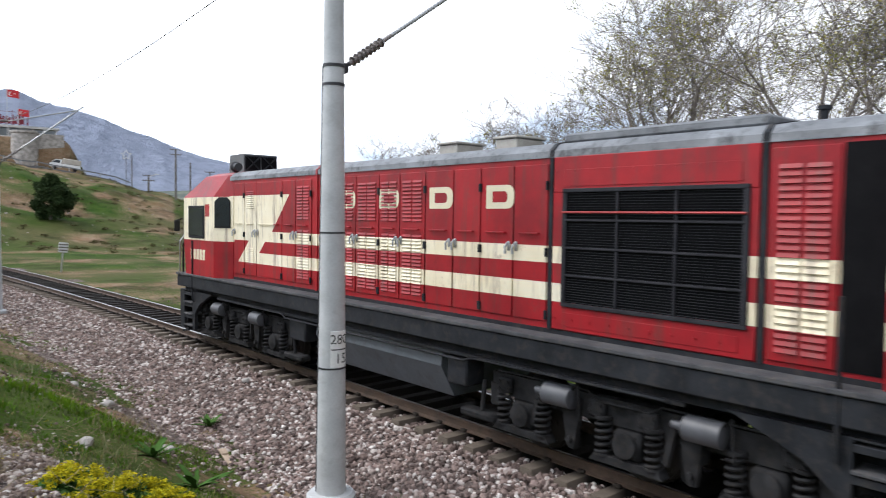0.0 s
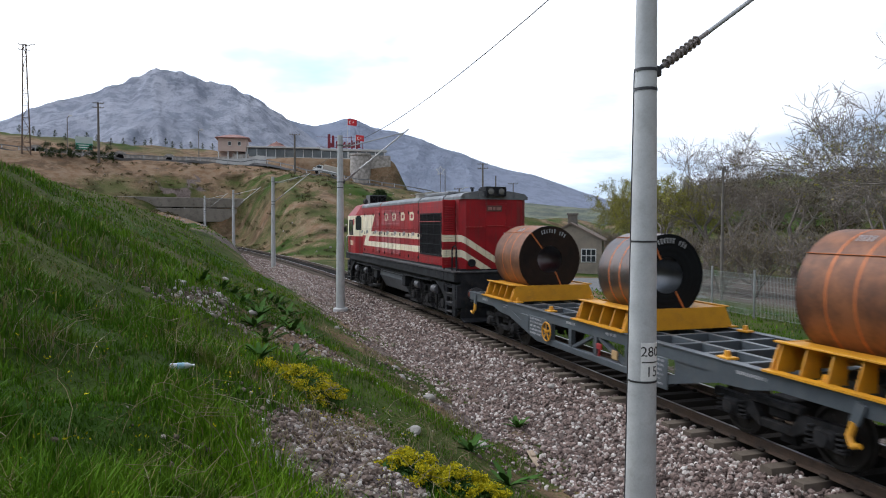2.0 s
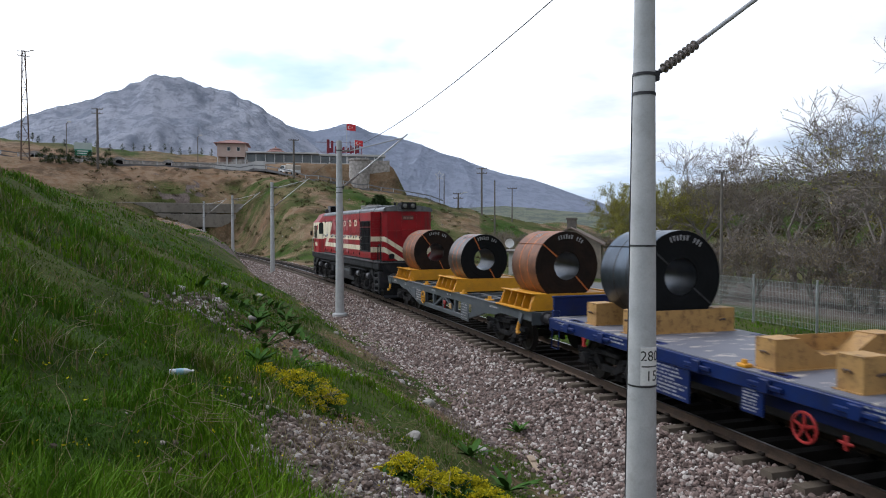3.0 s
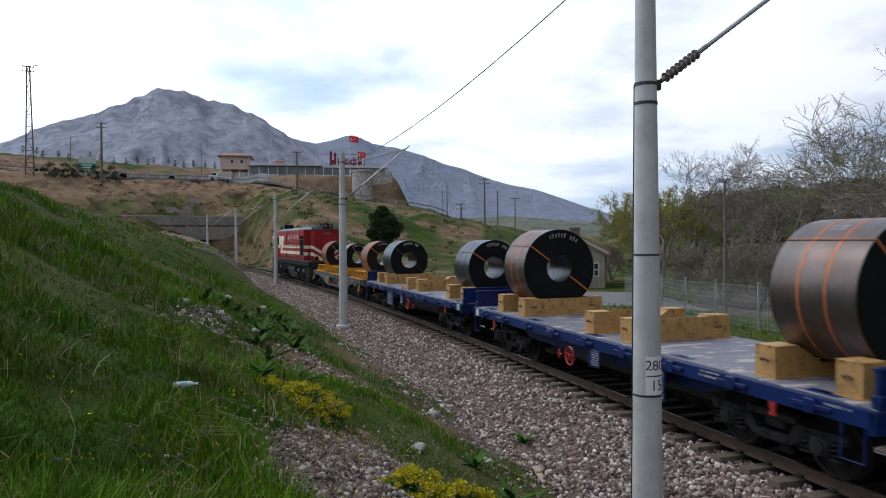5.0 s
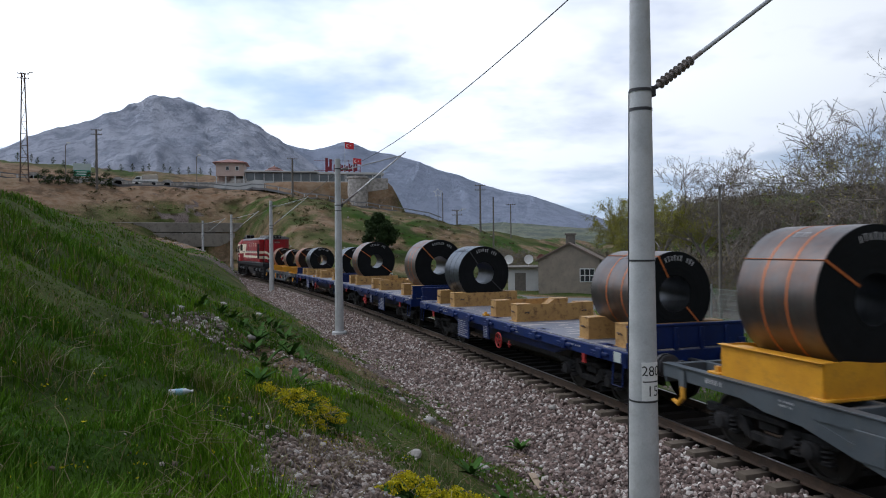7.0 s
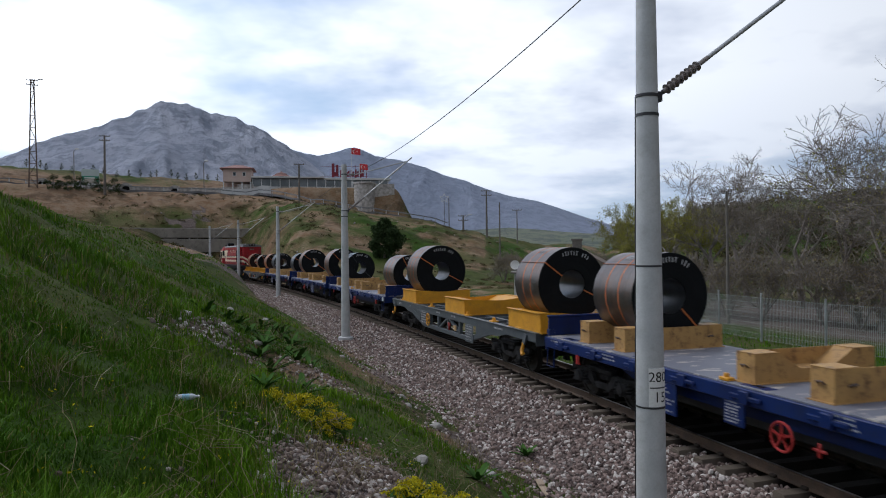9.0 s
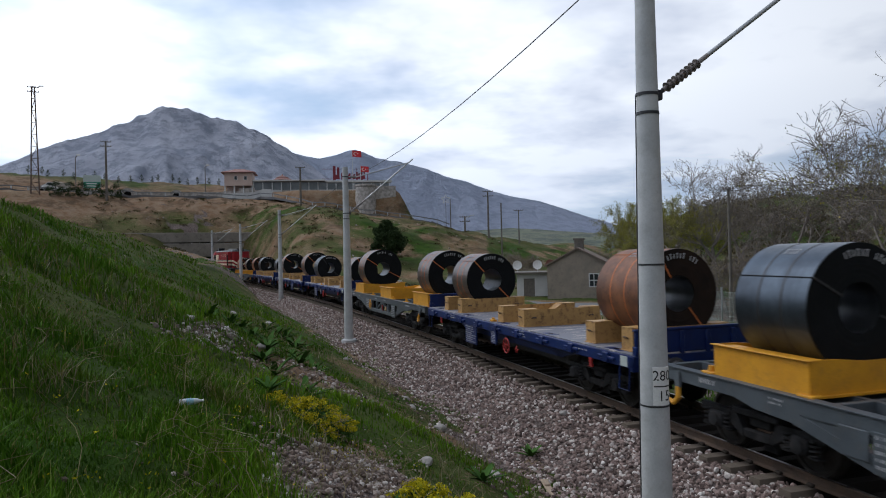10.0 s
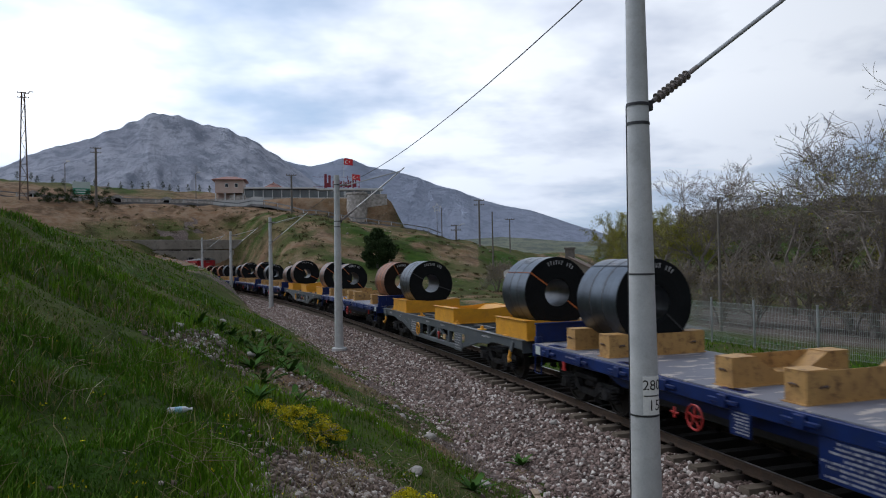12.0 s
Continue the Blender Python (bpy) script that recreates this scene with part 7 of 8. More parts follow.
# ---- litter and odd pieces on the slope ----
def bottle():
    B = tagged(empty("plastic_bottle"), "crushed clear plastic bottle lying in the grass", "bottle")
    b = M()
    b.lathe([(-0.15, 0.03), (-0.14, 0.045), (-0.05, 0.046), (-0.04, 0.040), (0.03, 0.041), (0.04, 0.046), (0.09, 0.044), (0.14, 0.018), (0.17, 0.016)], (0, 0, 0.045), "x", 16)
    part("body", b, surf("milky_plastic", (0.55, 0.58, 0.60), (0.45, 0.48, 0.52), 8.0, 0.25, bump=0.3, coat=0.4), B)
    b = M()
    b.lathe([(-0.05, 0.0475), (0.05, 0.0475)], (0, 0, 0.045), "x", 16)
    b.f = [f for f in b.f if len(f) == 4]
    part("wrapper", b, surf("blue_wrapper", (0.15, 0.35, 0.5), (0.35, 0.5, 0.55), 12.0, 0.4, bump=0.1), B)
    b = M()
    b.lathe([(0.165, 0.018), (0.19, 0.018)], (0, 0, 0.045), "x", 12)
    part("cap", b, PLATE_PAINT, B)
    return B


bo = bottle()
for o in bo.children:
    o.data.transform(Matrix.Diagonal((0.55, 0.55, 0.55, 1)))
bo.matrix_basis = pose(-2.1, 5.6, rest(-2.1, 5.6) + 0.05, 0, 0, 20)
b = M()
b.box(-0.35, 0.35, -0.06, 0.06, 0.0, 0.05, 0.015)
b.box(0.1, 0.3, -0.05, 0.07, 0.04, 0.075, 0.015)
pk = tagged(part("broken_plank", b, surf("weathered_wood", (0.42, 0.33, 0.24), (0.30, 0.22, 0.16), 6.0, 0.85, bump=0.3, stretch=(1, 8, 8))), "short broken weathered wooden plank on the gravel", "plank")
pk.matrix_basis = pose(1.6, 12.1, rest(1.6, 12.1) - 0.005, 6, -10, 100)


def boulder(seed, size):
    q = np.random.RandomState(seed)
    bm = bmesh.new()
    bmesh.ops.create_icosphere(bm, subdivisions=2, radius=size)
    for v in bm.verts:
        k = 1 + 0.35 * noise.noise(v.co / size * 1.3 + Vector((seed * 3.1, 0, 0)))
        v.co = Vector((v.co.x * k * 1.2, v.co.y * k, v.co.z * k * 0.7))
    me = bpy.data.meshes.new("rock")
    bm.to_mesh(me)
    bm.free()
    me.materials.append(surf("pale_rock", (0.34, 0.32, 0.30), (0.24, 0.225, 0.21), 6.0, 0.9, bump=0.4))
    return tagged(new("rock", me), "pale limestone rock lying on the ground", "rock", "rocks on the slope")


rocks = [boulder(1, 0.12), boulder(2, 0.09)]
for i, (x, y) in enumerate([(-6.3, 20.2), (2.42, 15.6), (-5.6, 21.5), (-3.6, 13.2), (-4.9, 13.0), (-0.4, 9.9), (-1.0, 16.2), (-1.2, 17.5), (-0.3, 15.0), (-3.2, 21.0), (0.6, 11.4)]):
    m = pose(x, y, rest(x, y) + 0.02, 0, 0, i * 50)
    if i < 2:
        rocks[i].matrix_basis = m
    else:
        copy_thing(rocks[i % 2], m)


# ---- trees ----
def tree(seed, h, spread, leaves, leaf_mat, label, stems=1, leaf_size=0.055, drop=0.0, levels=5):
    q = random.Random(seed)
    T = tagged(empty("tree"), label, "tree", "trees beyond the fence")
    trunk, twig = M(), M()
    tips = []

    def grow(p, d, l, r, lev):
        n = 4 if lev < 2 else 3
        pts, rs_ = [p], [r]
        for i in range(n):
            d = (d + Vector((q.uniform(-1, 1), q.uniform(-1, 1), q.uniform(-0.6, 0.9) - drop * (lev > 2))) * 0.20).normalized()
            p = p + d * l / n
            pts.append(p)
            rs_.append(max(0.014, r * (1 - 0.5 * (i + 1) / n)))
        (trunk if lev < 2 else twig).tube(pts, rs_, 7 if lev == 0 else 5 if lev < 3 else 3, caps=False)
        if lev >= levels - 2:
            tips.extend(pts[1:])
        if lev >= levels:
            return
        k = (q.randint(3, 4) if lev < 4 else q.randint(2, 3)) if lev else q.randint(4, 5)
        for i in range(k):
            j = q.randint(max(1, n - 2), n) if lev else q.randint(2, n)
            side = d.orthogonal().normalized()
            side.rotate(Matrix.Rotation(q.uniform(0, 6.28), 3, d))
            nd = (d * q.uniform(0.35, 0.9) + side * spread * q.uniform(0.5, 1.1) + Vector((0, 0, 0.12))).normalized()
            grow(pts[j], nd, l * q.uniform(0.58, 0.80), rs_[j] * q.uniform(0.5, 0.72), lev + 1)

    for i in range(stems):
        lean = Vector((q.uniform(-0.5, 0.5), q.uniform(-0.5, 0.5), 1)) if stems > 1 else Vector((q.uniform(-0.12, 0.12), q.uniform(-0.12, 0.12), 1))
        grow(Vector((q.uniform(-0.2, 0.2) * (stems > 1), q.uniform(-0.2, 0.2) * (stems > 1), -0.15)), lean.normalized(), h * 0.36, h * 0.021 / (1 + 0.4 * (stems > 1)), 0)
    part("trunk", trunk, BARK, T)
    part("twig_crown", twig, BARK, T, smooth=0)
    leaf_cloud("crown", [tuple(t) for t in tips], leaves, 0.28, leaf_size, seed, leaf_mat, T)
    return T


BROWN_LEAF = island_mat("brown_buds", (0.23, 0.175, 0.11), (0.16, 0.135, 0.08), (0.28, 0.24, 0.09))
kinds = [tree(11, 13.0, 0.85, 5200, BROWN_LEAF, "nearly bare grey-brown tree with first buds", levels=6, leaf_size=0.045),
         tree(12, 12.5, 0.75, 30000, SPRING_LEAF, "tree in fresh yellow-green spring leaf", levels=6, leaf_size=0.06),
         tree(13, 13.5, 0.95, 4200, BROWN_LEAF, "wide bare tree with tangled drooping twigs", drop=0.35, levels=6, leaf_size=0.045),
         tree(14, 5.5, 0.9, 3000, BROWN_LEAF, "bare many-stemmed brown shrub", stems=5, levels=4),
         tree(15, 20.0, 0.75, 6500, SPRING_LEAF, "tall spreading tree just coming into leaf", levels=6, leaf_size=0.055)]
plan = [(15.0, 66, 1), (17.0, 60, 1), (20.5, 58, 0), (23.0, 56, 2), (26.5, 52, 2), (29.0, 54, 0), (31.5, 46, 0), (34.5, 46, 2), (38.5, 42, 4), (42.0, 38, 2), (45.5, 38, 4), (49.5, 36, 4), (53.5, 37, 4),
        (58, 36, 4), (33.5, 56, 1), (24.8, 70, 0), (19, 74, 1), (40.5, 54, 4), (45, 52, 0), (51, 50, 4), (64, 38, 4), (36, 60, 0),
        (13.2, 80, 3), (11.6, 88, 3), (18.3, 55, 3), (21.6, 52, 3), (24.0, 50, 3), (27.8, 48, 3), (30.2, 47, 3), (33, 46, 3), (36.5, 45, 3), (40, 43, 3), (44, 42, 3), (48, 40, 3), (52, 39, 3), (56, 40, 3),
        (4.5, 96, 3), (6.2, 90, 3)]
used = set()
q = random.Random(77)
for az, r, k in plan:
    x, y = at(az, r * 1.15 if az < 31 and k < 3 else r)
    m = pose(x, y, rest(x, y), 0, 0, q.uniform(0, 360))
    if k not in used:
        used.add(k)
        kinds[k].matrix_basis = m
    else:
        copy_thing(kinds[k], m)


def evergreen(h, w, seed, label, n=2600, group="evergreens"):
    T = tagged(empty("evergreen_tree"), label, "tree", group)
    b = M()
    b.tube([(0, 0, -0.2), (0, 0, h * 0.5), (0.05, 0, h * 0.9)], [h * 0.035, h * 0.025, 0.01], 7)
    part("trunk", b, BARK, T)
    q = random.Random(seed)
    cs = []
    for i in range(60):
        a, t = q.uniform(0, 6.28), q.random()
        rr = w / 2 * math.sin(math.pi * min(1, 0.18 + 0.8 * t)) * q.uniform(0.4, 0.95)
        cs.append((rr * math.cos(a), rr * math.sin(a), h * (0.12 + 0.83 * t)))
    leaf_cloud("crown", cs, n, h * 0.13, h * 0.032, seed, PINE_LEAF, T)
    return T


big = evergreen(5.8, 6.0, 5, "dense dark green rounded evergreen on the hillside", 12000)
big.matrix_basis = pose(-9.7, 107.0, rest(-9.7, 107.0) - 0.1, 0, 0, 0)
sm = evergreen(2.2, 1.1, 6, "small dark young conifer on the hill", 500, "row of young conifers")
q = random.Random(5)
for i in range(26):
    az = -31 + i * 0.72 + q.uniform(-0.2, 0.2)
    x, y = at(az, 226 + q.uniform(-8, 10))
    m = pose(x, y, rest(x, y), 0, 0, q.uniform(0, 360))
    if i:
        copy_thing(sm, m)
    else:
        sm.matrix_basis = m
bs = evergreen(3.2, 3.8, 7, "dark rounded roadside shrub", 1800, "roadside shrubs")
for i, (az, r) in enumerate(((-29.3, 160), (-28.4, 160), (-27.6, 161), (-26.4, 162), (-25.4, 163))):
    x, y = at(az, r)
    m = pose(x, y, rest(x, y) - 0.2, 0, 0, i * 90)
    if i:
        copy_thing(bs, m)
    else:
        bs.matrix_basis = m

# scrub and woods on the far slopes
DRY_SCRUB = island_mat("dry_scrub", (0.05, 0.055, 0.02), (0.095, 0.08, 0.04), (0.14, 0.12, 0.055))
g_ = np.random.RandomState(44)
n = 900
az, r = np.radians(g_.uniform(15, 62, n)), g_.uniform(100, 205, n)
x, y = np.sin(az) * r, np.cos(az) * r
cs = np.stack([x, y, ground_z(x, y) + 0.8], -1)
tagged(leaf_cloud("far_woods", cs, 42000, 1.6, 0.34, 45, island_mat("far_scrub", (0.040, 0.042, 0.020), (0.075, 0.062, 0.036), (0.12, 0.095, 0.055)), flat=0.75), "distant brown and green scrub on the hill", "woods", kind="stuff")
n = 170
az, r = np.radians(g_.uniform(-13, 6, n)), g_.uniform(86, 150, n)
x, y = np.sin(az) * r, np.cos(az) * r
cs = np.stack([x, y, ground_z(x, y) + 0.1], -1)
tagged(leaf_cloud("hillside_scrub", cs, 9000, 0.6, 0.11, 46, DRY_SCRUB, flat=0.4), "low scrub on the hillside", "scrub", kind="stuff")
n = 90
az, r = np.radians(g_.uniform(-13, 4, n)), g_.uniform(86, 150, n)
x, y = np.sin(az) * r, np.cos(az) * r
s_, u_ = track_su(x, y)
scatter_stones("hillside_stones", "pale stones strewn over the hillside", s_, u_, 0.07 + 0.14 * g_.rand(n) ** 2, 47, STONE)


n = 420
az, r = np.radians(g_.uniform(-27, -9, n)), g_.uniform(112, 162, n)
x, y = np.sin(az) * r, np.cos(az) * r
cs = np.stack([x, y, ground_z(x, y) + 0.1], -1)
tagged(leaf_cloud("cutting_scrub", cs, 9000, 0.75, 0.17, 48, DRY_SCRUB, flat=0.5), "brown and green scrub on the bare cutting", "scrub", kind="stuff")
n = 500
az, r = np.radians(g_.uniform(-27, -4, n)), g_.uniform(70, 160, n)
x, y = np.sin(az) * r, np.cos(az) * r
s_, u_ = track_su(x, y)
ok = u_ > 4.5
scatter_stones("hillside_stones", "pale stones strewn over the cutting", s_[ok], u_[ok], 0.05 + 0.18 * g_.rand(int(ok.sum())) ** 2, 49, STONE)


# ---- far side: restaurant, road, poles, sheds, fence ----
HOUSE_WALL = surf("pink_render", (0.52, 0.40, 0.35), (0.46, 0.35, 0.30), 0.6, 0.8, bump=0.05)
ROOF_TILE = surf("red_tiles", (0.25, 0.12, 0.10), (0.19, 0.09, 0.075), 2.0, 0.8, bump=0.2)
STONE_WALL = surf("rubble_stone", (0.46, 0.43, 0.40), (0.22, 0.205, 0.19), 1.6, 0.9, bump=0.5)
WHITE_WALL = surf("whitewash", (0.55, 0.55, 0.54), (0.45, 0.45, 0.45), 0.6, 0.85, bump=0.1)
SIGN_RED = surf("sign_red", (0.20, 0.012, 0.03), (0.15, 0.010, 0.022), 2.0, 0.5, bump=0.0)
FLAG_RED = surf("flag_red", (0.60, 0.02, 0.03), (0.52, 0.02, 0.03), 2.0, 0.7, bump=0.0)
FRAME_WHITE = surf("white_frame", (0.62, 0.63, 0.63), (0.55, 0.56, 0.56), 3.0, 0.5, bump=0.0)
PAVILION_GLASS = surf("hazy_pavilion_glass", (0.17, 0.19, 0.20), (0.10, 0.115, 0.12), 0.4, 0.2, bump=0.0, coat=0.4)
POLE_WOOD = surf("weathered_pole", (0.16, 0.14, 0.12), (0.11, 0.10, 0.09), 3.0, 0.85, bump=0.1)


def restaurant():
    R = tagged(empty("restaurant", pose(*at(-11, 172), 18.4, 0, 0, 11)), "pink hilltop restaurant with glazed pavilion and red roof sign", "building")
    b = M()
    b.box(-20.2, -13.8, 0, 7, 1.8, 5.0, 0.03), b.box(-20.0, -14.0, 2.5, 6.8, 0, 1.8)
    wall = part("upper_storey", b, HOUSE_WALL, R, "pink rendered upper storey")
    for x in (-17.6, -15.4):
        b = M()
        b.box(x - 0.4, x + 0.4, -0.05, 0.02, 3.1, 4.1, 0.02)
        w = part("window", b, FRAME_WHITE, wall)
        b = M()
        b.box(x - 0.3, x + 0.3, -0.07, -0.045, 3.2, 4.0)
        part("pane", b, GLASS, w)
    b = M()
    b.add([(-20.9, -0.7, 5.0), (-13.1, -0.7, 5.0), (-13.1, 7.7, 5.0), (-20.9, 7.7, 5.0), (-18, 3.5, 6.1), (-16, 3.5, 6.1), (-20.9, -0.7, 4.85), (-13.1, -0.7, 4.85), (-13.1, 7.7, 4.85), (-20.9, 7.7, 4.85)],
          [(0, 1, 5, 4), (1, 2, 5), (2, 3, 4, 5), (3, 0, 4), (0, 6, 7, 1), (1, 7, 8, 2), (2, 8, 9, 3), (3, 9, 6, 0), (6, 9, 8, 7)])
    part("roof", b, ROOF_TILE, R)
    for x in (-20.1, -18.0, -15.9, -13.9):
        b = M()
        b.box(x - 0.12, x + 0.12, 0.05, 0.3, 0, 1.8)
        part("column", b, FRAME_WHITE, R)
    # long glazed pavilion
    b = M()
    b.box(-13.7, 3.2, -0.6, 9, 2.75, 3.1, 0.03), b.box(3.2, 19.3, 0.2, 9, 2.45, 2.95, 0.03)
    part("flat_roof", b, WHITE_WALL, R, "flat white roof slab")
    b = M()
    b.box(-13.6, 19.0, 4.0, 8.5, 0, 2.7)
    part("back_wall", b, STONE_WALL, R)
    for i in range(16):
        x = -13.6 + i * 2.15
        b = M()
        b.box(x - 0.09, x + 0.09, 0.3, 0.5, 0, 2.75 if x < 3 else 2.45)
        part("column", b, FRAME_WHITE, R)
        b = M()
        b.box(x + 0.1, x + 2.04, 0.42, 0.46, 0.75, 2.6 if x < 3 else 2.3)
        if x < 17:
            part("pane", b, PAVILION_GLASS, R)
        b = M()
        b.box(x + 0.09, x + 2.05, 0.3, 0.5, 0, 0.75)
        if x < 17:
            part("parapet", b, WHITE_WALL if i % 3 else STONE_WALL, R)
    b = M()
    b.lathe([(3.3, 2.6), (3.9, 1.4), (4.0, 1.5), (4.5, 0.2), (4.8, 0.05)], (-7.0, 3.0, 0), "z", 8)
    part("pagoda_roof", b, ROOF_TILE, R)
    b = M()
    b.lathe([(-8.0, 2.6), (0.4, 2.3), (0.6, 2.5), (1.0, 2.5)], (12.2, -8.4, 0), "z", 14)
    part("stone_tower", b, STONE_WALL, R, "round rubble stone bastion")
    b = M()
    b.box(10.0, 19.2, -8.5, -7.3, -8.0, 0.7, 0.05), b.box(18.2, 19.2, -7.3, 0.2, -8.0, 0.7, 0.05)
    part("stone_base", b, STONE_WALL, R)
    b = M()
    b.prism([(-20, -2.2), (-9.0, -2.9), (-9.0, 0.3), (-11, 0.4), (-13, -0.3), (-20, -0.6)], -6, -5.4)
    part("garden_wall", b, WHITE_WALL, R, "stepped whitewashed garden wall")
    # sign: plain red blocks on a frame
    b = M()
    for x in (5.2, 8, 10.8, 13.6):
        b.beam((x, 2, 2.9), (x, 2, 6.2), 0.10, 0.10), b.beam((x, 2, 5.0), (x, 4.5, 2.9), 0.08, 0.08)
    for z in (3.5, 5.9):
        b.beam((2.4, 2, z), (13.8, 2, z), 0.08, 0.08)
    sf = part("sign_frame", b, SIGN_RED, R)
    for x, w, z1 in ((5.9, 1.6, 6.6), (7.6, 1.0, 5.0), (8.9, 1.0, 5.2), (10.1, 0.9, 5.0), (11.2, 0.9, 5.2), (12.4, 1.0, 6.0)):
        b = M()
        b.box(x - w / 2, x - w / 2 + w * 0.42, 1.8, 2.0, 3.2, z1, 0.04), b.box(x - w / 2 + w * 0.42, x + w / 2, 1.8, 2.0, 3.4, 4.5, 0.04), b.box(x + w * 0.12, x + w / 2, 1.8, 2.0, 4.5, z1 - 0.3, 0.04)
        part("sign_block", b, SIGN_RED, sf)
    return R


restaurant()


def flag(x, y, z0, z1, size, turn):
    F = tagged(empty("flag_pole", pose(x, y, z0, 0, 0, turn)), "flagpole flying a red flag with white crescent and star", "flag", "flags")
    b = M()
    h = z1 - z0
    b.tube([(0, 0, 0), (0, 0, h)], [0.07, 0.05], 8)
    part("pole", b, FRAME_WHITE, F)
    b = M()
    v, f = [], []
    wave = lambda t: 0.14 * size * math.sin(t * 6.0) * t
    for i in range(13):
        t = i / 12
        for zz in (0, 1):
            v.append((0.05 + size * 1.4 * t, wave(t), h - size * (1 - zz) - 0.18 * size * t))
    f = [(2 * i, 2 * i + 2, 2 * i + 3, 2 * i + 1) for i in range(12)]
    b.add(v, f)
    cl = part("cloth", b, FLAG_RED, F)
    b = M()
    cx, cz, r = 0.48 * size, h - size * 0.58, 0.27 * size
    outer = [(cx + r * math.cos(a), cz + r * math.sin(a)) for a in [radians(35 + 290 * i / 16) for i in range(17)]]
    inner = [(cx + 0.07 * size + 0.8 * r * math.cos(a), cz + 0.8 * r * math.sin(a)) for a in [radians(48 + 264 * i / 16) for i in range(17)]]
    y = lambda px: wave(px / (1.4 * size)) - 0.03
    vv = [(px, y(px), pz) for px, pz in outer] + [(px, y(px), pz) for px, pz in inner]
    b.add(vv, [(i, i + 1, 18 + i, 17 + i) for i in range(16)])
    sx = cx + 0.42 * size
    b.add([(sx + (0.13 if k % 2 == 0 else 0.055) * size * math.cos(radians(36 * k)), y(sx) - 0.01, cz + (0.13 if k % 2 == 0 else 0.055) * size * math.sin(radians(36 * k))) for k in range(10)], [tuple(range(10))])
    part("crescent_and_star", b, PLATE_PAINT, cl)
    return F


fx, fy = at(-7.75, 168)
flag(fx, fy, rest(fx, fy), 28.0, 1.5, 5)
fx, fy = at(-7.1, 174)
flag(fx, fy, rest(fx, fy), 25.0, 1.4, 5)


# road along the ridge with its rail
def ridge_point(az, back=0.0):
    far = float(np.interp(az, *RIDGE_FAR))
    x, y = at(az, far + back)
    return x, y


def ribbon(name, az0, az1, b0, b1, lift, mat, label):
    v, f = [], []
    az = np.arange(az0, az1, 0.5)
    for i, a in enumerate(az):
        zc = max(rest(*ridge_point(a, b)) for b in (b0, (b0 + b1) / 2, b1)) + lift
        for b in (b0, b1):
            v.append((*ridge_point(a, b), zc))
        for b in (b0, b1):
            v.append((*ridge_point(a, b), zc - 0.5))
    for i in range(len(az) - 1):
        k = 4 * i
        f += [(k, k + 4, k + 5, k + 1), (k, k + 2, k + 6, k + 4), (k + 1, k + 5, k + 7, k + 3)]
    return tagged(part(name, M().add(v, f), mat), label, "road", kind="structure")


ASPHALT = surf("asphalt", (0.16, 0.16, 0.165), (0.12, 0.12, 0.125), 0.5, 0.9, bump=0.2)
ribbon("road", -40, 1.5, -1.5, 4.5, 0.05, ASPHALT, "grey asphalt hill road")
RAIL_GREY = surf("dull_guard_rail", (0.20, 0.21, 0.22), (0.14, 0.145, 0.15), 2.0, 0.6, 0.2, bump=0.05)
rail_ = tagged(empty("guard_rail"), "long grey steel guard rail beside the hill road", "guard rail", kind="structure")
azs = np.arange(-39, 1, 1.0)
pts = []
for a in azs:
    x, y = ridge_point(a, -1.2)
    z = max(rest(*ridge_point(a, b)) for b in (-1.5, 1.5, 4.5))
    pts.append(Vector((x, y, z)))
for p, q_ in zip(pts[:-1], pts[1:]):
    b = M()
    b.beam(p + Vector((0, 0, 0.75)), q_ + Vector((0, 0, 0.75)), 0.06, 0.22)
    part("rail_beam", b, RAIL_GREY, rail_)
    b = M()
    b.box(p.x - 0.07, p.x + 0.07, p.y - 0.07, p.y + 0.07, p.z - 0.6, p.z + 0.8)
    part("post", b, STEEL, rail_)
sw = tagged(empty("roadside_wall"), "low rubble stone wall behind the hill road", "wall", kind="structure")
for a0 in np.arange(-31, -16.2, 1.2):
    b = M()
    p, q_ = ridge_point(a0, 8), ridge_point(a0 + 1.2, 8)
    z = max(rest(*p), rest(*q_))
    b.beam((p[0], p[1], z + 0.35), (q_[0], q_[1], z + 0.35), 0.6, 2.2)
    part("wall_section", b, STONE_WALL, sw)
for a in (-30.0, -24.6, -21.2):
    x, y = ridge_point(a, 7.2)
    z = rest(x, y)
    N = tagged(empty("stone_niche", pose(x, y, z, 0, 0, -a)), "small arched stone niche in the roadside wall", "niche", "arched stone niches")
    b = M()
    for i in range(8):
        a0, a1 = math.pi * i / 8, math.pi * (i + 1) / 8
        b.prism([(1.5 * math.cos(a0), 1.0 + 1.3 * math.sin(a0)), (1.5 * math.cos(a1), 1.0 + 1.3 * math.sin(a1)), (0.8 * math.cos(a1), 1.0 + 0.7 * math.sin(a1)), (0.8 * math.cos(a0), 1.0 + 0.7 * math.sin(a0))], -0.4, 0.4)
    b.box(-1.5, -0.8, -0.4, 0.4, -0.3, 1.0), b.box(0.8, 1.5, -0.4, 0.4, -0.3, 1.0)
    part("arch", b, STONE_WALL, N)
    # black back board painted in for the shade under the arch
    b = M()
    b.box(-0.8, 0.8, 0.1, 0.3, -0.3, 1.6)
    part("recess", b, GRILLE_SHADE_BLACK, N)


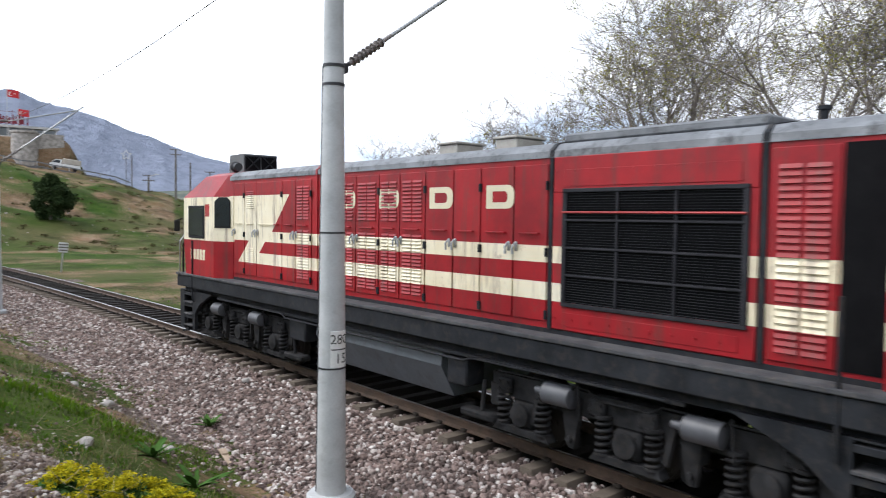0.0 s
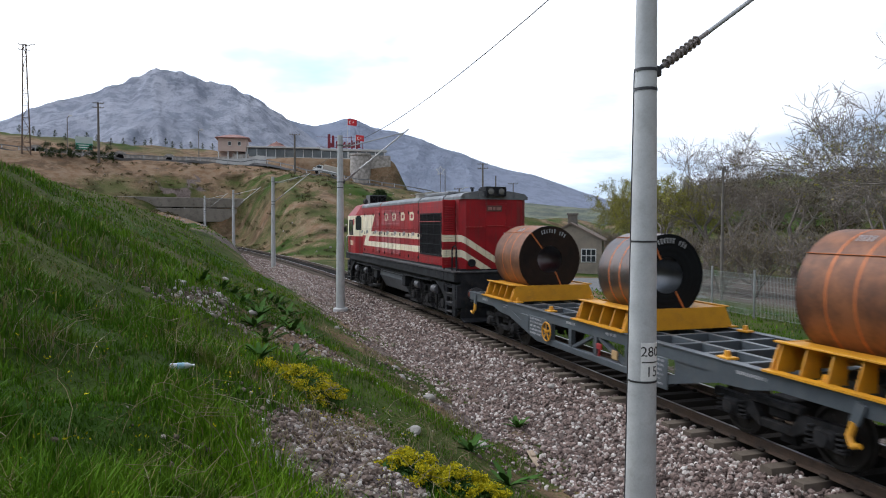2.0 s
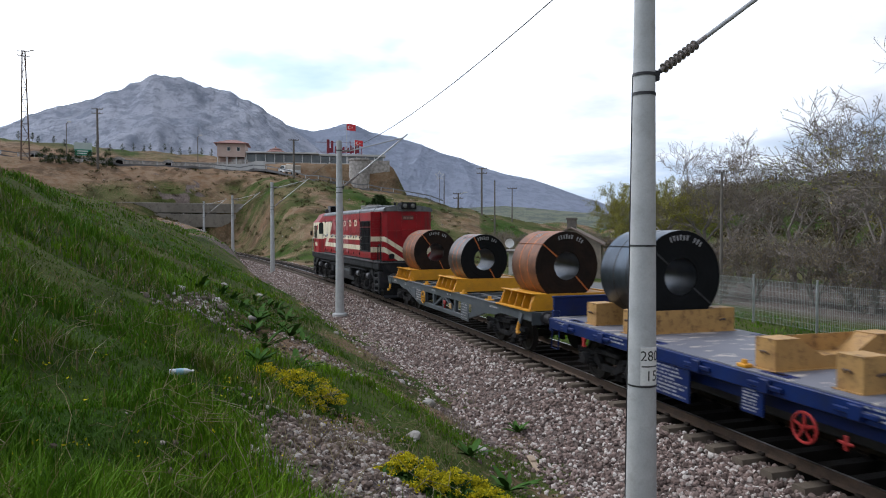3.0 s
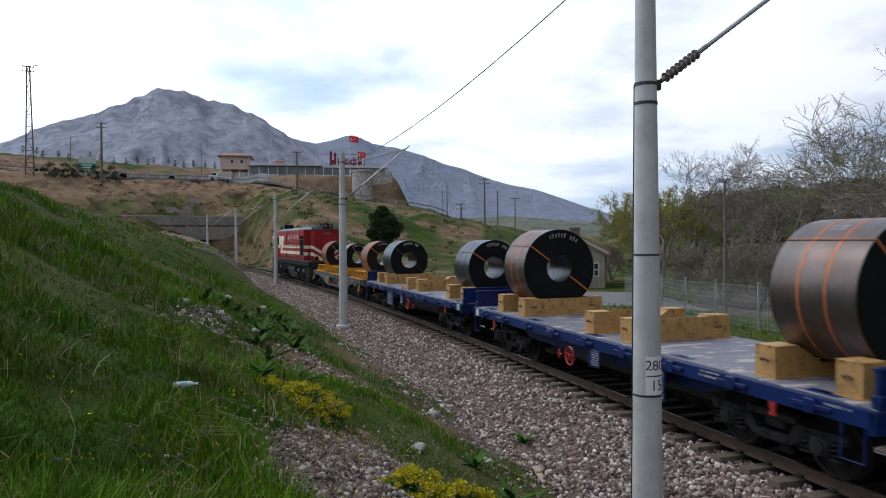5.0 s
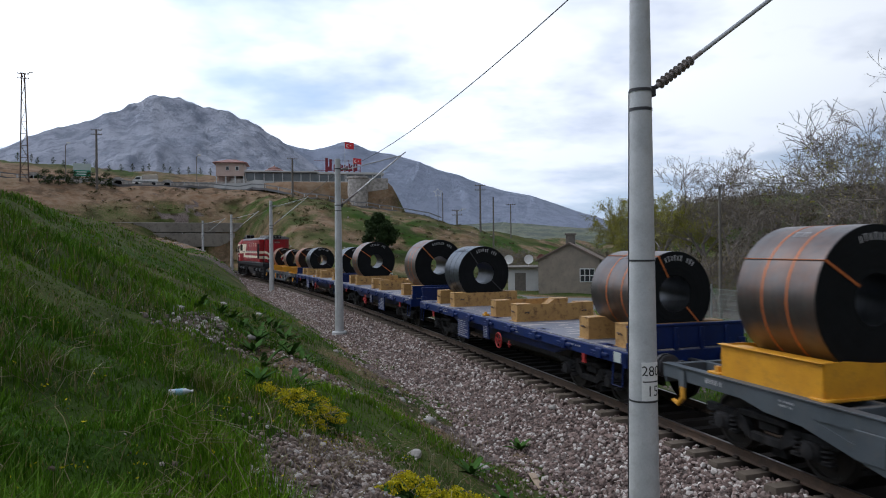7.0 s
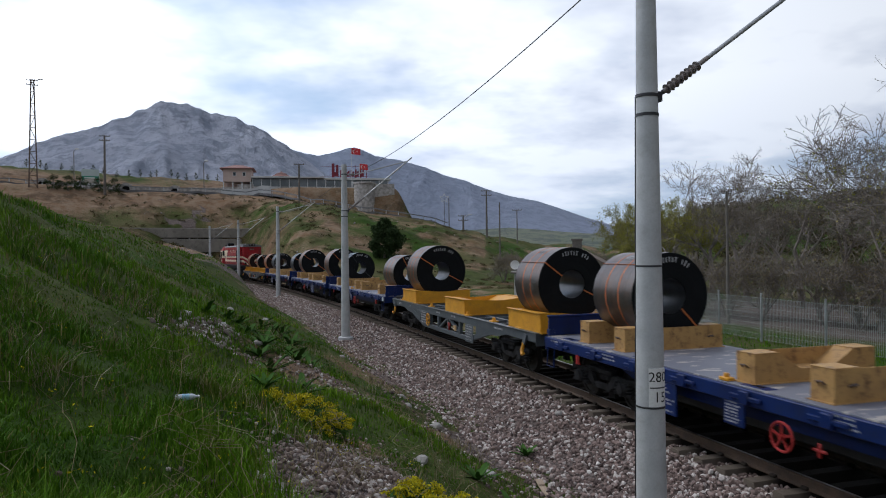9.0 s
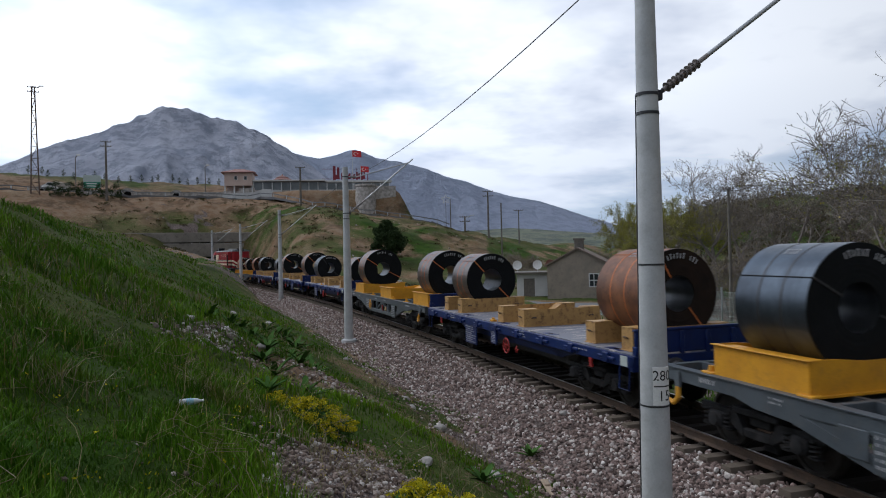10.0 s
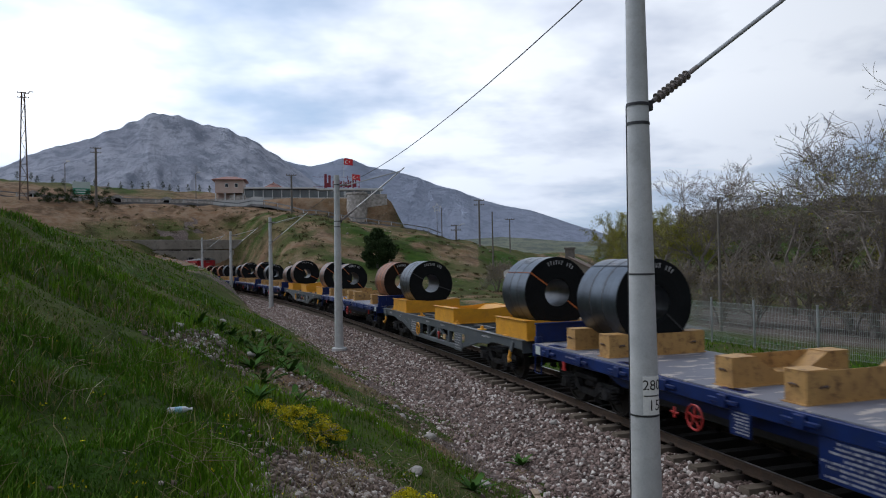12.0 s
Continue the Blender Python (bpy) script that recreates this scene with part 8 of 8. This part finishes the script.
def power_pole(az, r, z_top, label, lattice=False, arms=2, lamp=False, base=None, rad=0.14, reach=1.0):
    x, y = at(az, r)
    z0 = rest(x, y) if base is None else base
    h = z_top - z0
    P = tagged(empty("power_pole", pose(x, y, z0, 0, 0, -az)), label, "power pole", "power poles")
    if lattice:
        for sx in (-1, 1):
            b = M()
            b.beam((sx * 0.75, 0, -0.5), (sx * 0.24, 0, h), 0.24, 0.24)
            part("leg", b, RUSTY_POST, P)
        b = M()
        for i in range(9):
            t0, t1 = i / 9, (i + 1) / 9
            w0, w1 = 0.75 - 0.53 * t0, 0.75 - 0.53 * t1
            s = 1 if i % 2 else -1
            b.beam((-s * w0, 0, h * t0), (s * w1, 0, h * t1), 0.11, 0.11), b.beam((-w1, 0, h * t1), (w1, 0, h * t1), 0.11, 0.11)
        part("lattice_bracing", b, RUSTY_POST, P)
    else:
        b = M()
        b.tube([(0, 0, -0.5), (0, 0, h)], [rad * 1.2, rad * 0.8], 10)
        part("post", b, POLE_WOOD, P)
    for k in range(arms):
        b = M()
        z = h - 0.15 - k * 0.9
        b.beam((-reach, 0, z), (reach, 0, z), 0.12 * min(1, reach + 0.2), 0.12 * min(1, reach + 0.2))
        ar = part("cross_arm", b, RUSTY_POST if lattice else POLE_WOOD, P)
        for xx in (-0.95 * reach, -0.4 * reach, 0.4 * reach, 0.95 * reach):
            b = M()
            b.lathe([(z + 0.05, 0.04), (z + 0.12, 0.08), (z + 0.25, 0.06)], (xx, 0, 0), "z", 8)
            part("insulator", b, INSULATOR, ar)
    if lamp:
        b = M()
        b.tube([(0, 0, h - 0.6), (0.5, -0.2, h - 0.2), (1.3, -0.4, h + 0.1)], 0.05, 6), b.box(1.0, 1.8, -0.6, -0.3, h + 0.05, h + 0.2, 0.05)
        part("lamp_arm", b, FRAME_WHITE, P)
    return P


power_pole(-30.55, 160, 3.3 + 160 * math.tan(radians(12.2)), "tall rusty lattice power pole", True, 2, True)
power_pole(-26.0, 160, 3.3 + 160 * math.tan(radians(8.7)), "grey wooden power pole with cross arm", arms=2, rad=0.22)
power_pole(-11.9, 146, 3.3 + 146 * math.tan(radians(7.05)), "grey wooden power pole on the slope", arms=1, rad=0.2)
power_pole(3.15, 140, 3.3 + 140 * math.tan(radians(4.9)), "tall grey power pole with cross arm", arms=2, rad=0.18)
power_pole(1.25, 140, 3.3 + 140 * math.tan(radians(2.9)), "short power pole with street lamp", arms=2, lamp=True, rad=0.18)
power_pole(4.2, 120, 3.3 + 120 * math.tan(radians(3.9)), "thin dark steel pole", arms=0, rad=0.13)
power_pole(0.1, 150, 3.3 + 150 * math.tan(radians(4.3)), "thin dark steel pole", arms=0, rad=0.10)
power_pole(5.6, 150, 3.3 + 150 * math.tan(radians(3.3)), "thin grey pole with small arm", arms=1, rad=0.12)
power_pole(21.55, 46, 3.3 + 46 * math.tan(radians(4.3)), "slim grey steel pole with short cross arm", arms=1, rad=0.09, reach=0.28)
for az, el in ((-19.1, 7.1), (-28.0, 7.6)):
    x, y = at(az, 178)
    z = rest(x, y)
    P = tagged(empty("street_lamp", pose(x, y, z, 0, 0, -az)), "slim roadside street lamp", "street lamp", "street lamps")
    b = M()
    h = 3.3 + 178 * math.tan(radians(el)) - z
    b.tube([(0, 0, -0.3), (0, 0, h * 0.95), (0.4, -0.2, h)], [0.12, 0.08, 0.06], 8)
    part("post", b, POLE_WOOD, P)
    b = M()
    b.box(0.2, 1.0, -0.5, 0.1, h - 0.05, h + 0.22, 0.08)
    part("lamp_head", b, PLATE_PAINT, P)

x, y = at(-26.95, 168)
SG = tagged(empty("road_sign", pose(x, y, rest(x, y), 0, 0, 27)), "green and white road direction sign on two posts", "sign")
for xx in (-1.0, 1.0):
    b = M()
    b.tube([(xx, 0, -0.3), (xx, 0, 4.0)], 0.06, 8)
    part("post", b, STEEL, SG)
b = M()
b.box(-1.7, 1.7, -0.08, -0.02, 1.4, 4.2, 0.02)
bd = part("board", b, surf("pale_sign", (0.50, 0.58, 0.56), (0.45, 0.53, 0.51), 2.0, 0.5, bump=0.0), SG)
b = M()
b.box(-1.6, 1.6, -0.10, -0.08, 1.5, 2.75)
part("green_panel", b, surf("sign_green", (0.02, 0.26, 0.16), (0.02, 0.22, 0.13), 2.0, 0.5, bump=0.0), bd)
b = M()
for z in (1.8, 2.3):
    b.box(-1.2, 0.9, -0.11, -0.10, z, z + 0.2)
part("text_bar", b, PLATE_PAINT, bd)

# star ornament on the far slope
x, y = at(2.4, 150)
ST = tagged(empty("star_ornament", pose(x - 7, y, rest(x - 7, y), 0, 0, 0)), "white outline star on a thin post", "ornament")
zs = 3.3 + 150 * math.tan(radians(4.3)) - rest(x - 7, y)
b = M()
b.tube([(0, 0, -0.2), (0, 0, zs)], 0.05, 6)
part("post", b, POLE_WOOD, ST)
b = M()
for k in range(10):
    a0, a1 = math.pi / 2 + k * math.pi / 5, math.pi / 2 + (k + 1) * math.pi / 5
    r0, r1 = (1.0, 0.45) if k % 2 == 0 else (0.45, 1.0)
    b.beam((r0 * math.cos(a0), -0.06, zs + r0 * math.sin(a0)), (r1 * math.cos(a1), -0.06, zs + r1 * math.sin(a1)), 0.12, 0.08, up=(0, 1, 0))
part("star_outline", b, PLATE_PAINT, ST)


# retaining wall where the line leaves the cutting, with a made-up rail opening
STAINED = surf("stained_concrete", (0.27, 0.245, 0.215), (0.20, 0.18, 0.155), 0.5, 0.9, bump=0.2, dirt=(0.10, 0.09, 0.078), dirt_amount=0.7)


def far_wall():
    P = tagged(empty("rail_underpass", place(138.5, 0, 0)), "weathered concrete retaining wall with an added rail opening", "bridge")
    b = M()
    b.box(0, 2.0, 3.0, 30, -1, 6.4, 0.05)
    part("abutment", b, STAINED, P)
    b = M()
    b.box(0, 2.0, -12.5, -3.0, -1, 6.4, 0.05)
    part("abutment", b, STAINED, P)
    b = M()
    b.box(-0.5, 2.5, -13.0, 30.0, 6.4, 8.3, 0.08)
    part("girder", b, STAINED, P, "long stained concrete girder")
    b = M()
    b.box(-1.1, -0.5, -9.0, 27.0, 3.6, 6.2, 0.08)
    part("facing_wall", b, STAINED, P, "lower course of stained concrete facing")
    # black sheet stands for the shade in the added opening
    b = M()
    b.box(2.2, 2.4, -3.0, 3.0, -0.2, 6.4)
    part("dark_passage", b, GRILLE_SHADE_BLACK, P)
    b = M()
    b.prism([(0.5, 6.2), (0.5, 8.2), (6, 9.0), (6, 6.2)], -13.4, -12.8)
    part("wing_wall", b, CONCRETE, P)
    return P


far_wall()

# trackside sign beyond the line
s_, u_ = on_plan(-4.44, 56.4)
x, y = -4.44, 56.4
TS = tagged(empty("trackside_board", pose(x, y, rest(x, y), 0, 5, 10)), "small striped grey trackside board on a leaning post", "sign")
b = M()
b.tube([(0, 0, -0.3), (0, 0, 2.0)], 0.05, 8)
part("post", b, STEEL, TS)
b = M()
b.box(-0.30, 0.30, -0.09, -0.05, 1.45, 2.15, 0.01)
bd = part("board", b, FRAME_WHITE, TS)
for z in (1.55, 1.75, 1.95):
    b = M()
    b.box(-0.28, 0.28, -0.095, -0.09, z, z + 0.09)
    part("dark_band", b, POLE_WOOD, bd)

# shed with gable, lean-to and dishes
SHED_WALL = surf("stained_plaster", (0.30, 0.25, 0.20), (0.22, 0.19, 0.155), 0.8, 0.9, bump=0.2, dirt=(0.15, 0.13, 0.11), dirt_amount=0.5)
x, y = at(10.2, 68)
SH = tagged(empty("gabled_shed", pose(x, y, rest(x, y), 0, 0, -14)), "old plastered shed with low gable and tiled roof", "shed")
b = M()
b.prism([(-2.9, -0.5), (2.9, -0.5), (2.9, 3.1), (0, 4.6), (-2.9, 3.1)], 0, 9)
wl = part("wall", b, SHED_WALL, SH)
for sd in (1, -1):
    b = M()
    b.prism([(0, 4.62), (sd * 3.2, 2.97), (sd * 3.2, 3.10), (0, 4.78)], -0.25, 9.3)
    part("roof_slope", b, surf("old_tiles", (0.20, 0.15, 0.12), (0.15, 0.12, 0.10), 3.0, 0.9, bump=0.3), SH)
b = M()
b.box(1.0, 2.4, -0.06, 0.02, 1.0, 2.3, 0.02)
wn = part("window", b, FRAME_WHITE, wl)
for i in range(3):
    for k in range(2):
        b = M()
        b.box(1.08 + i * 0.44, 1.44 + i * 0.44, -0.075, -0.055, 1.08 + k * 0.6, 1.6 + k * 0.62)
        part("pane", b, GLASS, wn)
b = M()
b.box(-0.5, 0.4, 3.2, 4.2, 4.2, 5.6, 0.03), b.box(-0.6, 0.5, 3.1, 4.3, 5.5, 5.7, 0.03)
part("chimney", b, POLE_WOOD, SH)
x, y = at(6.6, 72)
LT = tagged(empty("lean_to", pose(x, y, rest(x, y), 0, 0, -8)), "low white lean-to with a flat sheet roof", "shed")
b = M()
b.box(-1.6, 1.7, 0, 4, -0.3, 2.3)
part("wall", b, WHITE_WALL, LT)
b = M()
b.box(-2.0, 2.0, -0.6, 4.3, 2.3, 2.45, 0.02)
part("roof", b, POLE_WOOD, LT)
b = M()
b.box(-0.9, 0.2, -0.03, 0.03, 0.0, 1.8)
part("door", b, POLE_WOOD, LT)


def dish(x, y, z, turn, mat):
    D = tagged(empty("satellite_dish", pose(x, y, z, 0, 0, turn)), "round satellite dish on a short pole", "satellite dish", "satellite dishes")
    b = M()
    b.tube([(0, 0, -0.4), (0, 0, 0.5)], 0.03, 6)
    part("pole", b, STEEL, D)
    b = M()
    b.lathe([(0.0, 0.0), (0.02, 0.2), (0.07, 0.38), (0.12, 0.48), (0.10, 0.48), (0.05, 0.38), (-0.01, 0.2)], (0, 0, 0.7), "y", 20)
    b.v = [(p[0], -p[1], p[2]) for p in b.v]
    part("reflector", b, mat, D)
    return D


for az, dz, turn, mat in ((5.4, 2.85, 15, PLATE_PAINT), (7.0, 2.85, 20, PLATE_PAINT), (8.0, 2.9, 25, ROOF_TILE)):
    x, y = at(az, 73.5)
    dish(x, y, rest(*at(6.6, 72)) + dz - 0.4, turn - 20, mat)

# fence: mesh panels between steel posts
FENCE_PLAN = [(17.9, 22.4), (16.4, 25.2), (14.9, 28.0), (13.6, 30.8), (12.9, 33.8), (12.5, 36.9), (12.2, 40.0), (11.9, 43.0), (11.6, 46.0)]
FENCE_PLAN = [(24.5, 12.0), (22.9, 14.6), (21.3, 17.2), (19.6, 19.8)] + FENCE_PLAN
FN = tagged(empty("mesh_fence"), "green-grey welded mesh fence on galvanised posts", "fence")
FENCE_GREEN = surf("fence_wire", (0.36, 0.40, 0.38), (0.28, 0.32, 0.30), 6.0, 0.5, 0.4, bump=0.0)
post = M()
post.box(-0.035, 0.035, -0.035, 0.035, -0.3, 2.1, 0.006), post.box(-0.045, 0.045, -0.045, 0.045, 2.1, 2.13, 0.004)
post_mesh = post.mesh("post", STEEL)
for (xa, ya), (xb, yb) in zip(FENCE_PLAN[:-1], FENCE_PLAN[1:]):
    za, zb = rest(xa, ya), rest(xb, yb)
    ob = new("post", post_mesh)
    ob.parent = FN
    ob.matrix_basis = pose(xa, ya, za)
    b = M()
    A_, B_ = Vector((xa, ya, za)), Vector((xb, yb, zb))
    n = 44
    for i in range(1, n):
        p = A_.lerp(B_, i / n)
        b.beam(p + Vector((0, 0, 0.08)), p + Vector((0, 0, 1.95)), 0.009, 0.009)
    for k in range(9):
        z = 0.12 + k * 0.225
        b.beam(A_ + Vector((0, 0, z)), B_ + Vector((0, 0, z)), 0.010, 0.010)
    part("mesh_panel", b, FENCE_GREEN, FN, smooth=0)


# ---- white van on the hill road ----
def van():
    V = tagged(empty("pickup_truck"), "small white pickup truck with canvas cover on the hill road", "truck")
    b = M()
    b.prism([(2.6, 0.45), (2.6, 1.0), (2.3, 1.15), (1.7, 1.85), (0.6, 1.9), (0.6, 0.45)], -0.85, 0.85)
    cab_ = part("cab", b, PLATE_PAINT, V)
    for sd in (1, -1):
        b = M()
        b.prism([(2.15, 1.2), (1.7, 1.72), (0.9, 1.75), (0.9, 1.2)], sd * 0.85, sd * 0.865)
        part("side_window", b, GLASS, cab_)
    b = M()
    b.box(-2.6, 0.55, -0.9, 0.9, 0.6, 1.15, 0.03)
    part("load_bed", b, PLATE_PAINT, V)
    b = M()
    b.box(-2.6, 0.5, -0.9, 0.9, 1.15, 2.2, 0.12)
    part("canvas", b, surf("canvas", (0.50, 0.46, 0.40), (0.42, 0.38, 0.33), 2.0, 0.9, bump=0.1), V)
    for x in (1.7, -1.7):
        for sd in (1, -1):
            b = M()
            b.lathe([(sd * 0.70, 0.33), (sd * 0.88, 0.33), (sd * 0.89, 0.18), (sd * 0.86, 0.0)], (x, 0, 0.33), "y", 16)
            part("wheel", b, RUBBER, V)
    return V


truck = van()
VAN_AZ = [(0, -4.3), (1, -7.0), (2.5, -10.9), (4, -15.0), (5.5, -19.1), (6.5, -21.6), (8, -25.0), (10, -29.3), (12, -33.5)]


def van_pose(t):
    az = float(np.interp(t, [a for a, _ in VAN_AZ], [b for _, b in VAN_AZ]))
    p, q_ = Vector(ridge_point(az, 1.0)), Vector(ridge_point(az - 0.3, 1.0))
    zc = lambda a: max(rest(*ridge_point(a, b)) for b in (-1.5, 1.5, 4.5)) + 0.06
    d = q_ - p
    return pose(p.x, p.y, zc(az) + 0.02, 0, -math.degrees(math.atan2(zc(az - 0.3) - zc(az), d.length)), math.degrees(math.atan2(d.y, d.x)))


def motions():
    walk(truck, [(t, van_pose(t)) for t in (0, 1, 2, 3, 4, 5, 6, 7, 8, 9, 10, 11, 12)])
    train_motions()


motions()
